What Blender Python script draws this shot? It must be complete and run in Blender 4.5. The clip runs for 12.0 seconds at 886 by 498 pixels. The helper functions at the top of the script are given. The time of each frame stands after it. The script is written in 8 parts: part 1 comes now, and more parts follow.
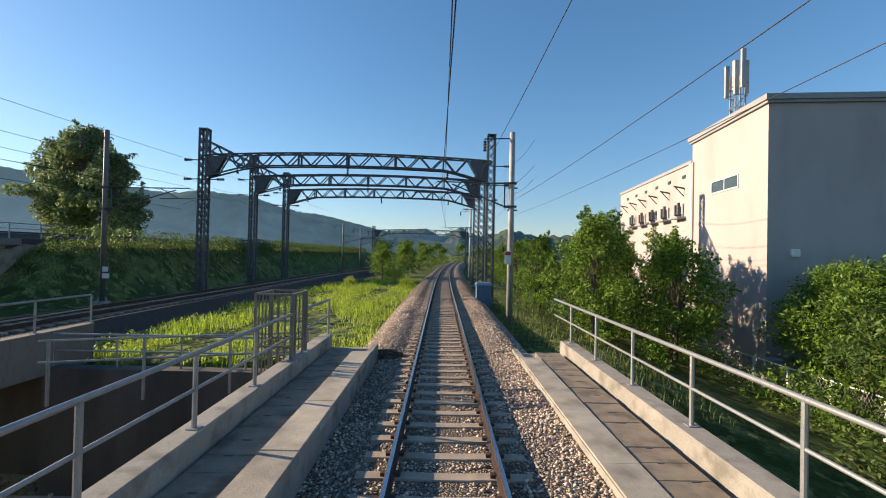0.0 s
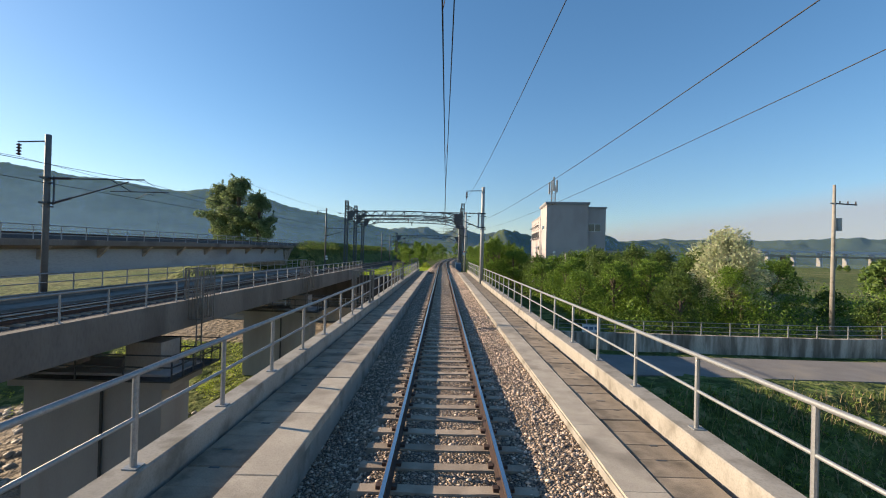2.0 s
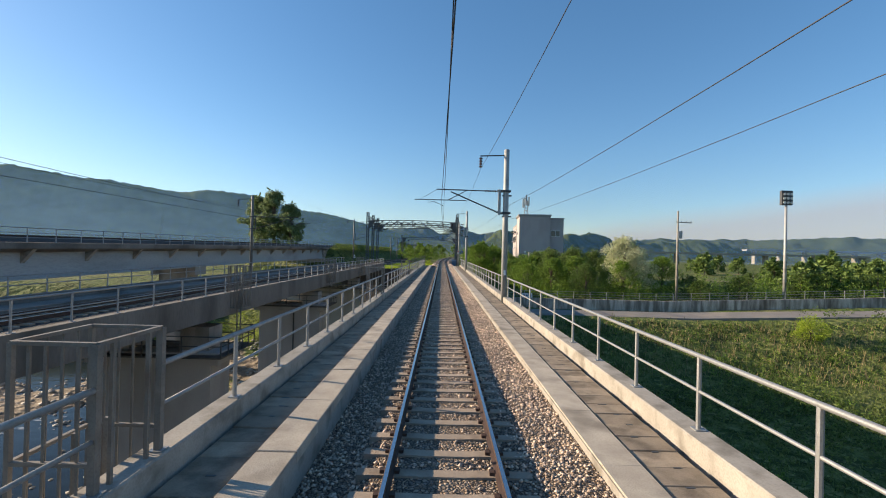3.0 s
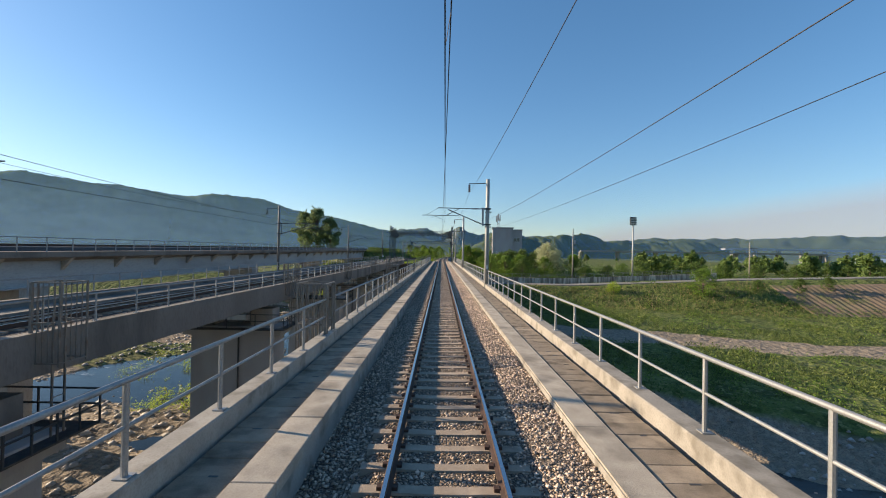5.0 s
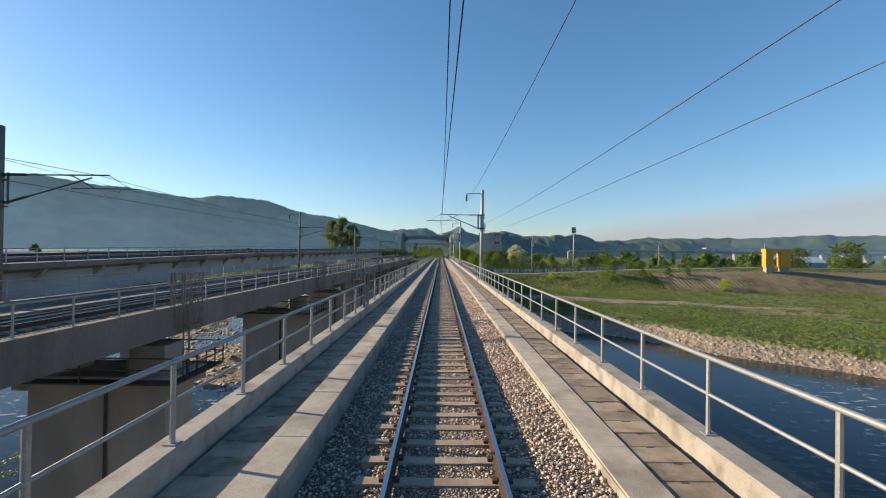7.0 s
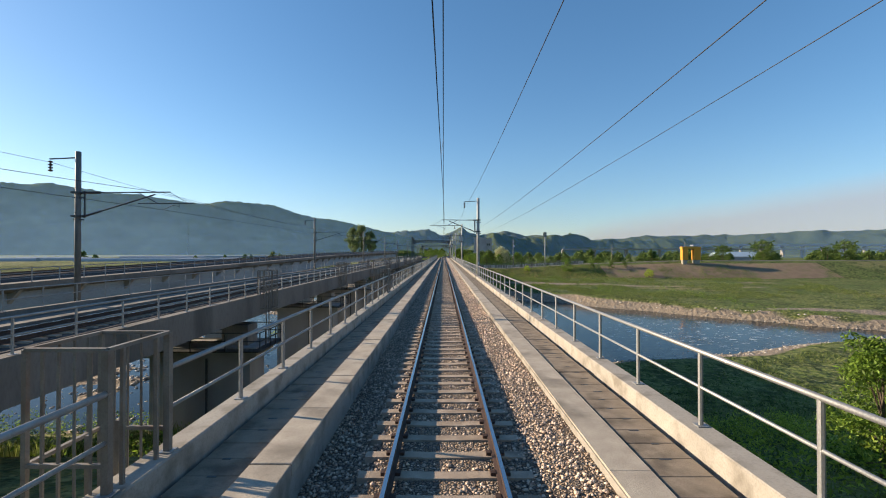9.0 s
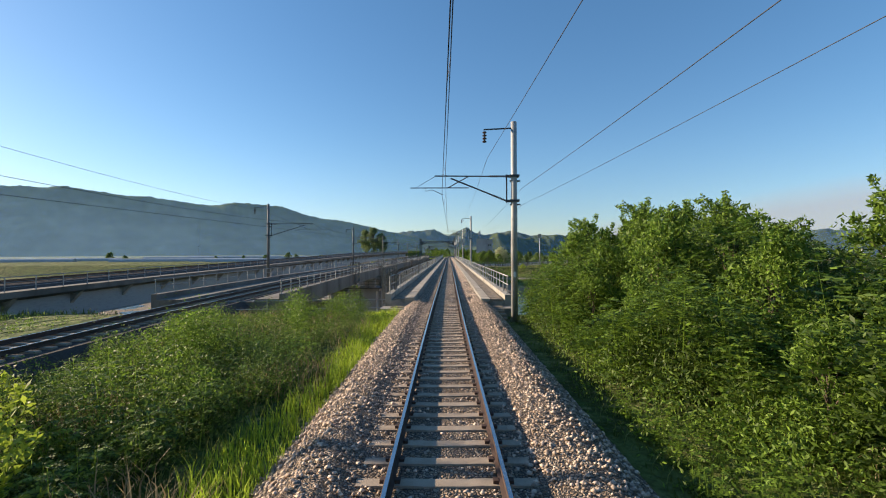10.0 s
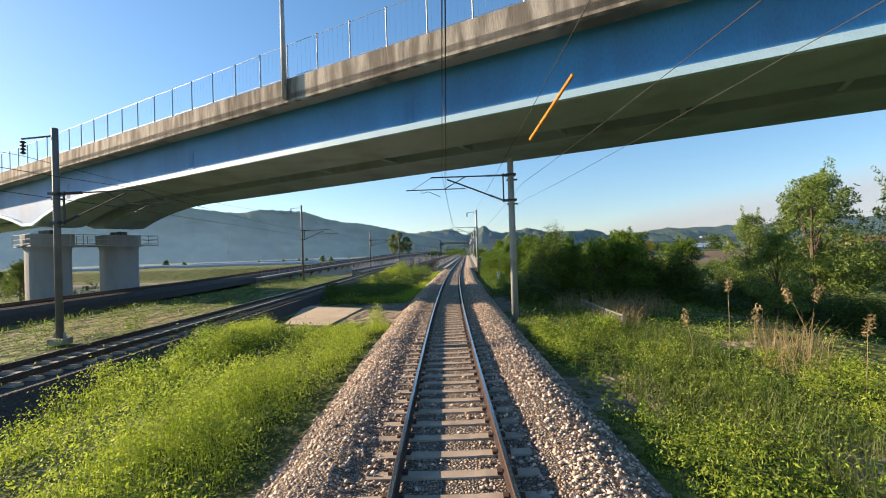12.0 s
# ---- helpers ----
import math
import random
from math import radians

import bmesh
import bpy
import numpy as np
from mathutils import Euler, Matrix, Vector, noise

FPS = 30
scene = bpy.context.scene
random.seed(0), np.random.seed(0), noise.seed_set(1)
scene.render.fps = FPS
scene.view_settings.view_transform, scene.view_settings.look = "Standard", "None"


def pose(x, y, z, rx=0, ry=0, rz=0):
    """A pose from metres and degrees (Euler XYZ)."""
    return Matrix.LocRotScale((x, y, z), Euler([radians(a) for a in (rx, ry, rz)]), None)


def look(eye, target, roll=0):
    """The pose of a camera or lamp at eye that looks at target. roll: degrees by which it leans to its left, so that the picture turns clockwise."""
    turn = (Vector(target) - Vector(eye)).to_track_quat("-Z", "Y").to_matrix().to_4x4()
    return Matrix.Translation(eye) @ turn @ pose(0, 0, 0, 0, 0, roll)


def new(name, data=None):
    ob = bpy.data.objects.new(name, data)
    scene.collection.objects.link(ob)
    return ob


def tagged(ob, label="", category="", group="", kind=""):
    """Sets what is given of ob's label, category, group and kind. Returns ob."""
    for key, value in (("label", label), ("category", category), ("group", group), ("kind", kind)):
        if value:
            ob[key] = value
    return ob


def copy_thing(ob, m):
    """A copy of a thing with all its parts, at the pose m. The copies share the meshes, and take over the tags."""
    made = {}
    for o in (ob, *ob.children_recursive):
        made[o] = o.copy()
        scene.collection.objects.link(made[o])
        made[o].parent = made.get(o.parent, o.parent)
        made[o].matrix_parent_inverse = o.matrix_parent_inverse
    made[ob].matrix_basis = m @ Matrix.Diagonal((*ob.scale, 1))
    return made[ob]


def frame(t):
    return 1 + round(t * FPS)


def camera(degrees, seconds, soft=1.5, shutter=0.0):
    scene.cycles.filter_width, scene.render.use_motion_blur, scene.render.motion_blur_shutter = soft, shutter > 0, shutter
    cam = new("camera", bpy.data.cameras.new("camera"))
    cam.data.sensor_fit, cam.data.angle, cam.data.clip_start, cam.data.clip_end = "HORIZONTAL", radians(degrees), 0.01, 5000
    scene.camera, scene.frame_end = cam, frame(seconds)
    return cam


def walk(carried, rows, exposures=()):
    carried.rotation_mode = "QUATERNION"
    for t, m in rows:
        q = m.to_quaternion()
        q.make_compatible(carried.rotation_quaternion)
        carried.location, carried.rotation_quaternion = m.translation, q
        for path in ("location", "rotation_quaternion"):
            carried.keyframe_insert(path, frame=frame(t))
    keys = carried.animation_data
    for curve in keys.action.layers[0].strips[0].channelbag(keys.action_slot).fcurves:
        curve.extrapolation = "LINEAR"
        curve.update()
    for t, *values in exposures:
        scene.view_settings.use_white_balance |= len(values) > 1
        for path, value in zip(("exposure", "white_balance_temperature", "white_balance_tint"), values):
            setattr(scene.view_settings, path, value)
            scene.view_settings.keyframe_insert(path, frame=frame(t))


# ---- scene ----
cam = camera(91.0, 12.0, soft=1.05, shutter=0.0)


def track_x(y):
    """Centre line of the single track: straight over the bridge, easing into bends at both ends."""
    if y < -218:
        return 1.95 * ((-218 - y) / 82) ** 2.5
    if y > 30:
        return (y - 30) ** 2 / 3000
    return 0.0


# seconds, yaw, pitch, roll
PATH = [
    (0, -0.16, 0.65, -1.2),
    (0.5, -0.12, 0.6, -1.28),
    (1, -0.08, 0.48, -1.4),
    (1.5, -0.05, 0.42, -1.45),
    (2, -0.06, 0.38, -1.51),
    (2.5, -0.1, 0.36, -1.51),
    (3, -0.15, 0.36, -1.41),
    (5, -0.2, 0.45, -1.03),
    (5.5, -0.2, 0.45, -0.9),
    (6, -0.2, 0.44, -0.99),
    (6.5, -0.23, 0.42, -1),
    (7, -0.26, 0.42, -0.89),
    (9, 0.08, 0.5, 0),
    (9.5, 0.45, 0.52, -0.05),
    (10, 0.8, 0.5, 0.2),
    (10.5, 1.3, 0.45, 0.6),
    (11, 1.86, 0.42, 1.1),
    (11.5, 2.5, 0.42, 1.5),
    (12, 3.2, 0.45, 1.9),
]
walk(cam, [(t, pose(track_x(-25.0 * t) - (0.11 if t < 8 else 0.03), -25.0 * t, 2.85, 90 + pitch, roll, yaw)) for t, yaw, pitch, roll in PATH],
     exposures=[(0, 0.9, 7100, 13), (10.6, 0.9, 7100, 13), (11.0, 1.0, 7150, 13), (11.45, 1.27, 7250, 14), (12, 1.2, 7400, 15)])

# ---- light ----
SUN_TO = Vector((-2.9, 0.74, 1.0)).normalized()
world = bpy.data.worlds.new("sky")
scene.world = world
world.use_nodes = True
wn, wl = world.node_tree.nodes, world.node_tree.links
wn.clear()
sky = wn.new("ShaderNodeTexSky")
sky.sky_type = 'NISHITA'
sky.sun_disc = False
sky.sun_elevation = math.asin(SUN_TO.z)
sky.sun_rotation = math.atan2(SUN_TO.x, SUN_TO.y) % (2 * math.pi)
sky.air_density, sky.dust_density, sky.ozone_density = 1.0, 0.3, 4.3
w_bg, w_out = wn.new("ShaderNodeBackground"), wn.new("ShaderNodeOutputWorld")
w_bg.inputs["Strength"].default_value = 0.1
w_sat = wn.new("ShaderNodeHueSaturation")
w_sat.inputs["Saturation"].default_value = 1.21
w_sat.inputs["Value"].default_value = 1.28
w_soft = wn.new("ShaderNodeGamma")
w_soft.inputs["Gamma"].default_value = 0.84
wl.new(sky.outputs[0], w_soft.inputs["Color"])
wl.new(w_soft.outputs[0], w_sat.inputs["Color"])
# a thin bank of warm haze low over the plain to the right
w_tc, w_xyz, w_edge, w_low, w_mix, w_noise = [wn.new(k) for k in ("ShaderNodeTexCoord", "ShaderNodeSeparateXYZ", "ShaderNodeMath", "ShaderNodeMapRange", "ShaderNodeMix", "ShaderNodeTexNoise")]
w_noise.inputs["Scale"].default_value = 3.0
wl.new(w_tc.outputs["Generated"], w_noise.inputs["Vector"])
wl.new(w_tc.outputs["Generated"], w_xyz.inputs[0])
w_edge.operation = 'MULTIPLY_ADD'                      # height of the bank's upper edge grows to the right
w_edge.inputs[1].default_value = 0.19
wl.new(w_xyz.outputs["X"], w_edge.inputs[0])
w_wave = wn.new("ShaderNodeMath")
w_wave.operation = 'MULTIPLY_ADD'
w_wave.inputs[1].default_value, w_wave.inputs[2].default_value = 0.05, -0.03
wl.new(w_noise.outputs[0], w_wave.inputs[0])
wl.new(w_wave.outputs[0], w_edge.inputs[2])
w_gap = wn.new("ShaderNodeMath")
w_gap.operation = 'SUBTRACT'
wl.new(w_edge.outputs[0], w_gap.inputs[0])
wl.new(w_xyz.outputs["Z"], w_gap.inputs[1])
w_low.inputs[1].default_value, w_low.inputs[2].default_value, w_low.inputs[4].default_value = -0.01, 0.035, 0.7
wl.new(w_gap.outputs[0], w_low.inputs[0])
w_mix.data_type = 'RGBA'
w_mix.inputs[7].default_value = (2.7, 2.7, 2.95, 1)
wl.new(w_low.outputs[0], w_mix.inputs[0])
wl.new(w_sat.outputs[0], w_mix.inputs[6])
wl.new(w_mix.outputs[2], w_bg.inputs["Color"])
wl.new(w_bg.outputs[0], w_out.inputs[0])
sun_data = bpy.data.lights.new("sun", 'SUN')
sun_data.energy, sun_data.angle, sun_data.color = 5.0, radians(0.6), (1.0, 0.84, 0.64)
sun_ob = new("sun", sun_data)
sun_ob.matrix_world = look((0, 0, 60), Vector((0, 0, 60)) - SUN_TO)


# ---- materials ----
def material(name, col, col2=None, rough=0.8, metal=0.0, scale=4.0, fine=40.0, bump=0.3, spread=0.5, island=0.0, obj_random=0.0,
             dirt=None, dirt_scale=0.6, dirt_amount=0.5, stretch=(1, 1, 1), spec=0.4, fine_mix=0.35, sheen_var=0.1):
    """A surface with variation at two scales, stains and fine relief."""
    m = bpy.data.materials.new(name)
    m.use_nodes = True
    n, l = m.node_tree.nodes, m.node_tree.links
    b = n["Principled BSDF"]
    b.inputs["Metallic"].default_value = metal
    b.inputs["Specular IOR Level"].default_value = spec
    tc, mp = n.new("ShaderNodeTexCoord"), n.new("ShaderNodeMapping")
    mp.inputs["Scale"].default_value = stretch
    place, shift = n.new("ShaderNodeObjectInfo"), n.new("ShaderNodeVectorMath")
    l.new(tc.outputs["Object"], shift.inputs[0])
    l.new(place.outputs["Location"], shift.inputs[1])
    l.new(shift.outputs[0], mp.inputs["Vector"])

    def noise_tex(s, detail=4.0):
        t = n.new("ShaderNodeTexNoise")
        t.inputs["Scale"].default_value, t.inputs["Detail"].default_value = s, detail
        l.new(mp.outputs[0], t.inputs["Vector"])
        return t

    def mix(fac, a, c):
        x = n.new("ShaderNodeMix")
        x.data_type = 'RGBA'
        if isinstance(fac, float):
            x.inputs[0].default_value = fac
        else:
            l.new(fac, x.inputs[0])
        for k, v in ((6, a), (7, c)):
            if isinstance(v, tuple):
                x.inputs[k].default_value = (*v, 1)
            else:
                l.new(v, x.inputs[k])
        return x.outputs[2]

    def ramp(src, lo, hi):
        r = n.new("ShaderNodeMapRange")
        r.inputs[1].default_value, r.inputs[2].default_value = lo, hi
        l.new(src, r.inputs[0])
        return r.outputs[0]

    col2 = col2 or tuple(c * 0.7 for c in col)
    big, small = noise_tex(scale), noise_tex(fine, 3.0)
    colour = mix(ramp(big.outputs[0], 0.5 - spread / 2, 0.5 + spread / 2), col, col2)
    dark = tuple(c * 0.55 for c in col2)
    grain = ramp(small.outputs[0], 0.45, 0.75)
    g = n.new("ShaderNodeMath")
    g.operation = 'MULTIPLY'
    g.inputs[1].default_value = fine_mix
    l.new(grain, g.inputs[0])
    colour = mix(g.outputs[0], colour, dark)
    if dirt:
        d = noise_tex(dirt_scale, 6.0)
        dm = n.new("ShaderNodeMath")
        dm.operation = 'MULTIPLY'
        dm.inputs[1].default_value = dirt_amount
        l.new(ramp(d.outputs[0], 0.5, 0.68), dm.inputs[0])
        colour = mix(dm.outputs[0], colour, dirt)
    for amount, node, out in ((island, "ShaderNodeNewGeometry", "Random Per Island"), (obj_random, "ShaderNodeObjectInfo", "Random")):
        if amount:
            r = n.new(node)
            hs = n.new("ShaderNodeHueSaturation")
            v = n.new("ShaderNodeMapRange")
            v.inputs[3].default_value, v.inputs[4].default_value = 1 - amount, 1 + amount
            l.new(r.outputs[out], v.inputs[0])
            l.new(v.outputs[0], hs.inputs["Value"])
            l.new(colour, hs.inputs["Color"])
            colour = hs.outputs[0]
    l.new(colour, b.inputs["Base Color"])
    rr = n.new("ShaderNodeMapRange")
    rr.inputs[3].default_value, rr.inputs[4].default_value = max(0.02, rough - sheen_var), min(1, rough + sheen_var)
    l.new(big.outputs[0], rr.inputs[0])
    l.new(rr.outputs[0], b.inputs["Roughness"])
    if bump:
        bp = n.new("ShaderNodeBump")
        bp.inputs["Strength"].default_value, bp.inputs["Distance"].default_value = bump, 1.2 / fine
        l.new(small.outputs[0], bp.inputs["Height"])
        l.new(bp.outputs[0], b.inputs["Normal"])
    return m


def leaf_material(name, col, col2, trans=0.35, island=0.35):
    """Leaves: varied from leaf to leaf, letting some light through."""
    m = bpy.data.materials.new(name)
    m.use_nodes = True
    n, l = m.node_tree.nodes, m.node_tree.links
    b, out = n["Principled BSDF"], n["Material Output"]
    geo, tc, nz = n.new("ShaderNodeNewGeometry"), n.new("ShaderNodeTexCoord"), n.new("ShaderNodeTexNoise")
    nz.inputs["Scale"].default_value = 0.7
    l.new(tc.outputs["Object"], nz.inputs["Vector"])
    x = n.new("ShaderNodeMix")
    x.data_type = 'RGBA'
    x.inputs[6].default_value, x.inputs[7].default_value = (*col, 1), (*col2, 1)
    a = n.new("ShaderNodeMath")
    a.operation = 'MULTIPLY_ADD'
    a.inputs[1].default_value, a.inputs[2].default_value = 0.7, 0.0
    l.new(geo.outputs["Random Per Island"], a.inputs[0])
    s = n.new("ShaderNodeMath")
    l.new(a.outputs[0], s.inputs[0])
    c = n.new("ShaderNodeMath")
    c.operation = 'MULTIPLY'
    c.inputs[1].default_value = 0.35
    l.new(nz.outputs[0], c.inputs[0])
    l.new(c.outputs[0], s.inputs[1])
    l.new(s.outputs[0], x.inputs[0])
    hs, v = n.new("ShaderNodeHueSaturation"), n.new("ShaderNodeMapRange")
    v.inputs[3].default_value, v.inputs[4].default_value = 1 - island, 1 + island
    l.new(geo.outputs["Random Per Island"], v.inputs[0])
    l.new(v.outputs[0], hs.inputs["Value"])
    l.new(x.outputs[2], hs.inputs["Color"])
    l.new(hs.outputs[0], b.inputs["Base Color"])
    b.inputs["Roughness"].default_value = 0.55
    b.inputs["Specular IOR Level"].default_value = 0.3
    tr, ms = n.new("ShaderNodeBsdfTranslucent"), n.new("ShaderNodeMixShader")
    l.new(hs.outputs[0], tr.inputs["Color"])
    ms.inputs[0].default_value = trans
    l.new(b.outputs[0], ms.inputs[1])
    l.new(tr.outputs[0], ms.inputs[2])
    l.new(ms.outputs[0], out.inputs[0])
    return m


M_CONC = material("weathered_concrete", (0.37, 0.345, 0.30), (0.27, 0.25, 0.215), 0.9, scale=1.6, fine=34, bump=0.12, dirt=(0.13, 0.115, 0.09), dirt_scale=2.2, dirt_amount=0.7, obj_random=0.08)
M_SLAB = material("walkway_concrete", (0.47, 0.42, 0.34), (0.33, 0.29, 0.235), 0.92, scale=2.6, fine=45, bump=0.25, dirt=(0.12, 0.105, 0.085), dirt_scale=1.1, dirt_amount=0.62, obj_random=0.06)
M_COVER = material("duct_cover_concrete", (0.35, 0.285, 0.21), (0.23, 0.185, 0.135), 0.95, scale=3.2, fine=50, bump=0.3, dirt=(0.09, 0.073, 0.055), dirt_scale=1.6, dirt_amount=0.65, obj_random=0.2)
M_GIRDER = material("stained_girder_concrete", (0.40, 0.375, 0.335), (0.28, 0.26, 0.23), 0.9, scale=0.5, fine=20, bump=0.2, dirt=(0.08, 0.08, 0.075), dirt_scale=0.5, dirt_amount=0.7, stretch=(1, 0.5, 0.25))
# Stained girder concrete, darkened in colour for the second bridge's shaded side.
M_FASCIA = material("shade_toned_girder_concrete", (0.21, 0.195, 0.175), (0.13, 0.12, 0.105), 0.9, scale=0.5, fine=20, bump=0.2, dirt=(0.06, 0.058, 0.05), dirt_scale=0.6, dirt_amount=0.75, stretch=(1, 0.6, 0.2))
M_PARAPET = material("streaked_parapet_concrete", (0.54, 0.48, 0.405), (0.21, 0.18, 0.145), 0.92, scale=2.0, fine=24, bump=0.25, spread=0.22, dirt=(0.08, 0.06, 0.045), dirt_scale=0.9, dirt_amount=0.8, stretch=(1, 1, 0.16))
# Stained concrete; its near-black base stands in for deep shade under the bridges.
M_DARKCONC = material("shade_dark_concrete", (0.11, 0.10, 0.09), (0.07, 0.065, 0.058), 0.9, scale=0.6, fine=20, bump=0.15, dirt=(0.035, 0.033, 0.03), dirt_scale=0.5, dirt_amount=0.7, stretch=(1, 1, 0.25))
M_SLEEPER = material("sleeper_concrete", (0.40, 0.325, 0.25), (0.28, 0.225, 0.17), 0.9, scale=3, fine=60, bump=0.25, dirt=(0.14, 0.10, 0.07), dirt_scale=2.0, dirt_amount=0.5, obj_random=0.12)
M_RAIL = material("rusty_rail_steel", (0.10, 0.062, 0.048), (0.065, 0.043, 0.036), 0.75, 0.3, scale=6, fine=60, bump=0.2)
M_RAILTOP = material("polished_rail_steel", (0.55, 0.55, 0.56), (0.45, 0.45, 0.47), 0.22, 1.0, scale=2, fine=30, bump=0.05)
M_GALV = material("galvanised_steel", (0.36, 0.37, 0.37), (0.28, 0.29, 0.29), 0.5, 0.55, scale=5, fine=40, bump=0.08, obj_random=0.06)
M_MAST = material("galvanised_mast_steel", (0.42, 0.43, 0.42), (0.34, 0.35, 0.345), 0.6, 0.25, scale=1.5, fine=25, bump=0.06, dirt=(0.17, 0.16, 0.14), dirt_scale=1.2, dirt_amount=0.4)
M_MASTDARK = material("dull_dark_mast_steel", (0.17, 0.18, 0.175), (0.125, 0.13, 0.13), 0.65, 0.3, scale=1.5, fine=25, bump=0.06, dirt=(0.10, 0.09, 0.08), dirt_scale=1.2, dirt_amount=0.4)
M_DARKSTEEL = material("dark_steel", (0.09, 0.10, 0.11), (0.06, 0.065, 0.07), 0.55, 0.5, scale=5, fine=40, bump=0.08)
M_LATTICE = material("weathered_lattice_steel", (0.12, 0.13, 0.14), (0.08, 0.09, 0.10), 0.6, 0.4, scale=4, fine=40, bump=0.06)
M_WIRE = material("copper_wire", (0.05, 0.045, 0.04), (0.035, 0.03, 0.03), 0.6, 0.5, scale=5, fine=30, bump=0)
M_INSUL = material("brown_porcelain", (0.075, 0.05, 0.05), (0.05, 0.035, 0.035), 0.25, 0.0, scale=5, fine=30, bump=0)


def stone_bed_material(name, pale, warm, grey, gap, scale, bump):
    """Packed crushed stone: every stone its own tone, dark gaps between, in high relief."""
    m = bpy.data.materials.new(name)
    m.use_nodes = True
    n, l = m.node_tree.nodes, m.node_tree.links
    b = n["Principled BSDF"]
    b.inputs["Roughness"].default_value = 0.9
    b.inputs["Specular IOR Level"].default_value = 0.25
    tc = n.new("ShaderNodeTexCoord")
    warp, add = n.new("ShaderNodeTexNoise"), n.new("ShaderNodeVectorMath")
    warp.inputs["Scale"].default_value = scale * 0.9
    add.operation = 'MULTIPLY_ADD'
    add.inputs[1].default_value = (0.6 / scale,) * 3
    l.new(tc.outputs["Object"], warp.inputs["Vector"])
    l.new(warp.outputs["Color"], add.inputs[0])
    l.new(tc.outputs["Object"], add.inputs[2])
    cell, edge = n.new("ShaderNodeTexVoronoi"), n.new("ShaderNodeTexVoronoi")
    edge.feature = 'DISTANCE_TO_EDGE'
    for v in (cell, edge):
        v.inputs["Scale"].default_value = scale
        l.new(add.outputs[0], v.inputs["Vector"])
    sep, ramp = n.new("ShaderNodeSeparateColor"), n.new("ShaderNodeValToRGB")
    l.new(cell.outputs["Color"], sep.inputs[0])
    l.new(sep.outputs[0], ramp.inputs[0])
    ramp.color_ramp.interpolation = 'CONSTANT'
    ramp.color_ramp.elements[0].color = (*grey, 1)
    ramp.color_ramp.elements[1].position, ramp.color_ramp.elements[1].color = 0.3, (*warm, 1)
    for p, c in ((0.62, pale), (0.8, tuple(0.6 * v for v in warm)), (0.9, tuple(1.2 * v for v in grey))):
        e = ramp.color_ramp.elements.new(p)
        e.color = (*c, 1)
    big, mr, mx, tone = n.new("ShaderNodeTexNoise"), n.new("ShaderNodeMapRange"), n.new("ShaderNodeMix"), n.new("ShaderNodeMix")
    big.inputs["Scale"].default_value, big.inputs["Detail"].default_value = 0.9, 5.0
    l.new(tc.outputs["Object"], big.inputs["Vector"])
    bm_r = n.new("ShaderNodeMapRange")
    bm_r.inputs[1].default_value, bm_r.inputs[2].default_value, bm_r.inputs[4].default_value = 0.45, 0.7, 0.45
    l.new(big.outputs[0], bm_r.inputs[0])
    tone.data_type = mx.data_type = 'RGBA'
    l.new(bm_r.outputs[0], tone.inputs[0])
    l.new(ramp.outputs[0], tone.inputs[6])
    tone.inputs[7].default_value = (*[0.45 * v for v in warm], 1)
    mr.inputs[1].default_value, mr.inputs[2].default_value = 0.02, 0.14
    l.new(edge.outputs["Distance"], mr.inputs[0])
    l.new(mr.outputs[0], mx.inputs[0])
    mx.inputs[6].default_value = (*gap, 1)
    l.new(tone.outputs[2], mx.inputs[7])
    l.new(mx.outputs[2], b.inputs["Base Color"])
    h, bp = n.new("ShaderNodeMath"), n.new("ShaderNodeBump")
    h.operation = 'MULTIPLY_ADD'
    l.new(edge.outputs["Distance"], h.inputs[0])
    l.new(sep.outputs[1], h.inputs[1])
    l.new(edge.outputs["Distance"], h.inputs[2])
    l.new(h.outputs[0], bp.inputs["Height"])
    bp.inputs["Strength"].default_value, bp.inputs["Distance"].default_value = bump, 0.16
    l.new(bp.outputs[0], b.inputs["Normal"])
    return m


M_BALLAST = stone_bed_material("ballast_bed", (0.74, 0.60, 0.47), (0.55, 0.41, 0.30), (0.37, 0.315, 0.27), (0.075, 0.062, 0.052), 18.0, 1.0)
M_DARKBALLAST = material("old_dark_ballast", (0.075, 0.062, 0.055), (0.05, 0.043, 0.04), 0.95, scale=5, fine=16, bump=0.9)
M_STONE = material("ballast_stone", (0.70, 0.54, 0.41), (0.40, 0.325, 0.27), 0.9, scale=0.8, fine=60, bump=0.3, island=0.5)
M_GIRBLUE = material("blue_girder_paint", (0.04, 0.27, 0.56), (0.035, 0.22, 0.47), 0.6, 0.0, scale=0.4, fine=18, bump=0.04, dirt=(0.05, 0.12, 0.24), dirt_scale=0.5, dirt_amount=0.35, stretch=(1, 1, 0.3))
M_FLANGE = material("pale_blue_flange_paint", (0.48, 0.72, 0.84), (0.40, 0.64, 0.78), 0.55, 0.0, scale=0.8, fine=18, bump=0.04)
M_UNDER = material("grey_underside_paint", (0.42, 0.55, 0.63), (0.35, 0.47, 0.55), 0.7, 0.0, scale=0.5, fine=18, bump=0.05, dirt=(0.13, 0.15, 0.15), dirt_scale=0.4, dirt_amount=0.4)
M_VIA = material("viaduct_girder_paint", (0.36, 0.39, 0.40), (0.29, 0.32, 0.33), 0.7, 0.0, scale=0.3, fine=12, bump=0.05, dirt=(0.12, 0.13, 0.13), dirt_scale=0.4, dirt_amount=0.5, stretch=(1, 0.3, 1))
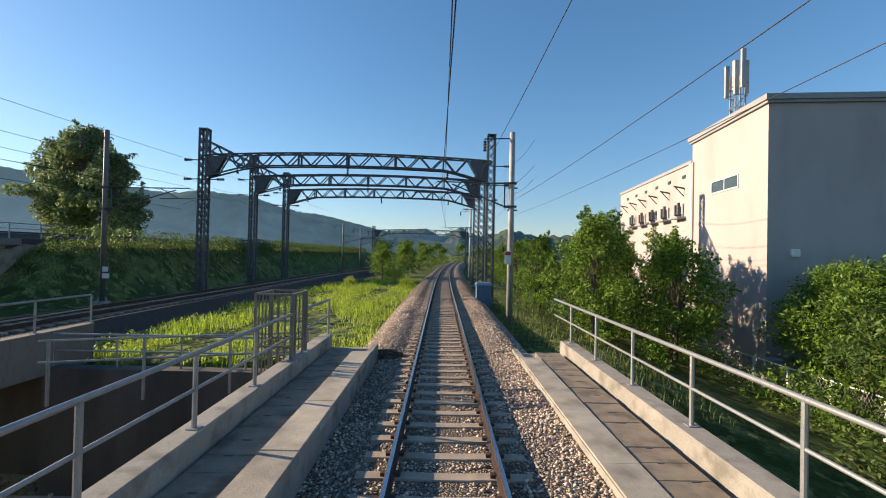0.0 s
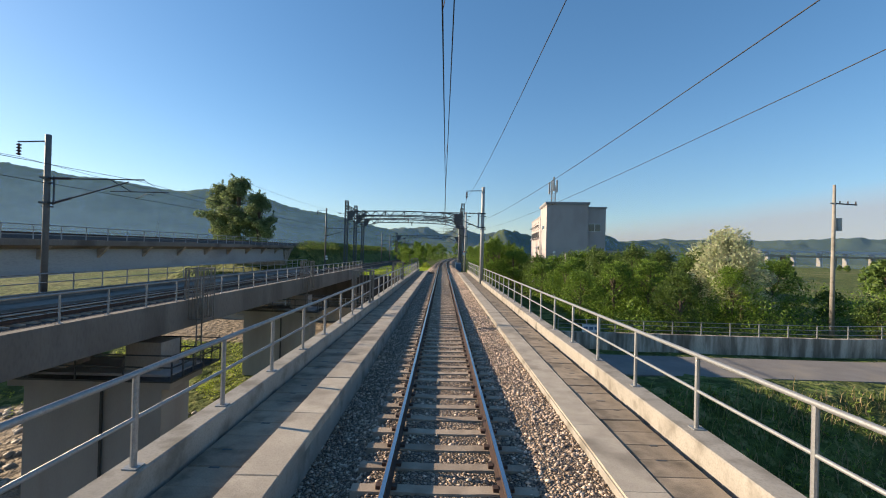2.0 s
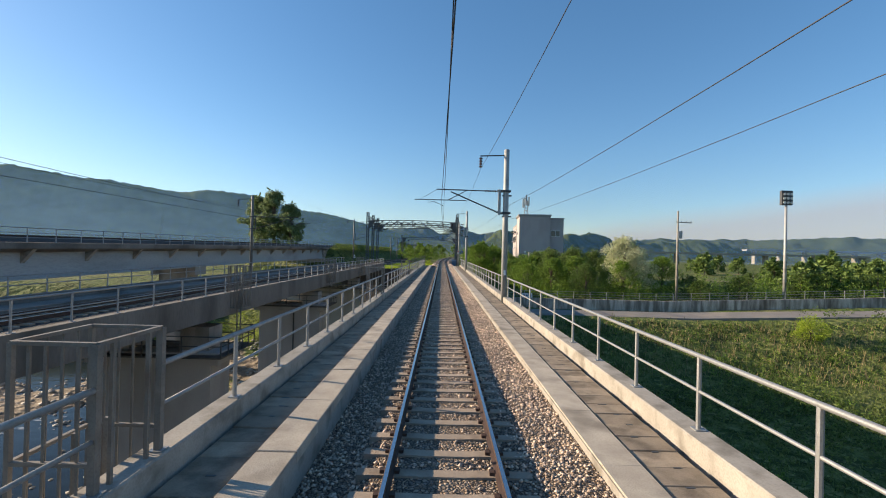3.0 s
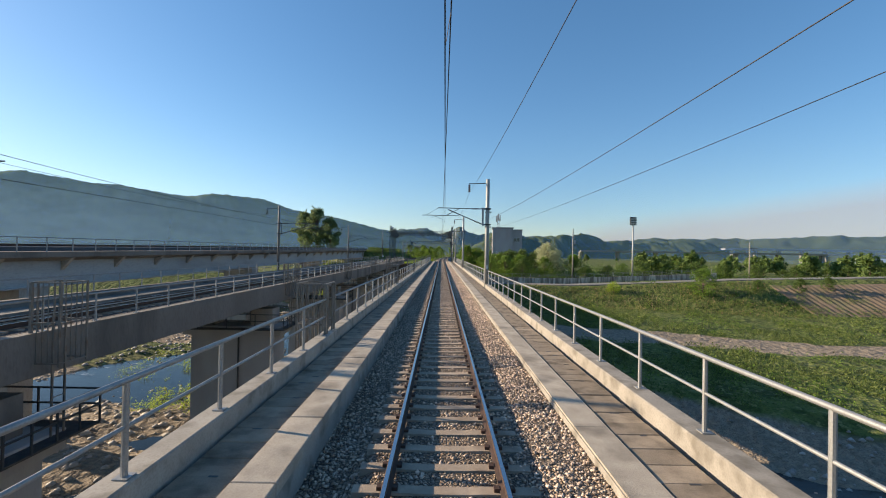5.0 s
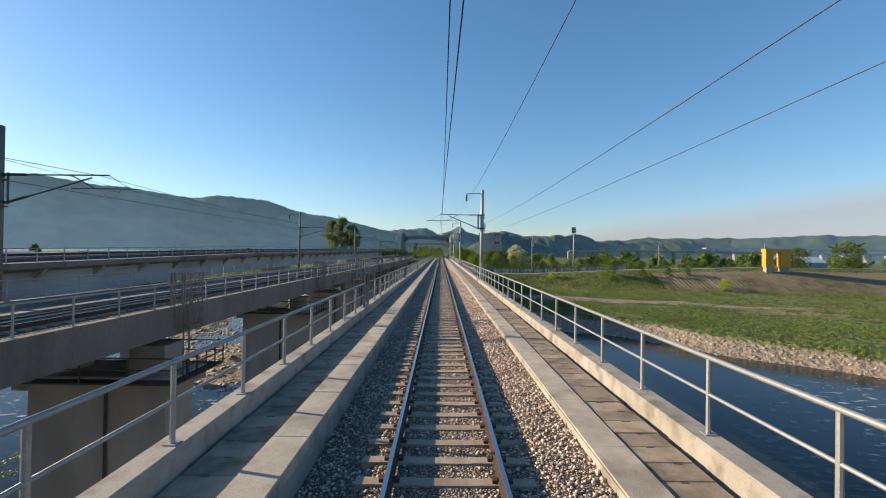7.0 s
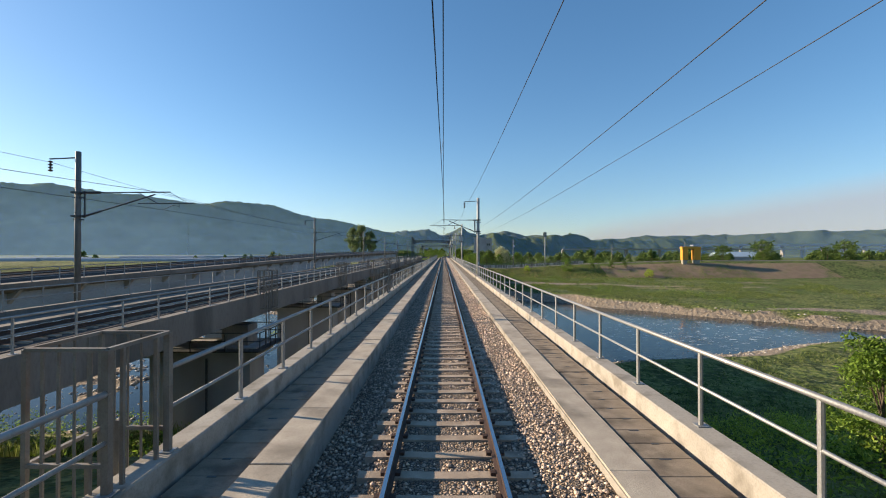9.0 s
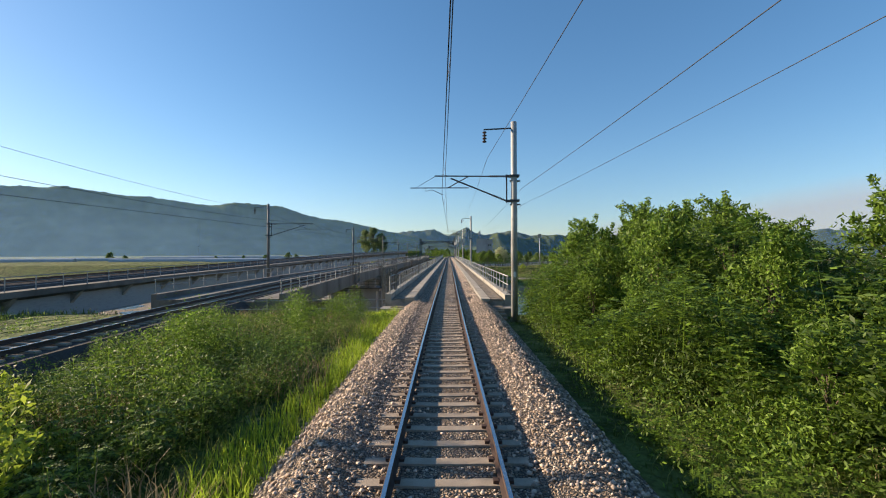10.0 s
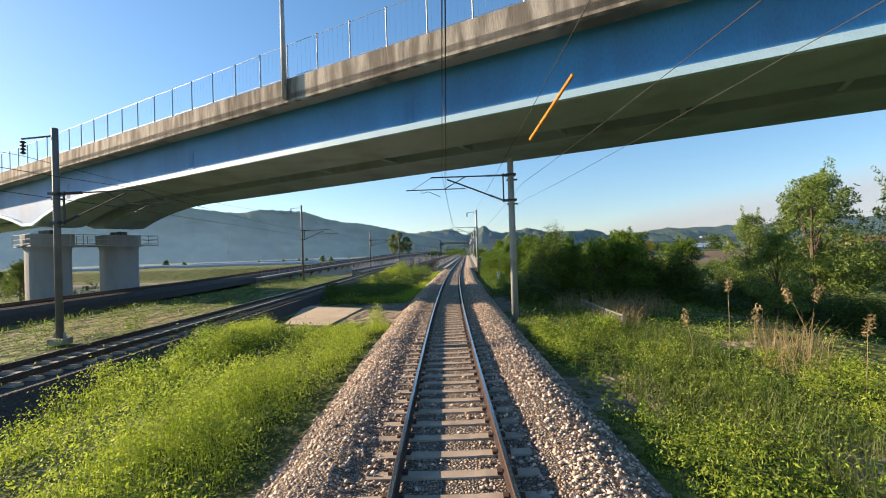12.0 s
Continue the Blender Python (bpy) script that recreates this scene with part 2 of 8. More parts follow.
M_WALL = material("cream_render", (0.43, 0.385, 0.375), (0.40, 0.355, 0.345), 0.85, scale=0.4, fine=20, bump=0.08, dirt=(0.30, 0.25, 0.23), dirt_scale=0.5, dirt_amount=0.35, fine_mix=0.06, stretch=(1, 1, 0.4))
M_COPING = material("grey_coping", (0.34, 0.33, 0.34), (0.27, 0.27, 0.28), 0.7, scale=1, fine=20, bump=0.05)
M_GLASS = material("dim_window_glass", (0.06, 0.08, 0.08), (0.04, 0.055, 0.06), 0.12, 0.0, scale=1, fine=5, bump=0, spec=0.7)
M_WHITE = material("white_paint", (0.75, 0.75, 0.73), (0.68, 0.68, 0.66), 0.5, scale=2, fine=30, bump=0.03)
M_BOX = material("blue_box_paint", (0.10, 0.19, 0.30), (0.08, 0.15, 0.24), 0.5, scale=2, fine=30, bump=0.04, dirt=(0.10, 0.10, 0.10))
M_YELLOW = material("yellow_paint", (0.66, 0.30, 0.03), (0.56, 0.25, 0.025), 0.6, scale=1, fine=20, bump=0.04)
M_RED = material("red_paint", (0.55, 0.06, 0.05), (0.45, 0.05, 0.04), 0.5, scale=2, fine=30, bump=0.02)
M_ORANGE = material("orange_sleeve", (0.85, 0.33, 0.04), (0.75, 0.28, 0.03), 0.5, scale=2, fine=30, bump=0.02)
M_BARK = material("bark", (0.13, 0.10, 0.075), (0.08, 0.06, 0.045), 0.95, scale=4, fine=25, bump=0.6, stretch=(1, 1, 0.3))
M_ROAD = material("pale_asphalt", (0.21, 0.20, 0.19), (0.17, 0.16, 0.15), 0.9, scale=0.8, fine=30, bump=0.2, dirt=(0.28, 0.25, 0.20), dirt_scale=0.3, dirt_amount=0.6)
M_PAD = material("sandy_concrete", (0.52, 0.43, 0.32), (0.43, 0.35, 0.26), 0.92, scale=0.7, fine=30, bump=0.15, dirt=(0.30, 0.25, 0.18), dirt_scale=0.5, dirt_amount=0.5)
M_ROCK = material("river_rock", (0.42, 0.39, 0.35), (0.25, 0.235, 0.21), 0.85, scale=2, fine=20, bump=0.5, island=0.4)
M_SOIL = material("ploughed_soil", (0.24, 0.175, 0.115), (0.17, 0.125, 0.085), 0.95, scale=0.5, fine=6, bump=0.5, dirt=(0.13, 0.15, 0.05), dirt_scale=0.25, dirt_amount=0.5)
M_GRASS = leaf_material("bright_grass", (0.27, 0.42, 0.03), (0.42, 0.52, 0.06), 0.45, 0.3)
M_GRASS2 = leaf_material("meadow_grass", (0.08, 0.14, 0.03), (0.19, 0.22, 0.065), 0.4, 0.3)
M_REED = leaf_material("dry_reed", (0.40, 0.30, 0.16), (0.28, 0.22, 0.11), 0.3, 0.3)
M_LEAF = leaf_material("shrub_leaves", (0.065, 0.135, 0.02), (0.18, 0.28, 0.038), 0.42, 0.45)
M_LEAF2 = leaf_material("yellow_green_leaves", (0.23, 0.33, 0.035), (0.36, 0.44, 0.065), 0.5, 0.2)
# Dark tree leaves; also used where shade is put into the leaf colour.
M_LEAFDARK = leaf_material("dark_and_shaded_leaves", (0.045, 0.09, 0.02), (0.115, 0.175, 0.036), 0.4, 0.45)
# Leaves greyed in colour for the haze over the far poplars.
M_HAZEDLEAF = leaf_material("haze_greyed_leaves", (0.11, 0.165, 0.065), (0.21, 0.27, 0.12), 0.4, 0.4)
M_LEAFTALL = leaf_material("light_robinia_leaves", (0.11, 0.18, 0.04), (0.22, 0.30, 0.08), 0.5, 0.3)
M_PIER = material("smooth_pier_concrete", (0.37, 0.38, 0.385), (0.27, 0.275, 0.275), 0.88, scale=0.5, fine=20, bump=0.12, fine_mix=0.12, dirt=(0.24, 0.23, 0.21), dirt_scale=0.5, dirt_amount=0.5, stretch=(1, 1, 0.25))
M_CAGE = material("weathered_cage_steel", (0.26, 0.24, 0.21), (0.17, 0.155, 0.135), 0.65, 0.35, scale=3, fine=40, bump=0.1, dirt=(0.14, 0.09, 0.06), dirt_scale=2.0, dirt_amount=0.6)
M_BLOSSOM = leaf_material("cream_blossom", (0.55, 0.53, 0.36), (0.36, 0.42, 0.22), 0.35, 0.3)
M_FARWOOD = leaf_material("far_wood_leaves", (0.075, 0.15, 0.04), (0.16, 0.22, 0.06), 0.3, 0.4)


def ground_material():
    """Grass, bare earth, gravel and river sand, laid out by place and noise."""
    m = bpy.data.materials.new("open_ground")
    m.use_nodes = True
    n, l = m.node_tree.nodes, m.node_tree.links
    b = n["Principled BSDF"]
    b.inputs["Roughness"].default_value = 0.95
    b.inputs["Specular IOR Level"].default_value = 0.15
    tc = n.new("ShaderNodeTexCoord")
    at = n.new("ShaderNodeAttribute")
    at.attribute_name = "gravel"

    def nz(s, d=5.0):
        t = n.new("ShaderNodeTexNoise")
        t.inputs["Scale"].default_value, t.inputs["Detail"].default_value = s, d
        l.new(tc.outputs["Object"], t.inputs["Vector"])
        return t.outputs[0]

    def mr(src, lo, hi):
        r = n.new("ShaderNodeMapRange")
        r.inputs[1].default_value, r.inputs[2].default_value = lo, hi
        l.new(src, r.inputs[0])
        return r.outputs[0]

    def mx(f, a, c):
        x = n.new("ShaderNodeMix")
        x.data_type = 'RGBA'
        l.new(f, x.inputs[0])
        for k, v in ((6, a), (7, c)):
            if isinstance(v, tuple):
                x.inputs[k].default_value = (*v, 1)
            else:
                l.new(v, x.inputs[k])
        return x.outputs[2]
    grass = mx(mr(nz(0.06), 0.35, 0.65), (0.085, 0.135, 0.035), (0.165, 0.185, 0.06))
    grass = mx(mr(nz(0.9), 0.48, 0.6), grass, (0.045, 0.072, 0.018))
    grass = mx(mr(nz(0.03, 3.0), 0.58, 0.7), grass, (0.22, 0.19, 0.10))
    grass = mx(mr(nz(0.28), 0.52, 0.6), grass, (0.06, 0.08, 0.025))
    grass = mx(mr(nz(1.7), 0.55, 0.63), grass, (0.21, 0.22, 0.085))
    grass = mx(mr(nz(7.0), 0.5, 0.75), grass, (0.04, 0.06, 0.02))
    stone = mx(mr(nz(2.5), 0.35, 0.65), (0.33, 0.275, 0.205), (0.21, 0.175, 0.135))
    stone = mx(mr(nz(12.0), 0.5, 0.7), stone, (0.12, 0.10, 0.08))
    l.new(mx(mr(at.outputs["Fac"], 0.35, 0.65), grass, stone), b.inputs["Base Color"])
    bp = n.new("ShaderNodeBump")
    bp.inputs["Strength"].default_value, bp.inputs["Distance"].default_value = 0.7, 0.15
    l.new(nz(5.0), bp.inputs["Height"])
    tuft = n.new("ShaderNodeBump")
    tuft.inputs["Strength"].default_value, tuft.inputs["Distance"].default_value = 0.8, 0.9
    l.new(nz(1.1, 3.0), tuft.inputs["Height"])
    l.new(tuft.outputs[0], bp.inputs["Normal"])
    l.new(bp.outputs[0], b.inputs["Normal"])
    return m


WATER_LEVEL = -11.0


def water_material():
    m = bpy.data.materials.new("river_water")
    m.use_nodes = True
    n, l = m.node_tree.nodes, m.node_tree.links
    b = n["Principled BSDF"]
    b.inputs["Base Color"].default_value = (0.05, 0.06, 0.055, 1)
    b.inputs["Roughness"].default_value = 0.14
    b.inputs["IOR"].default_value = 1.33
    b.inputs["Specular IOR Level"].default_value = 0.22
    tc, mp, a, c = n.new("ShaderNodeTexCoord"), n.new("ShaderNodeMapping"), n.new("ShaderNodeTexNoise"), n.new("ShaderNodeTexNoise")
    mp.inputs["Scale"].default_value = (0.5, 1.0, 1.0)
    l.new(tc.outputs["Object"], mp.inputs[0])
    for t, s in ((a, 1.6), (c, 0.05)):
        t.inputs["Scale"].default_value, t.inputs["Detail"].default_value = s, 5.0
        l.new(mp.outputs[0], t.inputs["Vector"])
    mr, bp = n.new("ShaderNodeMapRange"), n.new("ShaderNodeBump")
    mr.inputs[1].default_value, mr.inputs[2].default_value, mr.inputs[3].default_value, mr.inputs[4].default_value = 0.45, 0.6, 0.12, 0.45
    l.new(c.outputs[0], mr.inputs[0])
    l.new(mr.outputs[0], bp.inputs["Strength"])
    foam, fast, both, fm = n.new("ShaderNodeMapRange"), n.new("ShaderNodeMapRange"), n.new("ShaderNodeMath"), n.new("ShaderNodeMix")
    foam.inputs[1].default_value, foam.inputs[2].default_value = 0.6, 0.7
    fast.inputs[1].default_value, fast.inputs[2].default_value = 0.57, 0.66
    both.operation, fm.data_type = 'MULTIPLY', 'RGBA'
    away, near, most = n.new("ShaderNodeVectorMath"), n.new("ShaderNodeMapRange"), n.new("ShaderNodeMath")
    away.operation, most.operation = 'DISTANCE', 'MAXIMUM'   # rapids below the bend
    away.inputs[1].default_value = (46.0, -147.0, WATER_LEVEL)
    near.inputs[1].default_value, near.inputs[2].default_value = 24.0, 10.0
    l.new(tc.outputs["Object"], away.inputs[0])
    l.new(away.outputs["Value"], near.inputs[0])
    l.new(fast.outputs[0], most.inputs[0])
    l.new(near.outputs[0], most.inputs[1])
    l.new(a.outputs[0], foam.inputs[0])
    l.new(c.outputs[0], fast.inputs[0])
    l.new(foam.outputs[0], both.inputs[0])
    l.new(most.outputs[0], both.inputs[1])
    l.new(both.outputs[0], fm.inputs[0])
    fm.inputs[6].default_value, fm.inputs[7].default_value = (0.012, 0.017, 0.019, 1), (0.55, 0.57, 0.57, 1)
    l.new(fm.outputs[2], b.inputs["Base Color"])
    bp.inputs["Distance"].default_value = 0.1
    l.new(a.outputs[0], bp.inputs["Height"])
    l.new(bp.outputs[0], b.inputs["Normal"])
    return m


def hill_material(name, dark, light, scale):
    m = material(name, dark, light, 1.0, scale=scale, fine=scale * 9, bump=0.12, spread=0.4, dirt=tuple(0.6 * c for c in dark), dirt_scale=scale * 3, dirt_amount=0.35, spec=0.0)
    return m


M_GROUND = ground_material()
M_WATER = water_material()
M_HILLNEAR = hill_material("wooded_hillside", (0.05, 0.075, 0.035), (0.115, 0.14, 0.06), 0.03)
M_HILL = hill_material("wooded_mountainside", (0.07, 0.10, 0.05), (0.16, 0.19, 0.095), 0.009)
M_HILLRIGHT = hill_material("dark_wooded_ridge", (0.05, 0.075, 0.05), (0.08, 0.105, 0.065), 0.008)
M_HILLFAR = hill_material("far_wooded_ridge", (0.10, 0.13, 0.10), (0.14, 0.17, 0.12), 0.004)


def haze_sheet_material(name, colour, amount, base, top):
    """Distance-haze sheet: mostly clear, scattering daylight from both sides, thinning out with height."""
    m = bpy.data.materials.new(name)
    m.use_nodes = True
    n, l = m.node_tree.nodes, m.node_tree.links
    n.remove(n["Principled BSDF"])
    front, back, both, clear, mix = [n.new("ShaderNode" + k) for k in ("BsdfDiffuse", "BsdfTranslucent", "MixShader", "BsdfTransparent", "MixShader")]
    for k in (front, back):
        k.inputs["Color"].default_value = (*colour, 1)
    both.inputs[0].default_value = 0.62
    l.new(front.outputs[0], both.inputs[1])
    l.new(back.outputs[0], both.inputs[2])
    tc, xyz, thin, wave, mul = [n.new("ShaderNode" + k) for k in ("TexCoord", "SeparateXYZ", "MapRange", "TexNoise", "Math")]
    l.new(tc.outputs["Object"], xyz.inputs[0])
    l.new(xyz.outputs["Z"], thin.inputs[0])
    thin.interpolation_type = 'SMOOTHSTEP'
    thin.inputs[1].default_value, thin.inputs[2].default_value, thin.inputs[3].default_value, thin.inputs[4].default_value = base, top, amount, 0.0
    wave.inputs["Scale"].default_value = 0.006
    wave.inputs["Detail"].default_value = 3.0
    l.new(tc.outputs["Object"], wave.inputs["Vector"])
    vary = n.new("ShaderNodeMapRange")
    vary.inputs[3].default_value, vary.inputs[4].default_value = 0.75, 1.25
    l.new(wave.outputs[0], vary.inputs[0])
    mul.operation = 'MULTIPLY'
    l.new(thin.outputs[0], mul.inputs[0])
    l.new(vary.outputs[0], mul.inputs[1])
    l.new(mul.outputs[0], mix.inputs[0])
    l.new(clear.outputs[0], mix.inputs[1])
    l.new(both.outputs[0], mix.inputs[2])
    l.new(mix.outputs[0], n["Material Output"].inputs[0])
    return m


M_HAZE = haze_sheet_material("distance_haze_sheet", (0.30, 0.55, 0.95), 0.19, 10, 210)


# ---- building helpers ----
class Mesher:
    """Collects boxes, bars and tubes, in world places, into one mesh."""

    def __init__(self):
        self.v, self.f = [], []

    def add(self, verts, faces):
        k = len(self.v)
        self.v += [tuple(p) for p in verts]
        self.f += [tuple(i + k for i in q) for q in faces]
        return self

    def box(self, x0, x1, y0, y1, z0, z1, bevel=0.0):
        if bevel <= 0:
            vs = [(x, y, z) for z in (z0, z1) for x, y in ((x0, y0), (x1, y0), (x1, y1), (x0, y1))]
            return self.add(vs, [(3, 2, 1, 0), (4, 5, 6, 7), (0, 1, 5, 4), (1, 2, 6, 5), (2, 3, 7, 6), (3, 0, 4, 7)])
        b = bevel
        ring = lambda e, z: [(x0 + e, y0 + e, z), (x1 - e, y0 + e, z), (x1 - e, y1 - e, z), (x0 + e, y1 - e, z)]  # noqa: E731
        vs = ring(0, z0) + ring(0, z1 - b) + ring(b, z1)
        fs = [(3, 2, 1, 0), (8, 9, 10, 11)]
        for r in (0, 4):
            fs += [(r + i, r + (i + 1) % 4, r + 4 + (i + 1) % 4, r + 4 + i) for i in range(4)]
        return self.add(vs, fs)

    def bar(self, p, q, w, h=None):
        """A square or flat bar from p to q."""
        p, q = Vector(p), Vector(q)
        d = (q - p).normalized()
        s = d.cross((0, 0, 1)) if abs(d.z) < 0.95 else d.cross((0, 1, 0))
        s.normalize()
        u = s.cross(d)
        s, u = s * w / 2, u * (h or w) / 2
        vs = [c + a * s + b * u for c in (p, q) for a, b in ((-1, -1), (1, -1), (1, 1), (-1, 1))]
        return self.add(vs, [(3, 2, 1, 0), (4, 5, 6, 7), (0, 1, 5, 4), (1, 2, 6, 5), (2, 3, 7, 6), (3, 0, 4, 7)])

    def tube(self, pts, radii, n=8, cap=True):
        """A round tube along points; radii: one, or one for each point."""
        pts = [Vector(p) for p in pts]
        radii = radii if isinstance(radii, (list, tuple)) else [radii] * len(pts)
        k = len(self.v)
        for i, p in enumerate(pts):
            d = (pts[min(i + 1, len(pts) - 1)] - pts[max(i - 1, 0)]).normalized()
            s = d.cross((0, 0, 1)) if abs(d.z) < 0.95 else d.cross((0, 1, 0))
            s.normalize()
            u = s.cross(d)
            self.v += [tuple(p + radii[i] * (math.cos(2 * math.pi * j / n) * s + math.sin(2 * math.pi * j / n) * u)) for j in range(n)]
        for i in range(len(pts) - 1):
            self.f += [(k + i * n + j, k + (i + 1) * n + j, k + (i + 1) * n + (j + 1) % n, k + i * n + (j + 1) % n) for j in range(n)]
        if cap:
            self.f += [tuple(k + j for j in range(n)), tuple(k + (len(pts) - 1) * n + j for j in reversed(range(n)))]
        return self

    def sweep(self, profile, line, closed=True):
        """A profile of (across, up) carried along a line of (x, y, z); across is to the right of the line's way."""
        k, n = len(self.v), len(profile)
        line = [Vector(p) for p in line]
        for i, p in enumerate(line):
            d = line[min(i + 1, len(line) - 1)] - line[max(i - 1, 0)]
            r = Vector((d.y, -d.x, 0)).normalized()
            self.v += [tuple(p + a * r + Vector((0, 0, b))) for a, b in profile]
        m = n if closed else n - 1
        for i in range(len(line) - 1):
            self.f += [(k + i * n + j, k + i * n + (j + 1) % n, k + (i + 1) * n + (j + 1) % n, k + (i + 1) * n + j) for j in range(m)]
        if closed:
            self.f += [tuple(k + j for j in reversed(range(n))), tuple(k + (len(line) - 1) * n + j for j in range(n))]
        return self

    def mesh(self, name, mat, smooth=False):
        me = bpy.data.meshes.new(name)
        me.from_pydata(self.v, [], self.f)
        me.materials.append(mat)
        if smooth:
            me.polygons.foreach_set("use_smooth", [True] * len(me.polygons))
        me.update()
        return me


def part(name, mb, mat, parent, label="", smooth=False):
    """One mesh object under a thing or part; the mesh is in world places."""
    ob = new(name, mb if isinstance(mb, bpy.types.Mesh) else mb.mesh(name, mat, smooth))
    ob.parent = parent
    w = Matrix.Identity(4)
    up = parent
    while up is not None:
        w = up.matrix_basis if up.parent is None else w
        up = up.parent
    if parent.parent is None:
        ob.matrix_parent_inverse = w.inverted()
    if label:
        ob["label"] = label
    return ob


def piece(name, me, parent, at, turn=0.0):
    """One of many alike pieces, on shared mesh data, under a thing at the world's origin or elsewhere."""
    ob = new(name, me)
    ob.parent = parent
    ob.matrix_basis = Matrix.Translation(Vector(at) - parent.matrix_basis.translation) @ Matrix.Rotation(turn, 4, 'Z')
    return ob


def thing(name, at, label, category, group="", kind=""):
    ob = new(name)
    ob.empty_display_size = 0.2
    ob.matrix_basis = Matrix.Translation(at)
    return tagged(ob, label, category, group, kind)


def solid(name, mb, mat, label, category, group="", kind="", smooth=False):
    return tagged(new(name, mb.mesh(name, mat, smooth)), label, category, group, kind)


def bulk_mesh(name, verts, faces, mat):
    """A large mesh from arrays: verts (n, 3), faces (m, 3 or 4)."""
    me = bpy.data.meshes.new(name)
    verts, faces = np.asarray(verts, np.float32), np.asarray(faces, np.int32)
    me.vertices.add(len(verts))
    me.vertices.foreach_set("co", verts.ravel())
    me.loops.add(faces.size)
    me.loops.foreach_set("vertex_index", faces.ravel())
    me.polygons.add(len(faces))
    me.polygons.foreach_set("loop_start", np.arange(0, faces.size, faces.shape[1], dtype=np.int32))
    me.update(calc_edges=True)
    me.materials.append(mat)
    return me


def lerp_table(v, xs, ys):
    return float(np.interp(v, xs, ys))


def smooth_step(a, b, v):
    t = min(1.0, max(0.0, (v - a) / (b - a)))
    return t * t * (3 - 2 * t)


def span(a, b, step):
    n = max(1, int(round(abs(b - a) / step)))
    return [a + (b - a) * i / n for i in range(n + 1)]


# ---- plan ----
BRIDGE_A, BRIDGE_B = -223.4, 13.3      # ends of the single-track bridge
RAILING_X, RAILING_TOP, KERB_TOP = 3.74, 1.38, 0.28
LEFT_RAILING_X, LEFT_RAILING_TOP, LEFT_KERB_TOP = -3.52, 1.39, 0.34
WATER_Z = -11.0


LEFT_Y = [-360, -300, -288, -273, -255, -245, -225, -200, -150, -20, 20, 60, 150]
LEFT_X = [-7.6, -10.5, -11.0, -11.6, -12.6, -13.3, -14.7, -15.8, -16.3, -16.4, -16.2, -15.2, -8.0]


def left_x(y):
    """Centre line of the second line, on the bridge beside this one."""
    return float(np.mean(np.interp([y - 9, y - 6, y - 3, y, y + 3, y + 6, y + 9], LEFT_Y, LEFT_X)))


def viaduct_z(y):
    """Deck height of the line on the viaduct, which comes down to the plain behind the river."""
    return lerp_table(y, [-330, -250, -199, -111, 0, 60, 200], [-0.6, -0.1, 0.75, 2.2, 3.05, 3.3, 3.3])


def viaduct_x(y):
    return -30.6 + 0.004 * y + (5.0 * ((-215 - y) / 95) ** 1.6 if y < -215 else 0.0)


RIVER_X = [-400, -90, -40, -8, 4, 12, 23, 30, 40, 52, 64, 75, 120, 500]
RIVER_NORTH = [-60, -25, -18, -22, -80, -90, -98, -100, -113, -125, -138, -147, -170, -300]
RIVER_SOUTH = [-130, -190, -192, -190, -178, -174, -169, -167, -165, -160, -156, -158, -185, -320]
LEVEE_X = [5, 30, 50, 65, 105, 200]


def river_half(x):
    return 0.5 * (lerp_table(x, RIVER_X, RIVER_NORTH) - lerp_table(x, RIVER_X, RIVER_SOUTH))


def river_depth(x, y):
    """More than 0 inside the river bed, 1 at its middle."""
    w = river_half(x)
    c = lerp_table(x, RIVER_X, RIVER_SOUTH) + w
    wob = 4 * noise.noise(Vector((x * 0.06, y * 0.06, 3.0)))
    return 1 - abs(y - c + wob) / w


def levee(x):
    """Crest line, crest height and foot line of the dyke on the far bank."""
    return lerp_table(x, LEVEE_X, [-25.0, -25.5, -29, -31, -33, -36]), lerp_table(x, LEVEE_X, [-4.4, -4.4, -3.2, -2.2, -0.8, -0.6]), lerp_table(x, LEVEE_X, [-33, -36, -42, -46, -50, -54])


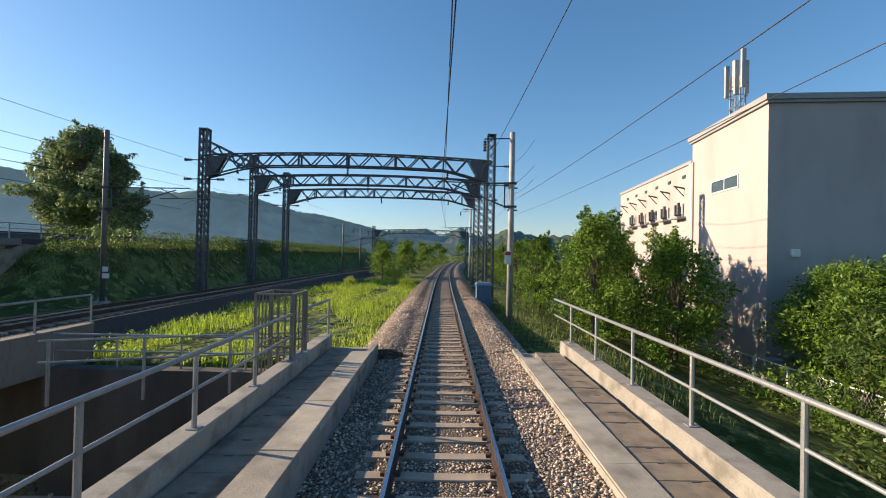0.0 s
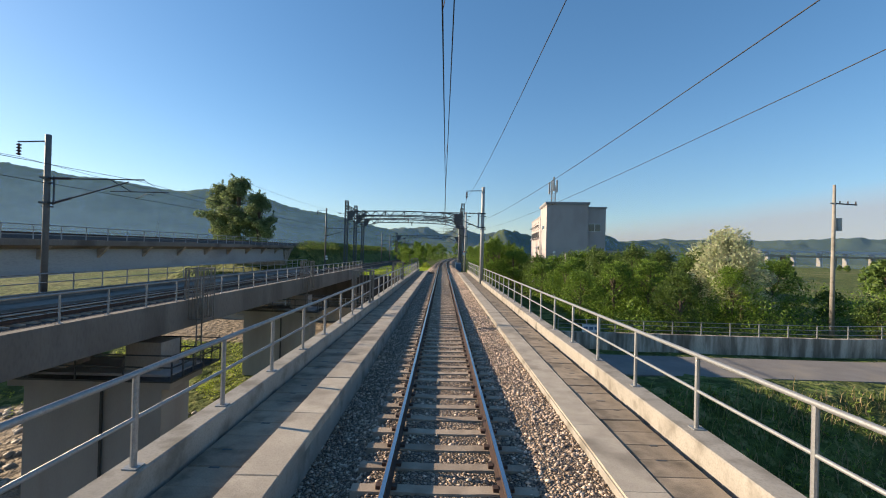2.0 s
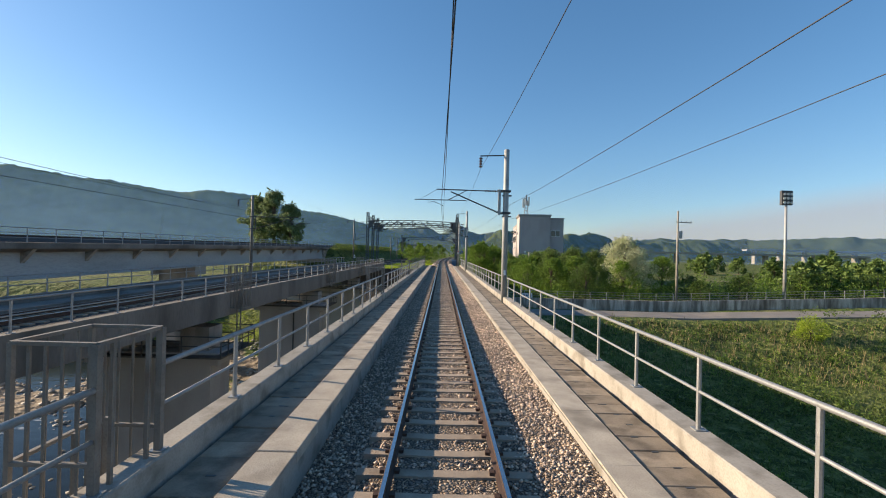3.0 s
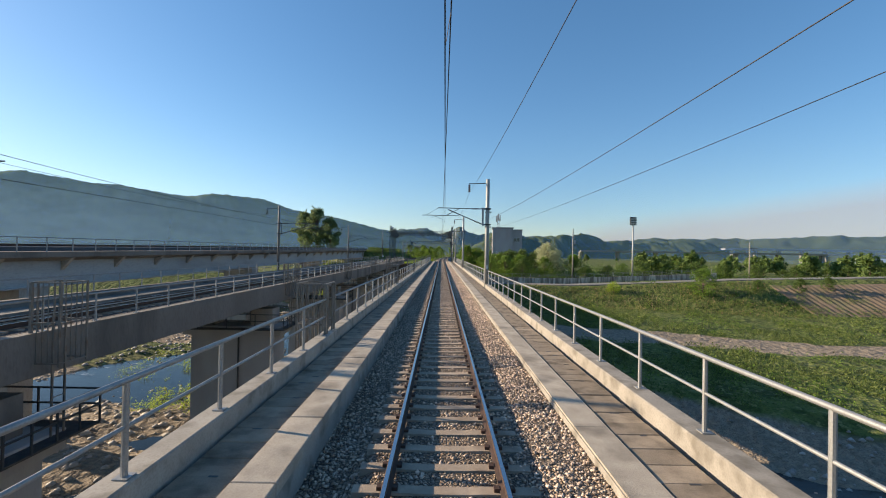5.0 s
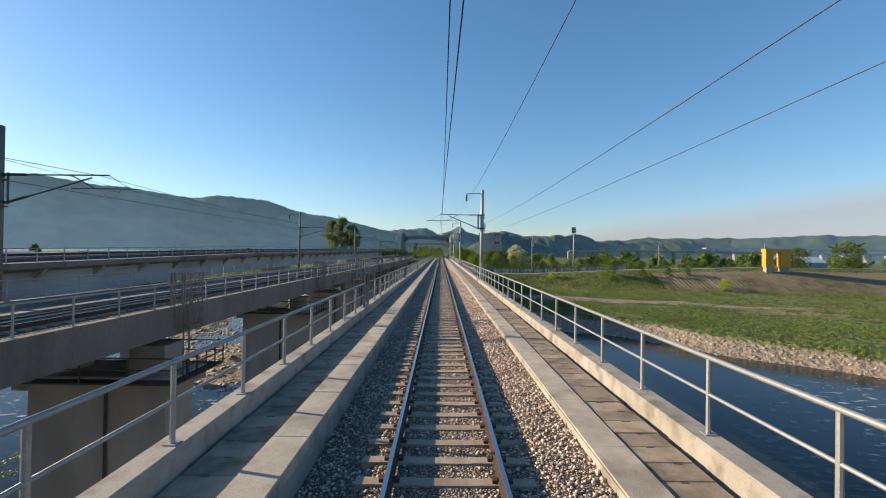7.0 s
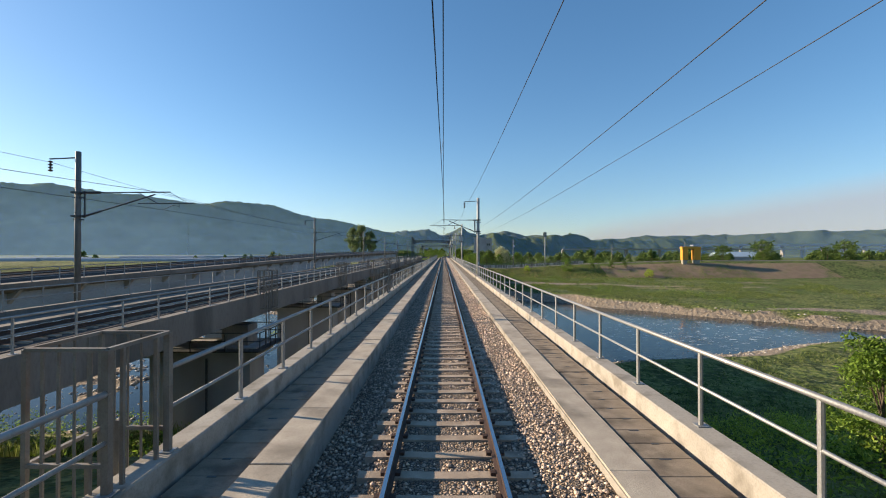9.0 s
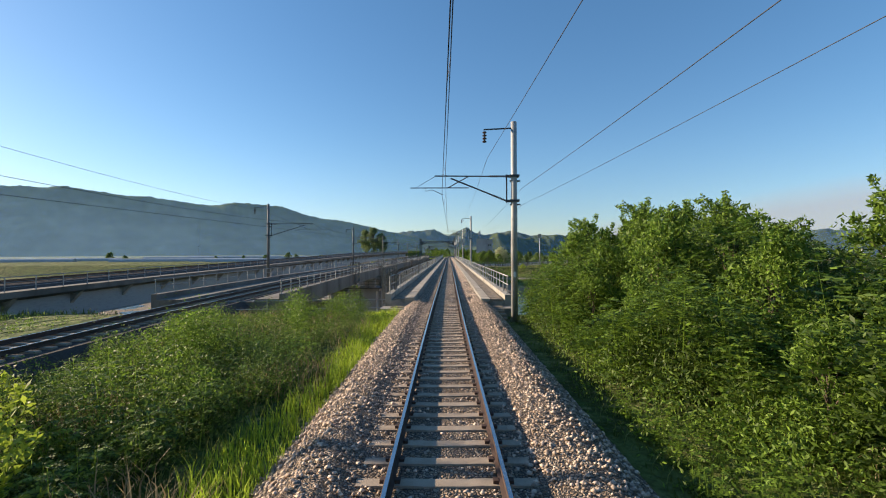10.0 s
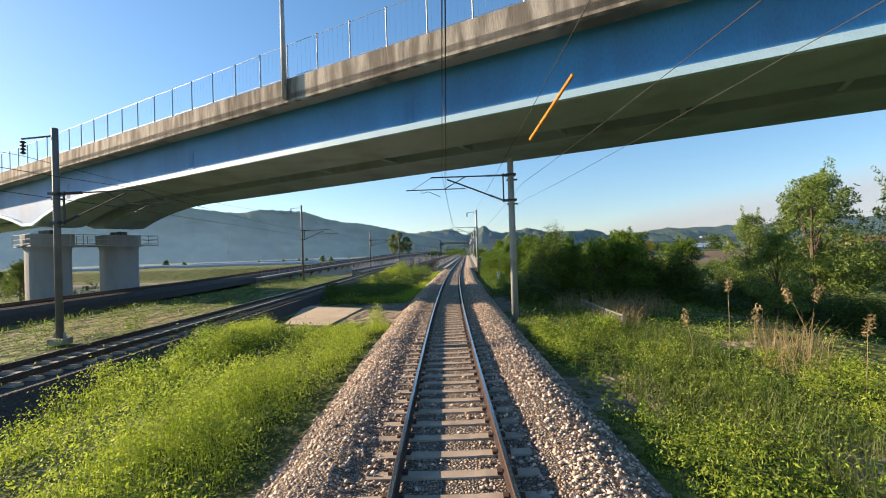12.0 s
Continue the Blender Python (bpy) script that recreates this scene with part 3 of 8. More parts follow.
def ground_z(x, y):
    """Height of the open ground."""
    n = 0.35 * noise.noise(Vector((x * 0.05, y * 0.05, 0.0))) + 0.12 * noise.noise(Vector((x * 0.3, y * 0.3, 1.0)))
    far = smooth_step(150, 700, math.hypot(x, y + 120))
    yc, zc, yf = levee(x)
    right_z = lerp_table(y, [-216, -192, -150, -100, yf, yc - 1.5, yc + 8.5, yc + 16], [-3.5, -9.4, -9.6, -8.7, -7.6, zc, zc, -3.4])
    if x < -38:
        low = lerp_table(y, [-214, -193, -20, -8], [-3.4, -9.6, -9.5, -3.4])
        near = lerp_table(y, [-214, -193, -12, -2, 13, 24], [-3.4, -9.6, -9.5, -7.6, -7.4, -3.4])
        left_z = near + (low - near) * smooth_step(-38, -48, x)
    else:
        left_z = lerp_table(y, [-214, -193, -12, -2, 13, 24], [-3.4, -9.6, -9.5, -7.6, -7.4, -3.4])
    z = left_z + (right_z - left_z) * smooth_step(-4, 6, x) + n * (1 - far) - 0.8 * far
    if abs(x) < 5:
        south = smooth_step(BRIDGE_A + 6, BRIDGE_A - 1, y)
    else:
        south = smooth_step(BRIDGE_A + 18, BRIDGE_A - 3, y)
    land = max(smooth_step(BRIDGE_B - 5, BRIDGE_B + 3, y) if x > 5 else smooth_step(BRIDGE_B - 0.2, BRIDGE_B + 1.4, y), south)
    if land > 0:
        tx = track_x(y)
        right = smooth_step(tx + 27, tx + 13.0, x) if y < -100 else smooth_step(tx + 15.0, tx + 4.5, x)
        left = smooth_step(-75, -42, x) if y < -100 else smooth_step(-42, -36, x)
        bank = (-0.8 if y < 0 else -0.95) + 0.25 * n
        z = z + (bank - z) * land * right * left
        if y > 0:   # embankment of the higher line
            e = smooth_step(-21.5, -25.5, x - 0.3 * max(0, (y - 30) * 0.02)) * smooth_step(-52, -40, x) * smooth_step(24, 30, y)
            z = z + (2.9 + n * 0.3 - z) * e
    r = river_depth(x, y)
    if r > -0.35:
        bar = noise.noise(Vector((x * 0.06, y * 0.045, 7.0))) + 0.35 * noise.noise(Vector((x * 0.25, y * 0.25, 8.0)))
        shore = smooth_step(-7.0, 1.0, r * river_half(x))
        if x < 4:
            z = z + (WATER_Z - 0.12 + 1.5 * bar - z) * shore
        else:
            z = z + (WATER_Z - 0.1 - 1.2 * smooth_step(0.0, 0.3, r) + 0.3 * bar - z) * shore
    return z


def strip_at(x, y, p, q, half):
    """1 on a ragged sandy strip from p to q, 0 off it."""
    d = Vector((q[0] - p[0], q[1] - p[1]))
    u = min(1.0, max(0.0, ((x - p[0]) * d.x + (y - p[1]) * d.y) / d.length_squared))
    off = math.hypot(x - p[0] - u * d.x, y - p[1] - u * d.y) + 2.4 * noise.noise(Vector((x * 0.13, y * 0.2, 11.0)))
    return smooth_step(half + 0.7, half - 0.7, off)


def gravel_at(x, y):
    r = river_depth(x, y)
    w = river_half(x)
    g = smooth_step(*((-6.4, -3.0) if x > 12 else (-5.0, -2.2)), r * w + 2.2 * noise.noise(Vector((x * 0.12, y * 0.12, 9.0))))
    if x < 4 and r > -0.1:   # weedy islands between the arms
        g *= 1 - 0.9 * smooth_step(0.3, 0.42, noise.noise(Vector((x * 0.07, y * 0.05, 17.0))))
    if -95 < y < -50 and x > 4:
        g = max(g, 0.9 * strip_at(x, y, (14, -62), (58, -76), 4.4), 0.8 * strip_at(x, y, (58, -78), (100, -84), 1.6), 0.75 * strip_at(x, y, (90, -66), (130, -72), 1.2))
    if y < -130 and 70 < x < 130:
        g = max(g, 0.8 * strip_at(x, y, (72, -128), (125, -150), 3.0))
    if 3 < x < 14 and -264 > y > -300:   # trodden earth and spilt stone by the line
        g = max(g, 0.85 * smooth_step(0.2, 0.4, noise.noise(Vector((x * 0.35, y * 0.22, 5.0)))))
    if -277.2 - 0.4 * (x + 4) < y < -268 and -5.8 < x < -2:
        g = 1.0
    for cx, w in ((track_x(y), 2.9), (left_x(y), 2.4)):
        if y < BRIDGE_A or y > BRIDGE_B:
            g = max(g, smooth_step(w + 0.4, w - 0.4, abs(x - cx)))
    if -3 < y < 14 and -40 < x < 6:
        g = max(g, 0.8)
    return g


# ---- ground, river, hills ----
def build_ground():
    def axis(lo, hi, near_lo, near_hi, step):
        a = list(np.arange(near_lo, near_hi + 0.01, step))
        s, v = step, near_hi
        while v < hi:
            s *= 1.22
            v += s
            a.append(v)
        s, v = step, near_lo
        while v > lo:
            s *= 1.22
            v -= s
            a.insert(0, v)
        return a
    xs, ys = axis(-4500, 4500, -46, 44, 1.0), axis(-2500, 4700, -312, 70, 1.5)
    verts, grav = [], []
    for y in ys:
        for x in xs:
            verts.append((x, y, ground_z(x, y)))
            grav.append(gravel_at(x, y))
    w = len(xs)
    i = np.arange((len(ys) - 1) * (w - 1))
    a = (i // (w - 1)) * w + i % (w - 1)
    me = bulk_mesh("ground", verts, np.stack([a, a + 1, a + w + 1, a + w], 1), M_GROUND)
    me.polygons.foreach_set("use_smooth", [True] * len(me.polygons))
    at = me.attributes.new("gravel", 'FLOAT', 'POINT')
    at.data.foreach_set("value", np.array(grav, np.float32))
    tagged(new("ground", me), "grassy river plain with gravel banks and sandy tracks", "ground", kind="structure")


build_ground()
wm = Mesher()
wm.add([(-500, -330, WATER_Z), (500, -330, WATER_Z), (500, 0, WATER_Z), (-500, 0, WATER_Z)], [(0, 1, 2, 3)])
solid("water", wm, M_WATER, "dark shallow river water with small rapids under the bridges", "water", kind="structure")


def hill(name, line, height_at, depth, mat, label, seed, rough=0.16, steps=340, rows=46, crowns=3.0):
    """A ridge along a line of (x, y), falling to the plain towards the viewer and behind."""
    line = [Vector(p) for p in line]
    verts = []
    for i in range(steps + 1):
        u = i / steps
        k = min(int(u * (len(line) - 1)), len(line) - 2)
        p = line[k].lerp(line[k + 1], u * (len(line) - 1) - k)
        d = (line[k + 1] - line[k]).normalized()
        side = Vector((d.y, -d.x))
        h = height_at(u)
        for j in range(rows + 1):
            v = j / rows * 1.5 - 1.0
            rise = max(0.0, 1 - abs(v)) ** 0.85 if v < 0 else max(0.0, 1 - 2 * v)
            q = p - side * v * -depth
            n = noise.fractal(Vector((q.x, q.y, seed)) * (5.0 / depth), 1.0, 2.1, 5)
            n2 = noise.noise(Vector((q.x, q.y, seed)) * (60.0 / depth))
            wood = crowns * (noise.noise(Vector((q.x, q.y, seed)) * 0.05) + 0.6 * noise.noise(Vector((q.x, q.y, seed + 3)) * 0.13))
            verts.append((q.x, q.y, -8 + h * rise * (1 + rough * n) + min(1.0, rise * 4) * wood + rise * h * 0.02 * n2))
    w = rows + 1
    faces = [(a * w + b, a * w + b + 1, (a + 1) * w + b + 1, (a + 1) * w + b) for a in range(steps) for b in range(rows)]
    me = bulk_mesh(name, verts, faces, mat)
    me.polygons.foreach_set("use_smooth", [True] * len(me.polygons))
    tagged(new(name, me), label, "hill", kind="structure")


def table(xs, ys):
    return lambda u: lerp_table(u, xs, ys)


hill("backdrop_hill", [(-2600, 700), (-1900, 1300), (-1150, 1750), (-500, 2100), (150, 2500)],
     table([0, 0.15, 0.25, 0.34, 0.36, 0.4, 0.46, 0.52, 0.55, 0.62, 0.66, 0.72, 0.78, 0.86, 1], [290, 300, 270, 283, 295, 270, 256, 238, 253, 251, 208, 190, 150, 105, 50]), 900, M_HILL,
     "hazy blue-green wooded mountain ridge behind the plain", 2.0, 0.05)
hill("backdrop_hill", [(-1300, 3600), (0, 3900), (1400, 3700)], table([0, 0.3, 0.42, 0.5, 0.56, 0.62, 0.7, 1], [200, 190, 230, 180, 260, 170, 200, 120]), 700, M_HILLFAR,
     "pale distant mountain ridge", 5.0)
hill("backdrop_hill", [(60, 760), (330, 860), (760, 900)], table([0, 0.1, 0.25, 0.4, 0.6, 0.8, 1], [20, 52, 46, 58, 44, 48, 20]), 160, M_HILLNEAR,
     "low wooded hill beyond the fields", 9.0, 0.2, crowns=2.2)
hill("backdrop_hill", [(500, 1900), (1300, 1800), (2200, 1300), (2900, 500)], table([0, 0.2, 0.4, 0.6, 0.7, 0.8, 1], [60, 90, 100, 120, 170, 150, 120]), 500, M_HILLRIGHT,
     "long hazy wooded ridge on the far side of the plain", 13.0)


# Upright sheet added before the hills to stand in for distance haze.
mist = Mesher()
HAZE_ARC = [radians(a) for a in range(-75, 91, 3)]
mist.add([(-40 + 690 * math.sin(a), -60 + 690 * math.cos(a), z) for z in (-9.0, 280.0) for a in HAZE_ARC],
         [(i, i + 1, len(HAZE_ARC) + i + 1, len(HAZE_ARC) + i) for i in range(len(HAZE_ARC) - 1)])
solid("backdrop_haze_sheet", mist, M_HAZE, "thin bluish sheet standing in for distance haze before the hills", "mist", kind="structure")


# ---- single track ----
def ballast_line(y0, y1, cx, z, step=2.5):
    return [(cx(y), y, z) for y in span(y0, y1, step)]


track = thing("railway_track", (0, -120, -0.4), "single railway track with rusty-sided rails on concrete sleepers", "railway track", kind="structure")
RAIL_PROFILE = [(-0.065, -0.172), (0.065, -0.172), (0.065, -0.158), (0.012, -0.14), (0.012, -0.045), (0.036, -0.032), (0.036, -0.008), (0.03, -0.003), (-0.03, -0.003), (-0.036, -0.008), (-0.036, -0.032), (-0.012, -0.045), (-0.012, -0.14), (-0.065, -0.158)]
RAIL_HEAD = [(-0.026, -0.006), (0.026, -0.006), (0.026, 0.0), (-0.026, 0.0)]
for side in (-0.75, 0.75):
    line = [(track_x(y) + side, y, 0.0) for y in span(-340, 190, 2.0)]
    rail = part("rail", Mesher().sweep(RAIL_PROFILE, line), M_RAIL, track, "rusty rail with a polished running surface")
    part("running_surface", Mesher().sweep(RAIL_HEAD, line), M_RAILTOP, rail)


def sleeper_mesh():
    mb = Mesher()
    prof = [(-0.13, -0.4), (0.13, -0.4), (0.095, -0.19), (-0.095, -0.19)]
    secs = [(-1.2, 0.0), (-1.18, 0.0), (-0.45, 0.0), (-0.3, -0.008), (0.3, -0.008), (0.45, 0.0), (1.18, 0.0), (1.2, 0.0)]
    n = len(prof)
    vs = [(x, a * (0.97 if abs(x) > 1.19 else 1), b + (dz if b > -0.3 else 0)) for x, dz in secs for a, b in prof]
    fs = [(i * n + (j + 1) % n, i * n + j, (i + 1) * n + j, (i + 1) * n + (j + 1) % n) for i in range(len(secs) - 1) for j in range(n)]
    fs += [(0, 1, 2, 3), tuple(reversed([(len(secs) - 1) * n + j for j in range(n)]))]
    mb.add(vs, fs)
    return mb


def clip_boxes(mb, x, y):
    for s in (-0.75, 0.75):
        for o in (-0.1, 0.1):
            mb.box(x + s + o - 0.035, x + s + o + 0.035, y - 0.05, y + 0.05, -0.19, -0.145)


sleeper_me = sleeper_mesh().mesh("sleeper", M_SLEEPER)
rest, clips = Mesher(), Mesher()
SLEEPERS = span(-330, 150, 0.6)
base_v, base_f = sleeper_mesh().v, sleeper_mesh().f
for y in SLEEPERS:
    turn = -math.atan2(track_x(y + 1) - track_x(y - 1), 2.0)
    if -186 < y < -8:
        piece("sleeper", sleeper_me, track, (track_x(y), y, 0), turn + random.uniform(-0.004, 0.004))
    else:
        c, s = math.cos(turn), math.sin(turn)
        rest.add([(track_x(y) + c * a - s * b, y + s * a + c * b, z) for a, b, z in base_v], base_f)
    clip_boxes(clips, track_x(y), y)
tagged(part("sleepers", rest, M_SLEEPER, track, "further concrete sleepers"), kind="stuff")
tagged(part("rail_clips", clips, M_RAIL, track, "rusty rail clips"), kind="stuff")

BED = [(-2.14, -0.7), (-2.14, -0.42), (-1.5, -0.39), (-1.2, -0.3), (-1.0, -0.222), (0.95, -0.222), (1.25, -0.2), (1.6, -0.14), (2.14, -0.1), (2.14, -0.7)]
BED_LAND = [(-3.5, -1.25), (-2.9, -0.72), (-2.3, -0.27), (-2.0, -0.1), (-1.65, -0.08), (-1.3, -0.18), (-1.0, -0.222), (1.0, -0.222), (1.3, -0.2), (1.6, -0.1), (2.0, -0.07), (2.3, -0.15), (3.0, -0.6), (3.5, -1.2)]
bed = Mesher()
bed.sweep(BED, ballast_line(BRIDGE_A, BRIDGE_B, track_x, 0.0))
bed.sweep(BED_LAND, ballast_line(BRIDGE_B, 190, track_x, 0.0))
bed.sweep(BED_LAND, ballast_line(-340, BRIDGE_A, track_x, 0.0))
solid("ballast_bed", bed, M_BALLAST, "brown crushed-stone ballast bed of the single track", "ballast", kind="structure")


def bed_top(a, land):
    rows = (BED_LAND if land else BED)[1:-1]
    return float(np.interp(a, [r[0] for r in rows], [r[1] for r in rows]))


def scatter_stones(count, rng):
    """Loose ballast stones, each an uneven eight-sided lump."""
    y = rng.uniform(-303, 30, count)
    land = (y < BRIDGE_A) | (y > BRIDGE_B)
    a = np.sign(rng.uniform(-1, 1, count)) * rng.uniform(0, 1, count) ** 0.6 * np.where(land, 2.95, 2.09)
    size = rng.uniform(0.02, 0.041, count) * np.where(y < BRIDGE_A, 1.2, 1.0)
    cx = np.array([track_x(v) for v in y])
    z = np.array([bed_top(p, q) for p, q in zip(a, land)]) + rng.uniform(-0.012, 0.02, count) * np.where(y < BRIDGE_A, 1.5, 1.0)
    on_sleeper = (np.abs(a) < 1.05) & (np.abs((y + 330) / 0.6 - np.round((y + 330) / 0.6)) < 0.24)
    near_rail = np.abs(np.abs(a) - 0.75) < 0.1
    keep = ~(on_sleeper | near_rail)
    y, a, size, cx, z = y[keep], a[keep], size[keep], cx[keep], z[keep]
    n = len(y)
    base = np.array([(1, 0, 0), (0, 1, 0), (-1, 0, 0), (0, -1, 0), (0.2, 0.1, 0.8), (0, 0, -0.7)], np.float32)
    ang = rng.uniform(0, 6.28, n)
    shape = base[None] * rng.uniform(0.6, 1.35, (n, 6, 3))
    c, s = np.cos(ang)[:, None], np.sin(ang)[:, None]
    px = (shape[..., 0] * c - shape[..., 1] * s) * size[:, None] + (cx + a)[:, None]
    py = (shape[..., 0] * s + shape[..., 1] * c) * size[:, None] + y[:, None]
    pz = shape[..., 2] * size[:, None] + z[:, None]
    faces = np.array([(0, 1, 4), (1, 2, 4), (2, 3, 4), (3, 0, 4), (1, 0, 5), (2, 1, 5), (3, 2, 5), (0, 3, 5)])
    f = (faces[None] + 6 * np.arange(n)[:, None, None]).reshape(-1, 3)
    return np.stack([px, py, pz], -1).reshape(-1, 3), f


rng = np.random.default_rng(5)
sv, sf = scatter_stones(170000, rng)
stones = bulk_mesh("ballast_stones", sv, sf, M_STONE)
tagged(new("ballast_stones", stones), "loose brown and grey ballast stones between the sleepers", "ballast", kind="stuff")


# ---- the single-track bridge ----
bridge = thing("railway_bridge", (0, -105, -5), "long concrete railway bridge with side walkways over the river", "bridge", kind="structure")
MAST_Y = [-175.8, -132.2, -88.6, -49.0, -9.05]
deck = Mesher()
deck.box(-3.6, 3.6, BRIDGE_A, BRIDGE_B, -0.9, -0.55)
deck.box(-2.4, 2.4, BRIDGE_A, BRIDGE_B, -2.3, -0.9)
part("deck", deck, M_GIRDER, bridge)
WALK = {-1: dict(face=(-2.14, -1.995), base=(-3.39, -2.14), kerb=(-3.39, -3.75), kerb_top=0.34, lift=0.12, slab=-2.265, cover=-2.965),
        1: dict(face=(2.1, 2.25), base=(2.25, 3.55), kerb=(3.55, 3.95), kerb_top=0.28, lift=0.04, slab=2.39, cover=3.05)}
for s, w in WALK.items():
    part("ballast_wall", Mesher().box(*w["face"], BRIDGE_A, BRIDGE_B, -0.55, -0.03 + w["lift"]), M_CONC, bridge)
    part("walkway_base", Mesher().box(*w["base"], BRIDGE_A, BRIDGE_B, -0.55, -0.17 + w["lift"]), M_CONC, bridge)
    (k0, k1), kt = w["kerb"], w["kerb_top"]
    prof = [(k0, -0.6), (k0, kt - 0.02), (k0 + s * 0.02, kt), (k1 - s * 0.02, kt), (k1, kt - 0.02), (k1, -0.6)]
    gaps = [BRIDGE_A] + [v for y in MAST_Y for v in (y - 0.42, y + 0.42)] + [BRIDGE_B] if s > 0 else [BRIDGE_A, BRIDGE_B]
    for y0, y1 in zip(gaps[0::2], gaps[1::2]):
        part("kerb", Mesher().sweep(prof if s > 0 else prof[::-1], [(0, y, 0) for y in span(y0, y1, 12)]), M_CONC, bridge)
MASTS = [(3.58, -9.05), (3.64, -49.0), (3.68, -88.6), (3.88, -132.2), (3.88, -175.8)]   # in gaps of the kerb
PIERS = [-197.5, -176.5, -154.5, -133.4, -112.5, -91.7, -71.0, -50.5, -29.6, -10.0]
for y in PIERS:
    p = Mesher()
    p.box(-3.4, 3.4, y - 1.1, y + 1.1, -3.1, -2.3, 0.0)
    ring = [(1.0 * math.cos(a) + (1.9 if math.cos(a) > 0 else -1.9), y + 0.9 * math.sin(a)) for a in [2 * math.pi * i / 16 for i in range(16)]]
    p.add([(x, yy, z) for z in (-13, -3.1) for x, yy in ring], [(i, (i + 1) % 16, 16 + (i + 1) % 16, 16 + i) for i in range(16)])
    part("pier", p, M_GIRDER, bridge)
for y, s in ((BRIDGE_A, -1), (BRIDGE_B, 1)):
    part("abutment", Mesher().box(-3.9, 3.9, min(y, y + s * 1.2), max(y, y + s * 1.2), -10, -0.4), M_GIRDER, bridge)

slab_me = {-1: Mesher().box(-0.27, 0.27, -1.003, 1.003, -0.165, 0.0, 0.01).mesh("slab", M_SLAB), 1: Mesher().box(-0.27, 0.27, -1.0125, 1.0125, -0.165, 0.0, 0.003).mesh("slab", M_SLAB)}
cover_me = Mesher()
cover_me.box(-0.36, 0.36, -0.239, 0.239, -0.165, -0.022, 0.012)
cover_me = cover_me.mesh("cover", M_COVER)
rest_cover, rest_slot = Mesher(), Mesher()
ys = [BRIDGE_A + 1.0 + 2.03 * i for i in range(int((BRIDGE_B - BRIDGE_A) / 2.03))]
for s in (-1, 1):
    for y in ys:
        piece("slab", slab_me[s], bridge, (WALK[s]["slab"], y, WALK[s]["lift"] + (random.uniform(-0.006, 0.006) if s < 0 else random.uniform(-0.001, 0.001))), random.uniform(-0.003, 0.003) if s < 0 else 0.0)
    cy = [BRIDGE_A + 0.3 + 0.485 * i for i in range(int((BRIDGE_B - BRIDGE_A - 0.3) / 0.485))]
    cx = WALK[s]["cover"]
    for i, y in enumerate(cy):
        dz = WALK[s]["lift"] + random.uniform(-0.012, 0.008) - (0.08 if s < 0 else 0.0)   # one lane lies a step lower
        if s > 0 and abs(y + 153.3) < 0.2:
            continue
        if -172 < y < -28 and i % 2 == 0 or -60 < y < -28:
            piece("cover", cover_me, bridge, (cx, y, dz), random.uniform(-0.008, 0.008))
        else:
            rest_cover.box(cx - 0.36, cx + 0.36, y - 0.239, y + 0.239, -0.165, -0.022 + dz, 0.012)
        if random.random() < 0.8:
            u = random.uniform(-0.14, 0.08)
            rest_slot.box(cx + u, cx + u + random.uniform(0.09, 0.17), y + 0.2, y + 0.236, -0.04 + dz, -0.0175 + dz)
tagged(part("covers", rest_cover, M_COVER, bridge, "further cable duct covers"), kind="stuff")
tagged(part("cover_slots", rest_slot, M_DARKSTEEL, bridge, "dark lifting slots in the duct covers"), kind="stuff")


def railing(name, x_of, y0, y1, base, top, label, spacing=2.05, near=True, group="bridge railings", posts=None):
    """Posts on a kerb with a round handrail and a middle rail."""
    n = 8 if near else 5
    rail_thing = thing(name, (x_of(0.5 * (y0 + y1)), 0.5 * (y0 + y1), base), label, "railing", group)
    line = [(x_of(y), y) for y in span(y0, y1, 8)]
    part("handrail", Mesher().tube([(x, y, top) for x, y in line], 0.038, n), M_GALV, rail_thing, smooth=True)
    part("middle_rail", Mesher().tube([(x, y, base + 0.52 * (top - base)) for x, y in line], 0.026, n), M_GALV, rail_thing, smooth=True)
    mb = Mesher().tube([(0, 0, 0), (0, 0, top - base - 0.02)], 0.036, n)
    mb.box(-0.08, 0.08, -0.08, 0.08, 0, 0.015)
    post_me = mb.mesh("post", M_GALV, False)
    for y in posts or span(y0, y1, spacing):
        piece("post", post_me, rail_thing, (x_of(y), y, base))
    return rail_thing



RIGHT_POSTS = [-51.75 + 2.089 * k for k in range(32)] + [-51.75 - 2.089 * k for k in range(1, 54)] + [-162.47 - 2.075 * k for k in range(1, 30)]
railing("bridge_railing", lambda y: RAILING_X + 0.06, BRIDGE_A + 0.4, BRIDGE_B + 1.6, KERB_TOP, RAILING_TOP, "galvanised two-bar railing along the bridge kerb", posts=[y for y in RIGHT_POSTS if min(abs(y - v) for v in MAST_Y) > 0.42])
CAGES = [(10.05, 11.05), (-12.55, -11.55), (-29.25, -28.25), (-50.05, -49.05), (-70.65, -69.65), (-91.35, -90.35), (-112.05, -111.05), (-133.50, -132.50), (-155.45, -154.45), (-176.35, -175.35), (-197.65, -196.65), (-220.47, -219.47)]
stops = [BRIDGE_A + 0.4] + [v for a, b in reversed(CAGES) for v in (a, b)] + [BRIDGE_B]
for a, b in zip(stops[0::2], stops[1::2]):
    if b - a > 1.0:
        railing("bridge_railing", lambda y: LEFT_RAILING_X, a, b, LEFT_KERB_TOP, LEFT_RAILING_TOP, "galvanised two-bar railing along the bridge kerb")


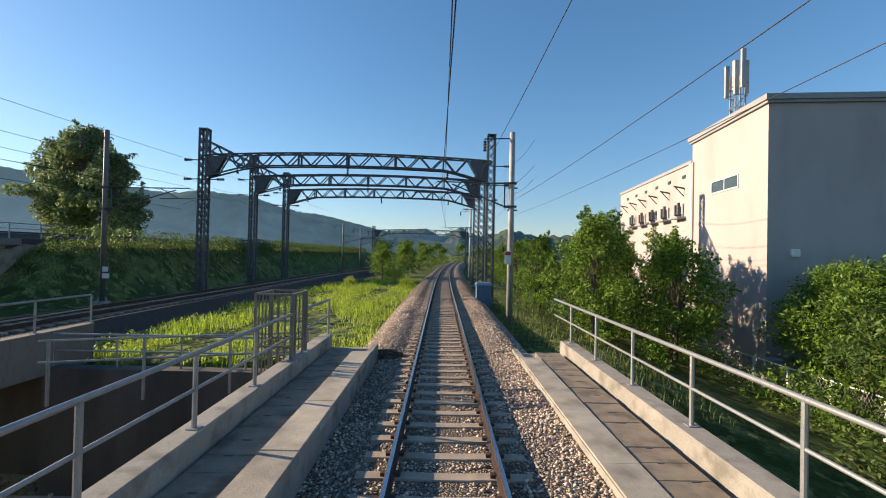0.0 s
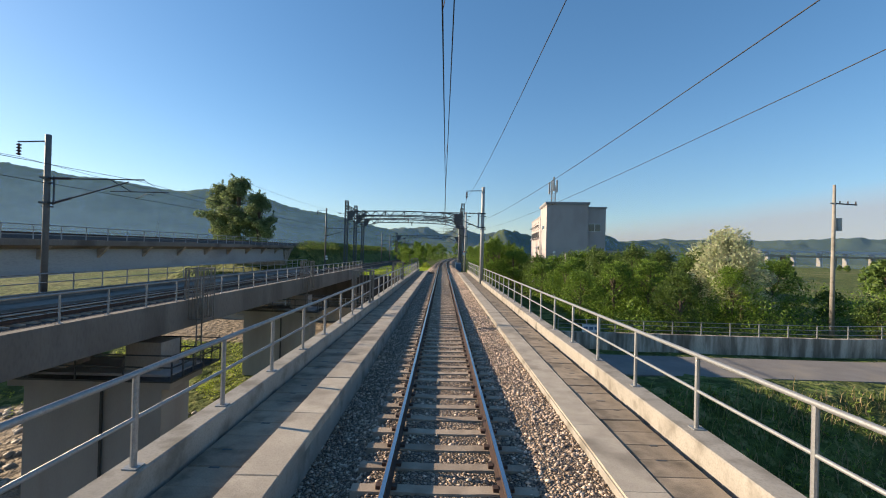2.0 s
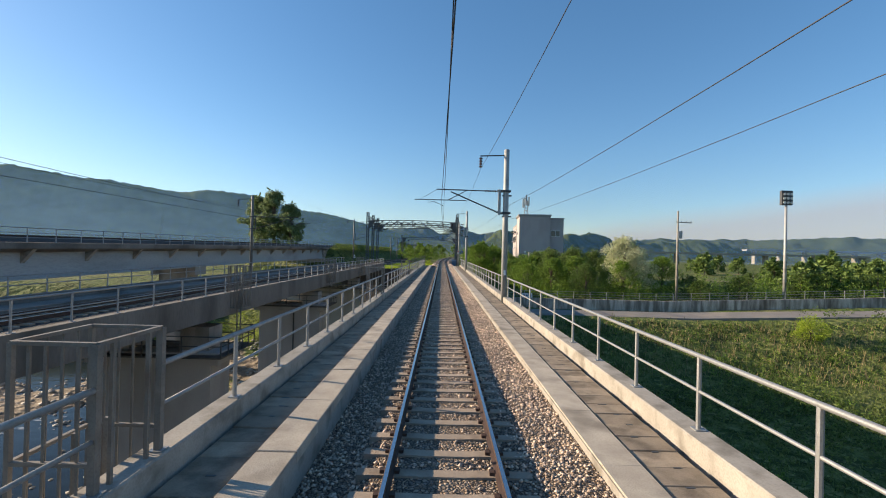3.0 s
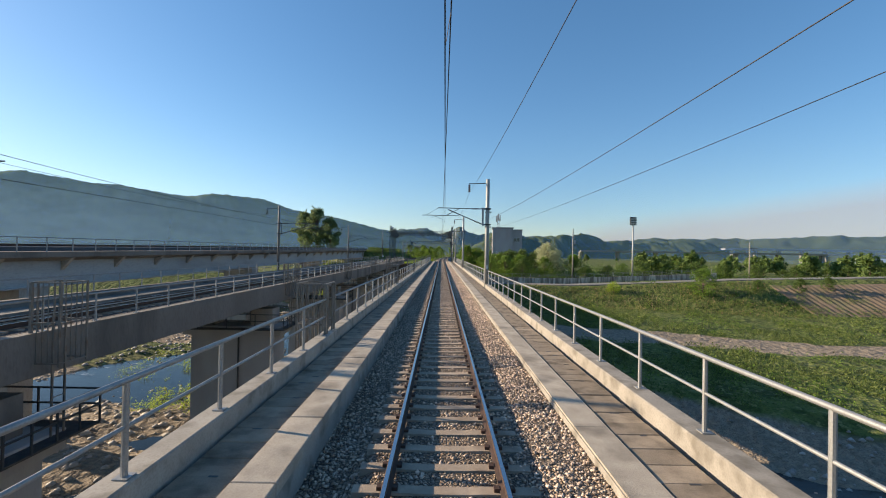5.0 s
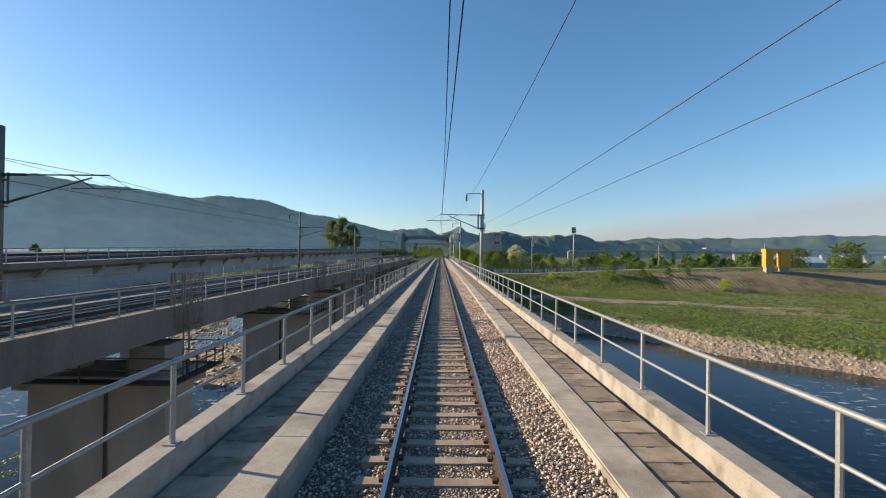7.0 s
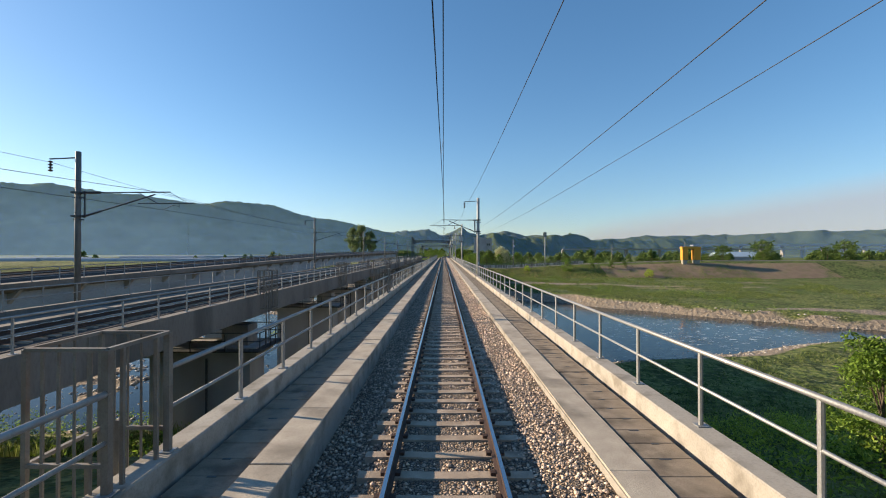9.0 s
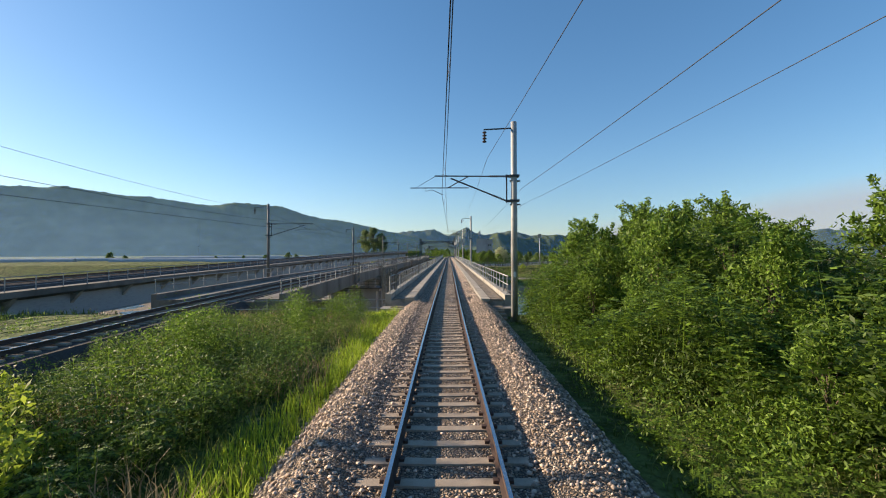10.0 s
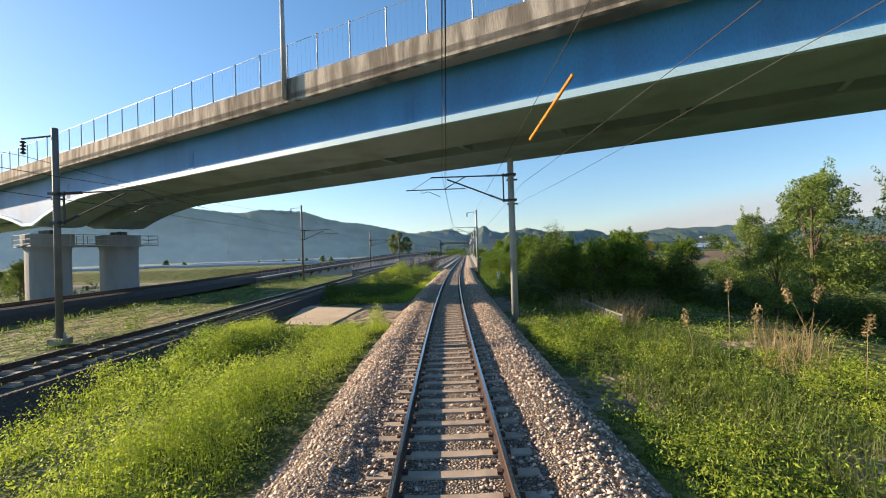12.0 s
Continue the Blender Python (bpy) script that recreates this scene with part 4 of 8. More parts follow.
def ladder_cage():
    """A steel cage of thin upright bars, reaching out from the kerb, round the top of a ladder down the pier."""
    c = thing("ladder_cage", (0, 0, 0), "galvanised steel ladder cage standing on the bridge kerb", "ladder cage", "ladder cages")
    top, out, wide = 1.5, -0.85, 1.0
    corners = [(0.0, 0.0), (0.0, wide), (out, wide), (out, 0.0)]
    for x, y in corners:
        part("post", Mesher().bar((x, y, 0 if x == 0 else -1.0), (x, y, top), 0.075 if x == 0 else 0.05), M_CAGE, c)
    for z in (top, 0.3, -0.9):
        for k in range(4):
            if z < top and k == 0:
                continue
            (xa, ya), (xb, yb) = corners[k], corners[(k + 1) % 4]
            part("frame_bar", Mesher().bar((xa, ya, z), (xb, yb, z), 0.05, 0.04), M_CAGE, c)
    for k in (1, 2, 3):
        (xa, ya), (xb, yb) = corners[k], corners[(k + 1) % 4]
        for i in range(1, 5):
            u = i / 5
            x, y = xa + (xb - xa) * u, ya + (yb - ya) * u
            part("cage_bar", Mesher().bar((x, y, -0.9), (x, y, top), 0.028, 0.012), M_CAGE, c)
    for y in (0.22, wide - 0.22):
        part("door_stile", Mesher().bar((0, y, 0.0), (0, y, top), 0.04), M_CAGE, c)
    for y in (0.28, 0.72):
        part("ladder_rail", Mesher().bar((-0.42, y, -3.4), (-0.42, y, 0.5), 0.05), M_CAGE, c)
    for z in (-0.2, -0.8, -1.4, -2.0, -2.6):
        part("rung", Mesher().tube([(-0.42, 0.28, z), (-0.42, 0.72, z)], 0.016, 5), M_CAGE, c)
    return c


cage = ladder_cage()
for i, (a, b) in enumerate(CAGES):
    m = pose(LEFT_RAILING_X, a, LEFT_KERB_TOP)
    if i == 0:
        cage.matrix_basis = m
    else:
        copy_thing(cage, m)


# ---- overhead line masts ----
def insulator(mb, p, q, discs, r):
    p, q = Vector(p), Vector(q)
    pts, rad = [], []
    for i in range(discs):
        for f, k in ((0.05, 0.35), (0.35, 1.0), (0.6, 0.9), (0.8, 0.35)):
            pts.append(p.lerp(q, (i + f) / discs))
            rad.append(r * k)
    return mb.tube(pts, rad, 8)


def line_mast(side, base, top, arm_z, reach, steel, label, drop=True, feeder=True, radius=0.17, out=1, channel=0.035):
    """A tubular mast at x = 0 with its bracket arm over the track at -side * reach."""
    m = thing("overhead_line_mast", (0, 0, base), label, "catenary mast", "overhead line masts")
    s = -side
    pole = Mesher().tube([(0, 0, base), (0, 0, top - 0.02), (0, 0, top)], [radius * 1.06, radius * 0.92, radius * 0.7], 14)
    part("pole", pole, steel, m, smooth=True)
    z0, z1 = arm_z - 1.31, arm_z
    for z in (z1, z0):
        part("bracket", Mesher().box(-radius - 0.09, radius + 0.09, -radius - 0.07, radius + 0.07, z - 0.05, z + 0.05).box(min(s * radius, s * (radius + 0.25)), max(s * radius, s * (radius + 0.25)), -0.06, 0.06, z - 0.06, z + 0.06), M_DARKSTEEL, m)
    ax = s * (radius + 0.22)
    part("hinge_post", Mesher().box(ax - channel, ax + channel, -channel * 0.8, channel * 0.8, z0 - 0.1, z1 + 0.1, 0.008), steel if channel > 0.05 else M_DARKSTEEL, m, "upright steel hinge post")
    for k in range(6):
        part("step_bolt", Mesher().tube([(-s * 0.03, -radius - 0.03, z0 + 0.2 + 0.17 * k), (-s * 0.03, -radius + 0.04, z0 + 0.2 + 0.17 * k)], 0.018, 6), steel, m)
    part("seam_ring", Mesher().tube([(0, 0, z0 - 1.0), (0, 0, z0 - 0.97)], radius * 1.08, 14), steel, m, smooth=True)
    tip = s * (reach + 0.45)
    part("top_tube", Mesher().tube([(ax + s * 0.85, 0, z1), (tip, 0, z1 + 0.03)], 0.035, 8), M_DARKSTEEL, m)
    part("insulator", insulator(Mesher(), (ax, 0, z1), (ax + s * 0.9, 0, z1), 9, 0.075), M_INSUL, m, "brown ribbed insulator")
    elbow = (s * (reach - 0.4), 0, z1 - 0.1)
    a, b = Vector((ax, 0, z0)), Vector(elbow)
    part("diagonal_tube", Mesher().tube([a.lerp(b, 0.2), b], 0.04, 8), M_DARKSTEEL, m)
    part("insulator", insulator(Mesher(), a, a.lerp(b, 0.24), 9, 0.075), M_INSUL, m, "brown ribbed insulator")
    zr = z1 - 0.6
    part("register_tube", Mesher().tube([(s * (reach + 1.75), 0, zr), (s * (reach - 1.35), 0, zr - 0.01)], 0.026, 8), M_DARKSTEEL, m)
    part("strut", Mesher().tube([(s * (reach - 1.35), 0, z1), (s * (reach - 0.25), 0, zr)], 0.028, 6), M_DARKSTEEL, m)
    part("stay", Mesher().tube([(tip, 0, z1), (s * (reach + 1.45), 0, zr)], 0.012, 5), M_DARKSTEEL, m)
    part("steady_arm", Mesher().tube([(s * (reach + 0.95), 0, zr), (s * (reach + 0.95), 0, zr - 0.18), (s * (reach + 0.6), 0, zr - 0.1), (s * reach, 0, zr - 0.38)], 0.016, 6), M_DARKSTEEL, m)
    if feeder:
        part("top_arm", Mesher().bar((out * s * 0.1, 0, top - 0.35), (out * s * 1.6, 0, top - 0.42), 0.07, 0.06), M_DARKSTEEL, m)
        part("insulator", insulator(Mesher(), (out * s * 1.55, 0, top - 0.5), (out * s * 1.55, 0, top - 1.15), 4, 0.12), M_INSUL, m, "dark hanging insulator string")
    for z in (z0 - 0.2, z0 + 1.05):
        part("clamp", Mesher().box(-radius - 0.05, radius + 0.16, -0.08, 0.08, z - 0.035, z + 0.035), M_DARKSTEEL, m)
    if drop:
        part("foot", Mesher().box(-0.32, 0.32, -0.32, 0.32, base - 0.25, base + 0.04, 0.03).bar((-0.26, 0, base), (-radius * 0.9, 0, base + 0.3), 0.02, 0.2).bar((0.26, 0, base), (radius * 0.9, 0, base + 0.3), 0.02, 0.2), M_CONC, m, "concrete mast foot with steel gussets")
    return m


R_ARM = 6.55
bm_mast = line_mast(1, -0.17, 9.05, R_ARM, 3.7, M_MAST, "galvanised tubular mast with an insulated bracket arm over the bridge track", drop=False, channel=0.08)
bm_mast.matrix_basis = pose(*MASTS[0], -0.17)
for x, y in MASTS[1:]:
    copy_thing(bm_mast, pose(x, y, -0.17))
for x, y in MASTS:
    mb = Mesher().box(3.552, 4.15, y - 0.41, y + 0.41, -0.7, -0.17, 0.02)
    part("mast_bracket", mb, M_CONC, bridge)
lm_mast = line_mast(1, -0.95, 9.8, R_ARM + 0.35, 3.75, M_MAST, "galvanised tubular mast on a concrete foot beside the single track")
RIGHT_LAND = [(-226.9, 3.6), (24.5, 3.75), (66.0, 3.75), (106.0, 3.75)]
for i, (y, off) in enumerate(RIGHT_LAND):
    m = pose(track_x(y) + off, y, -0.95, 0, 0, -math.degrees(math.atan2(track_x(y + 1) - track_x(y - 1), 2)))
    if i == 0:
        lm_mast.matrix_basis = m
    else:
        copy_thing(lm_mast, m)
under = line_mast(1, -0.95, 7.6, 6.75, 3.7, M_MAST, "short galvanised mast standing under the road bridge", feeder=False)
under.matrix_basis = pose(track_x(-277.3) + 3.42, -277.3, -0.95)
copy_thing(lm_mast, pose(track_x(-318) + 3.75, -318, -0.95))

# masts of the second line stand on its far side
left_mast = line_mast(-1, -0.5, 8.5, 6.2, 4.7, M_MASTDARK, "slender grey mast with a bracket arm on the second bridge", radius=0.15, out=-1)
LEFT_MASTS = [26.6, -27.0, -69.0, -110.6, -154.4, -200.8]
LEFT_LAND = [-238.2, -281.2, -320]
LEFT_OFF = {-238.2: 8.1}
end_mast = line_mast(-1, -0.5, 10.0, 6.5, 4.7, M_MASTDARK, "tall grey mast with a hooked top arm and small sign plates", radius=0.15, out=-1)
for z, w in ((1.35, 0.34), (0.95, 0.42)):
    part("sign_plate", Mesher().box(0.1, 0.1 + w, -0.19, -0.17, z, z + 0.3), M_WHITE, end_mast, "small white plate")
end_mast.matrix_basis = pose(left_x(LEFT_MASTS[0]) - 4.7, LEFT_MASTS[0], -0.5)
for i, y in enumerate(LEFT_MASTS[1:]):
    m = pose(left_x(y) - 4.7, y, -0.5)
    if i == 0:
        left_mast.matrix_basis = m
    else:
        copy_thing(left_mast, m)


left_tall = line_mast(-1, -0.5, 9.1, 6.1, 3.7, M_MASTDARK, "slender grey mast on a foot in the trackside grass", radius=0.14, out=-1)
bank_mast = line_mast(-1, -0.5, 10.35, 6.7, 3.7, M_MASTDARK, "tall grey mast with a hooked top arm beside the second line", radius=0.14, out=-1)
bank_mast.matrix_basis = pose(left_x(LEFT_LAND[0]) - LEFT_OFF[LEFT_LAND[0]], LEFT_LAND[0], -0.5)
for i, y in enumerate(LEFT_LAND[1:]):
    m = pose(left_x(y) - LEFT_OFF.get(y, 5.4), y, -0.5)
    if i == 0:
        left_tall.matrix_basis = m
    else:
        copy_thing(left_tall, m)
LEFT_ALL = sorted(LEFT_MASTS + LEFT_LAND)


# ---- wires ----
def sagging(points, sag, n=10):
    out = []
    for p, q in zip(points, points[1:]):
        p, q = Vector(p), Vector(q)
        out += [p.lerp(q, i / n) - Vector((0, 0, 4 * sag * (i / n) * (1 - i / n))) for i in range(n)]
    return out + [Vector(points[-1])]


def wire(name, points, sag, r, label, mat=None):
    return solid(name, Mesher().tube(sagging(points, sag), r, 5), mat or M_WIRE, label, "wire", "overhead wires")


ALL_R = sorted(list(MASTS) + [(track_x(y) + 3.75, y) for y, _ in RIGHT_LAND] + [(track_x(-277.3) + 3.7, -277.3), (track_x(-318) + 3.75, -318)], key=lambda p: p[1])
cat = thing("overhead_line", (0, -120, 5), "contact wire hung by droppers from a messenger wire above the track", "overhead line", "overhead wires")
stag = [(track_x(y) + (-0.04 if y > -230 else -0.14) + (0.18 if i % 2 else -0.18), y) for i, (_, y) in enumerate(ALL_R)]
messenger = sagging([(track_x(y) + (-0.04 if y > -230 else -0.14), y, R_ARM + (0.37 if y < -200 or y > 20 else 0.02)) for _, y in ALL_R], 0.55)
contact = [(x, y, 5.92 if y < -200 or y > 20 else 5.62) for x, y in stag]
part("messenger_wire", Mesher().tube(messenger, 0.0105, 5), M_WIRE, cat)
part("contact_wire", Mesher().tube(contact, 0.0105, 5), M_WIRE, cat)
cy, cxs = [p[1] for p in contact], [p[0] for p in contact]
for i, p in enumerate(messenger):
    if i % 2 == 1:
        part("dropper", Mesher().tube([p, (float(np.interp(p.y, cy, cxs)), p.y, float(np.interp(p.y, cy, [q[2] for q in contact])))], 0.005, 4), M_WIRE, cat)
wire("feeder_wire", [(x - 1.55, y, 7.88 if y > -270 else 8.1) for x, y in ALL_R if y != -277.3], 0.45, 0.0105, "feeder wire hung under the mast insulators")
for off, z, r_wire in ((0.32, 5.8, 0.0085), (0.32, 4.9, 0.0055)):
    wire("earth_wire", [(x + off, y, z + (0.5 if y < -200 else 0.28 if y > -40 else 0)) for x, y in ALL_R], 0.3, r_wire, "protection wire clamped to the outer side of the masts")
wire("second_line_wire", [(left_x(y) - (LEFT_OFF.get(y, 5.4) - 3.7 if y < -210 else 0), y, 6.2) for y in LEFT_ALL], 0.4, 0.012, "messenger wire of the second line")
wire("second_line_wire", [(left_x(y) - (LEFT_OFF.get(y, 5.4) - 3.7 if y < -210 else 0), y, 5.25) for y in LEFT_ALL], 0.0, 0.012, "contact wire of the second line")
wire("second_line_wire", [(left_x(y) - (6.25 if y > -210 else LEFT_OFF.get(y, 5.4) + 1.55), y, 7.3 if y > -200 else 9.2 if y == -238.2 else 7.9) for y in LEFT_ALL], 0.5, 0.012, "feeder wire of the second line")


# ---- second line: bridge, track ----
left_bridge = thing("second_railway_bridge", (-17, -105, -5), "grey concrete bridge of the second railway line, parallel over the river", "bridge", kind="structure")
LB_A, LB_B = -222, 15.0
lline = [(left_x(y), y, 0) for y in span(LB_A, LB_B, 6)]
part("deck", Mesher().sweep([(-4.25, -1.05), (-2.6, -1.6), (2.6, -1.6), (4.25, -1.05), (4.25, -0.3), (-4.25, -0.3)], lline), M_FASCIA, left_bridge)
for s in (-1, 1):
    prof = [(s * 3.9, -0.3), (s * 4.25, -0.3), (s * 4.25, 0.24), (s * 3.9, 0.24)]
    part("kerb", Mesher().sweep(prof if s > 0 else prof[::-1], lline), M_FASCIA, left_bridge)
for y in [-8.4 if v == -10.0 else v for v in PIERS]:
    x = left_x(y)
    p = Mesher().box(x - 2.6, x + 4.5, y - 1.3, y + 1.3, -3.5, -2.85, 0.03).box(x - 2.1, x + 4.0, y - 1.05, y + 1.05, -13, -3.5)
    part("pier", p, M_PIER, left_bridge, "broad stained concrete pier")
    part("downpipe", Mesher().tube([(x + 1.4, y - 1.12, -12), (x + 1.4, y - 1.12, -3.5)], 0.07, 6), M_DARKSTEEL, left_bridge, "dark drain pipe on the pier")
    for s in (-1.4, 2.9):
        part("bearing_plinth", Mesher().box(x + s - 0.8, x + s + 0.8, y - 0.7, y + 0.7, -2.85, -1.6), M_GIRDER, left_bridge)
    insp = Mesher()
    ring = [(x - 5.2, y - 2.0), (x + 5.0, y - 2.0), (x + 5.0, y + 2.0), (x - 5.2, y + 2.0)]
    for (x0, y0), (x1, y1) in zip(ring, ring[1:] + ring[:1]):
        for z in (-2.35, -1.85):
            insp.bar((x0, y0, z), (x1, y1, z), 0.05)
        for i in range(5):
            q = Vector((x0, y0, 0)).lerp(Vector((x1, y1, 0)), i / 5)
            insp.bar((q.x, q.y, -2.95), (q.x, q.y, -1.85), 0.05)
    insp.box(x - 5.2, x + 5.0, y - 2.0, y - 1.4, -3.0, -2.93).box(x - 5.2, x + 5.0, y + 1.4, y + 2.0, -3.0, -2.93).box(x + 4.45, x + 5.0, y - 1.4, y + 1.4, -3.0, -2.93)
    part("inspection_walkway", insp, M_DARKSTEEL, left_bridge, "railed steel inspection walkway round the pier head")
left_cages = [b for _, b in CAGES[1:-1]]
railing("second_bridge_railing", lambda y: left_x(y) + 4.1, LB_A, LB_B, 0.24, 1.2, "galvanised two-bar railing of the second bridge", near=False, group="second bridge railings")
railing("second_bridge_railing", lambda y: left_x(y) - 4.1, LB_A, LB_B, 0.24, 1.2, "galvanised two-bar railing of the second bridge", near=False, group="second bridge railings")
for y in left_cages:
    copy_thing(cage, Matrix.Translation((left_x(y) + 4.1, y, 0.24)) @ Matrix.Rotation(math.pi, 4, 'Z'))

left_track = thing("second_railway_track", (-17, -120, -0.4), "railway track of the second line on dark ballast", "railway track", kind="structure")
tl = [(left_x(y), y, 0) for y in span(-345, 150, 3)]
part("ballast", Mesher().sweep([(-2.7, -1.2), (2.7, -1.2), (1.6, -0.24), (-1.6, -0.24)], tl), M_DARKBALLAST, left_track)
for s in (-0.75, 0.75):
    ln = [(left_x(y) + s, y, 0.0) for y in span(-345, 150, 3)]
    part("rail", Mesher().sweep(RAIL_PROFILE, ln), M_RAIL, left_track)
    part("running_surface", Mesher().sweep(RAIL_HEAD, ln), M_RAILTOP, left_track)
ls = Mesher()
for y in span(-335, 60, 0.6):
    ls.box(left_x(y) - 1.2, left_x(y) + 1.2, y - 0.12, y + 0.12, -0.35, -0.185)
tagged(part("sleepers", ls, M_SLEEPER, left_track, "concrete sleepers of the second line"), kind="stuff")
for x0, x1, z0 in ((2.3, 3.9, -0.12), (-3.9, -2.3, -0.12)):
    part("walkway", Mesher().sweep([(x0, -0.36), (x1, -0.36), (x1, z0), (x0, z0)], lline), M_FASCIA, left_bridge)

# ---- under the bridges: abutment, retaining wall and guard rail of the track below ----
# Abutment and wall: the deep shade is in their colour.
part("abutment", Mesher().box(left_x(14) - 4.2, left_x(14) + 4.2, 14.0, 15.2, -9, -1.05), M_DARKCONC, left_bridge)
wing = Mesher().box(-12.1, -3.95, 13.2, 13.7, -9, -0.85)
solid("wall_abutment", wing, M_DARKCONC, "stained concrete wall between the two bridge abutments, coloured near-black for shade", "wall", kind="structure")
ar = thing("abutment_railing", (-8, 13.45, -0.85), "galvanised two-bar railing along the abutment wall", "railing")
for z, r in ((0.15, 0.035), (-0.35, 0.025)):
    part("rail_bar", Mesher().tube([(-12.0, 13.45, z), (-4.1, 13.45, z)], r, 6), M_GALV, ar)
for x in span(-12.0, -4.1, 2.0):
    part("post", Mesher().tube([(x, 13.45, -0.85), (x, 13.45, 0.13)], 0.032, 6), M_GALV, ar)
RW_X, RW_Y = (-34.0, -5.0), (12.0, 12.6)
rw = Mesher().add([(x, y, -8.2) for x, y in ((RW_X[0], RW_Y[0] - 0.4), (RW_X[1], RW_Y[0] - 0.4), (RW_X[1], RW_Y[1]), (RW_X[0], RW_Y[1]))] + [(x, y, -5.45) for x, y in ((RW_X[0], RW_Y[0]), (RW_X[1], RW_Y[0]), (RW_X[1], RW_Y[1]), (RW_X[0], RW_Y[1]))], [(3, 2, 1, 0), (4, 5, 6, 7), (0, 1, 5, 4), (1, 2, 6, 5), (2, 3, 7, 6), (3, 0, 4, 7)])
solid("wall_retaining", rw, M_PAD, "low tan concrete retaining wall beside the track under the bridges", "wall", kind="structure")
gr = thing("guard_rail", (-19, 12.3, -5.45), "galvanised three-cable guard rail on the retaining wall", "guard rail")
for z in (-4.2, -4.6, -5.0):
    part("cable", Mesher().tube([(RW_X[0], 12.3, z), (RW_X[1], 12.3, z)], 0.045, 6), M_GALV, gr)
for x in span(RW_X[0] + 0.2, RW_X[1] - 0.2, 3.0):
    part("post", Mesher().tube([(x, 12.3, -5.47), (x, 12.3, -4.1)], 0.06, 6), M_MAST, gr)

# ---- viaduct of the higher line ----
via = thing("railway_viaduct", (-30, -80, -4), "long grey-blue girder viaduct with a railed deck, coming down to the plain", "viaduct", kind="structure")
VA, VB = -240, 27.5
vl = [(viaduct_x(y), y, viaduct_z(y)) for y in span(VA, VB, 5)]
part("deck_slab", Mesher().sweep([(-2.9, -0.3), (-2.2, -0.55), (3.2, -0.55), (3.9, -0.3), (3.9, 0.1), (-2.9, 0.1)], vl), M_FASCIA, via)
part("girder", Mesher().sweep([(-1.9, -2.35), (2.9, -2.35), (2.9, -0.55), (-1.9, -0.55)], vl), M_VIA, via, "grey-blue painted plate girder")
part("girder_flange", Mesher().sweep([(2.75, -2.4), (3.15, -2.4), (3.15, -2.3), (2.75, -2.3)], vl), M_VIA, via)
for i, y in enumerate(span(VA + 2, VB - 1, 5.2)):
    x, z = viaduct_x(y), viaduct_z(y)
    part("bracket", Mesher().add([(x + 2.92, y - 0.15, z - 0.55), (x + 3.8, y - 0.15, z - 0.3), (x + 2.92, y - 0.15, z - 1.3), (x + 2.92, y + 0.15, z - 0.55), (x + 3.8, y + 0.15, z - 0.3), (x + 2.92, y + 0.15, z - 1.3)], [(0, 2, 1), (3, 4, 5), (0, 1, 4, 3), (1, 2, 5, 4), (2, 0, 3, 5)]), M_CONC, via)
for y in (-200, -165, -130, -95, -60, -25):
    x, z = viaduct_x(y), viaduct_z(y)
    p = Mesher().box(x - 2.0, x + 3.0, y - 1.1, y + 1.1, z - 3.3, z - 2.35)
    p.box(x - 1.2, x + 2.2, y - 0.9, y + 0.9, -13, z - 3.3)
    part("pier", p, M_GIRDER, via)
part("abutment", Mesher().add([(-35.9, 27.5, -8.5), (-27.6, 27.5, -8.5), (-27.6, 36.5, -8.5), (-35.9, 36.5, -8.5), (-35.9, 25.0, 2.9), (-27.3, 25.0, 2.9), (-27.3, 31.5, 2.9), (-35.9, 31.5, 2.9)],
                         [(3, 2, 1, 0), (4, 5, 6, 7), (0, 1, 5, 4), (1, 2, 6, 5), (2, 3, 7, 6), (3, 0, 4, 7)]), M_CONC, via, "pale concrete abutment")
vr = thing("viaduct_railing", (-27, -100, 2), "thin steel railing along the viaduct deck", "railing", "viaduct railings")
for dz, r in ((0.95, 0.03), (0.62, 0.02), (0.32, 0.02)):
    part("rail_bar", Mesher().tube([(viaduct_x(y) + 3.8, y, viaduct_z(y) + 0.1 + dz) for y in span(VA, 31.0, 8)], r, 5), M_GALV, vr)
vp_me = Mesher().bar((0, 0, 0), (0, 0, 0.97), 0.05).mesh("post", M_GALV)
for y in span(VA, 31.0, 2.1):
    piece("post", vp_me, vr, (viaduct_x(y) + 3.8, y, viaduct_z(y) + 0.1))
vt = thing("viaduct_track", (-31, -120, 2), "railway track on the viaduct", "railway track", kind="structure")
vl2 = [(viaduct_x(y) + 0.4, y, viaduct_z(y) + 0.1) for y in span(-345, 150, 4)]
part("ballast", Mesher().sweep([(-2.6, -0.6), (2.6, -0.6), (2.3, 0.0), (1.6, 0.3), (-1.6, 0.3), (-2.3, 0.0)], vl2), M_DARKBALLAST, vt)
for s in (-0.75, 0.75):
    part("rail", Mesher().sweep(RAIL_PROFILE, [(x + s, y, z + 0.5) for x, y, z in vl2]), M_RAIL, vt)

# ---- road bridge across all the tracks ----
OB = Vector((0.0, -269.9, 0.0))                       # where its middle line crosses the single track
OB_DIR = Vector((-0.895, 0.446, 0.0)).normalized()    # along the road, to the far left
OB_N = Vector((OB_DIR.y, -OB_DIR.x, 0))               # towards the far side


def ob_point(s, c, z):
    p = OB + OB_DIR * s + OB_N * c
    k, x0, y0, z0 = 0.84, 1.98, -300.0, 2.8            # drawn at a larger size, brought to its true one
    return (x0 + k * (p.x - x0), y0 + k * (p.y - y0), z0 + k * (z - z0))


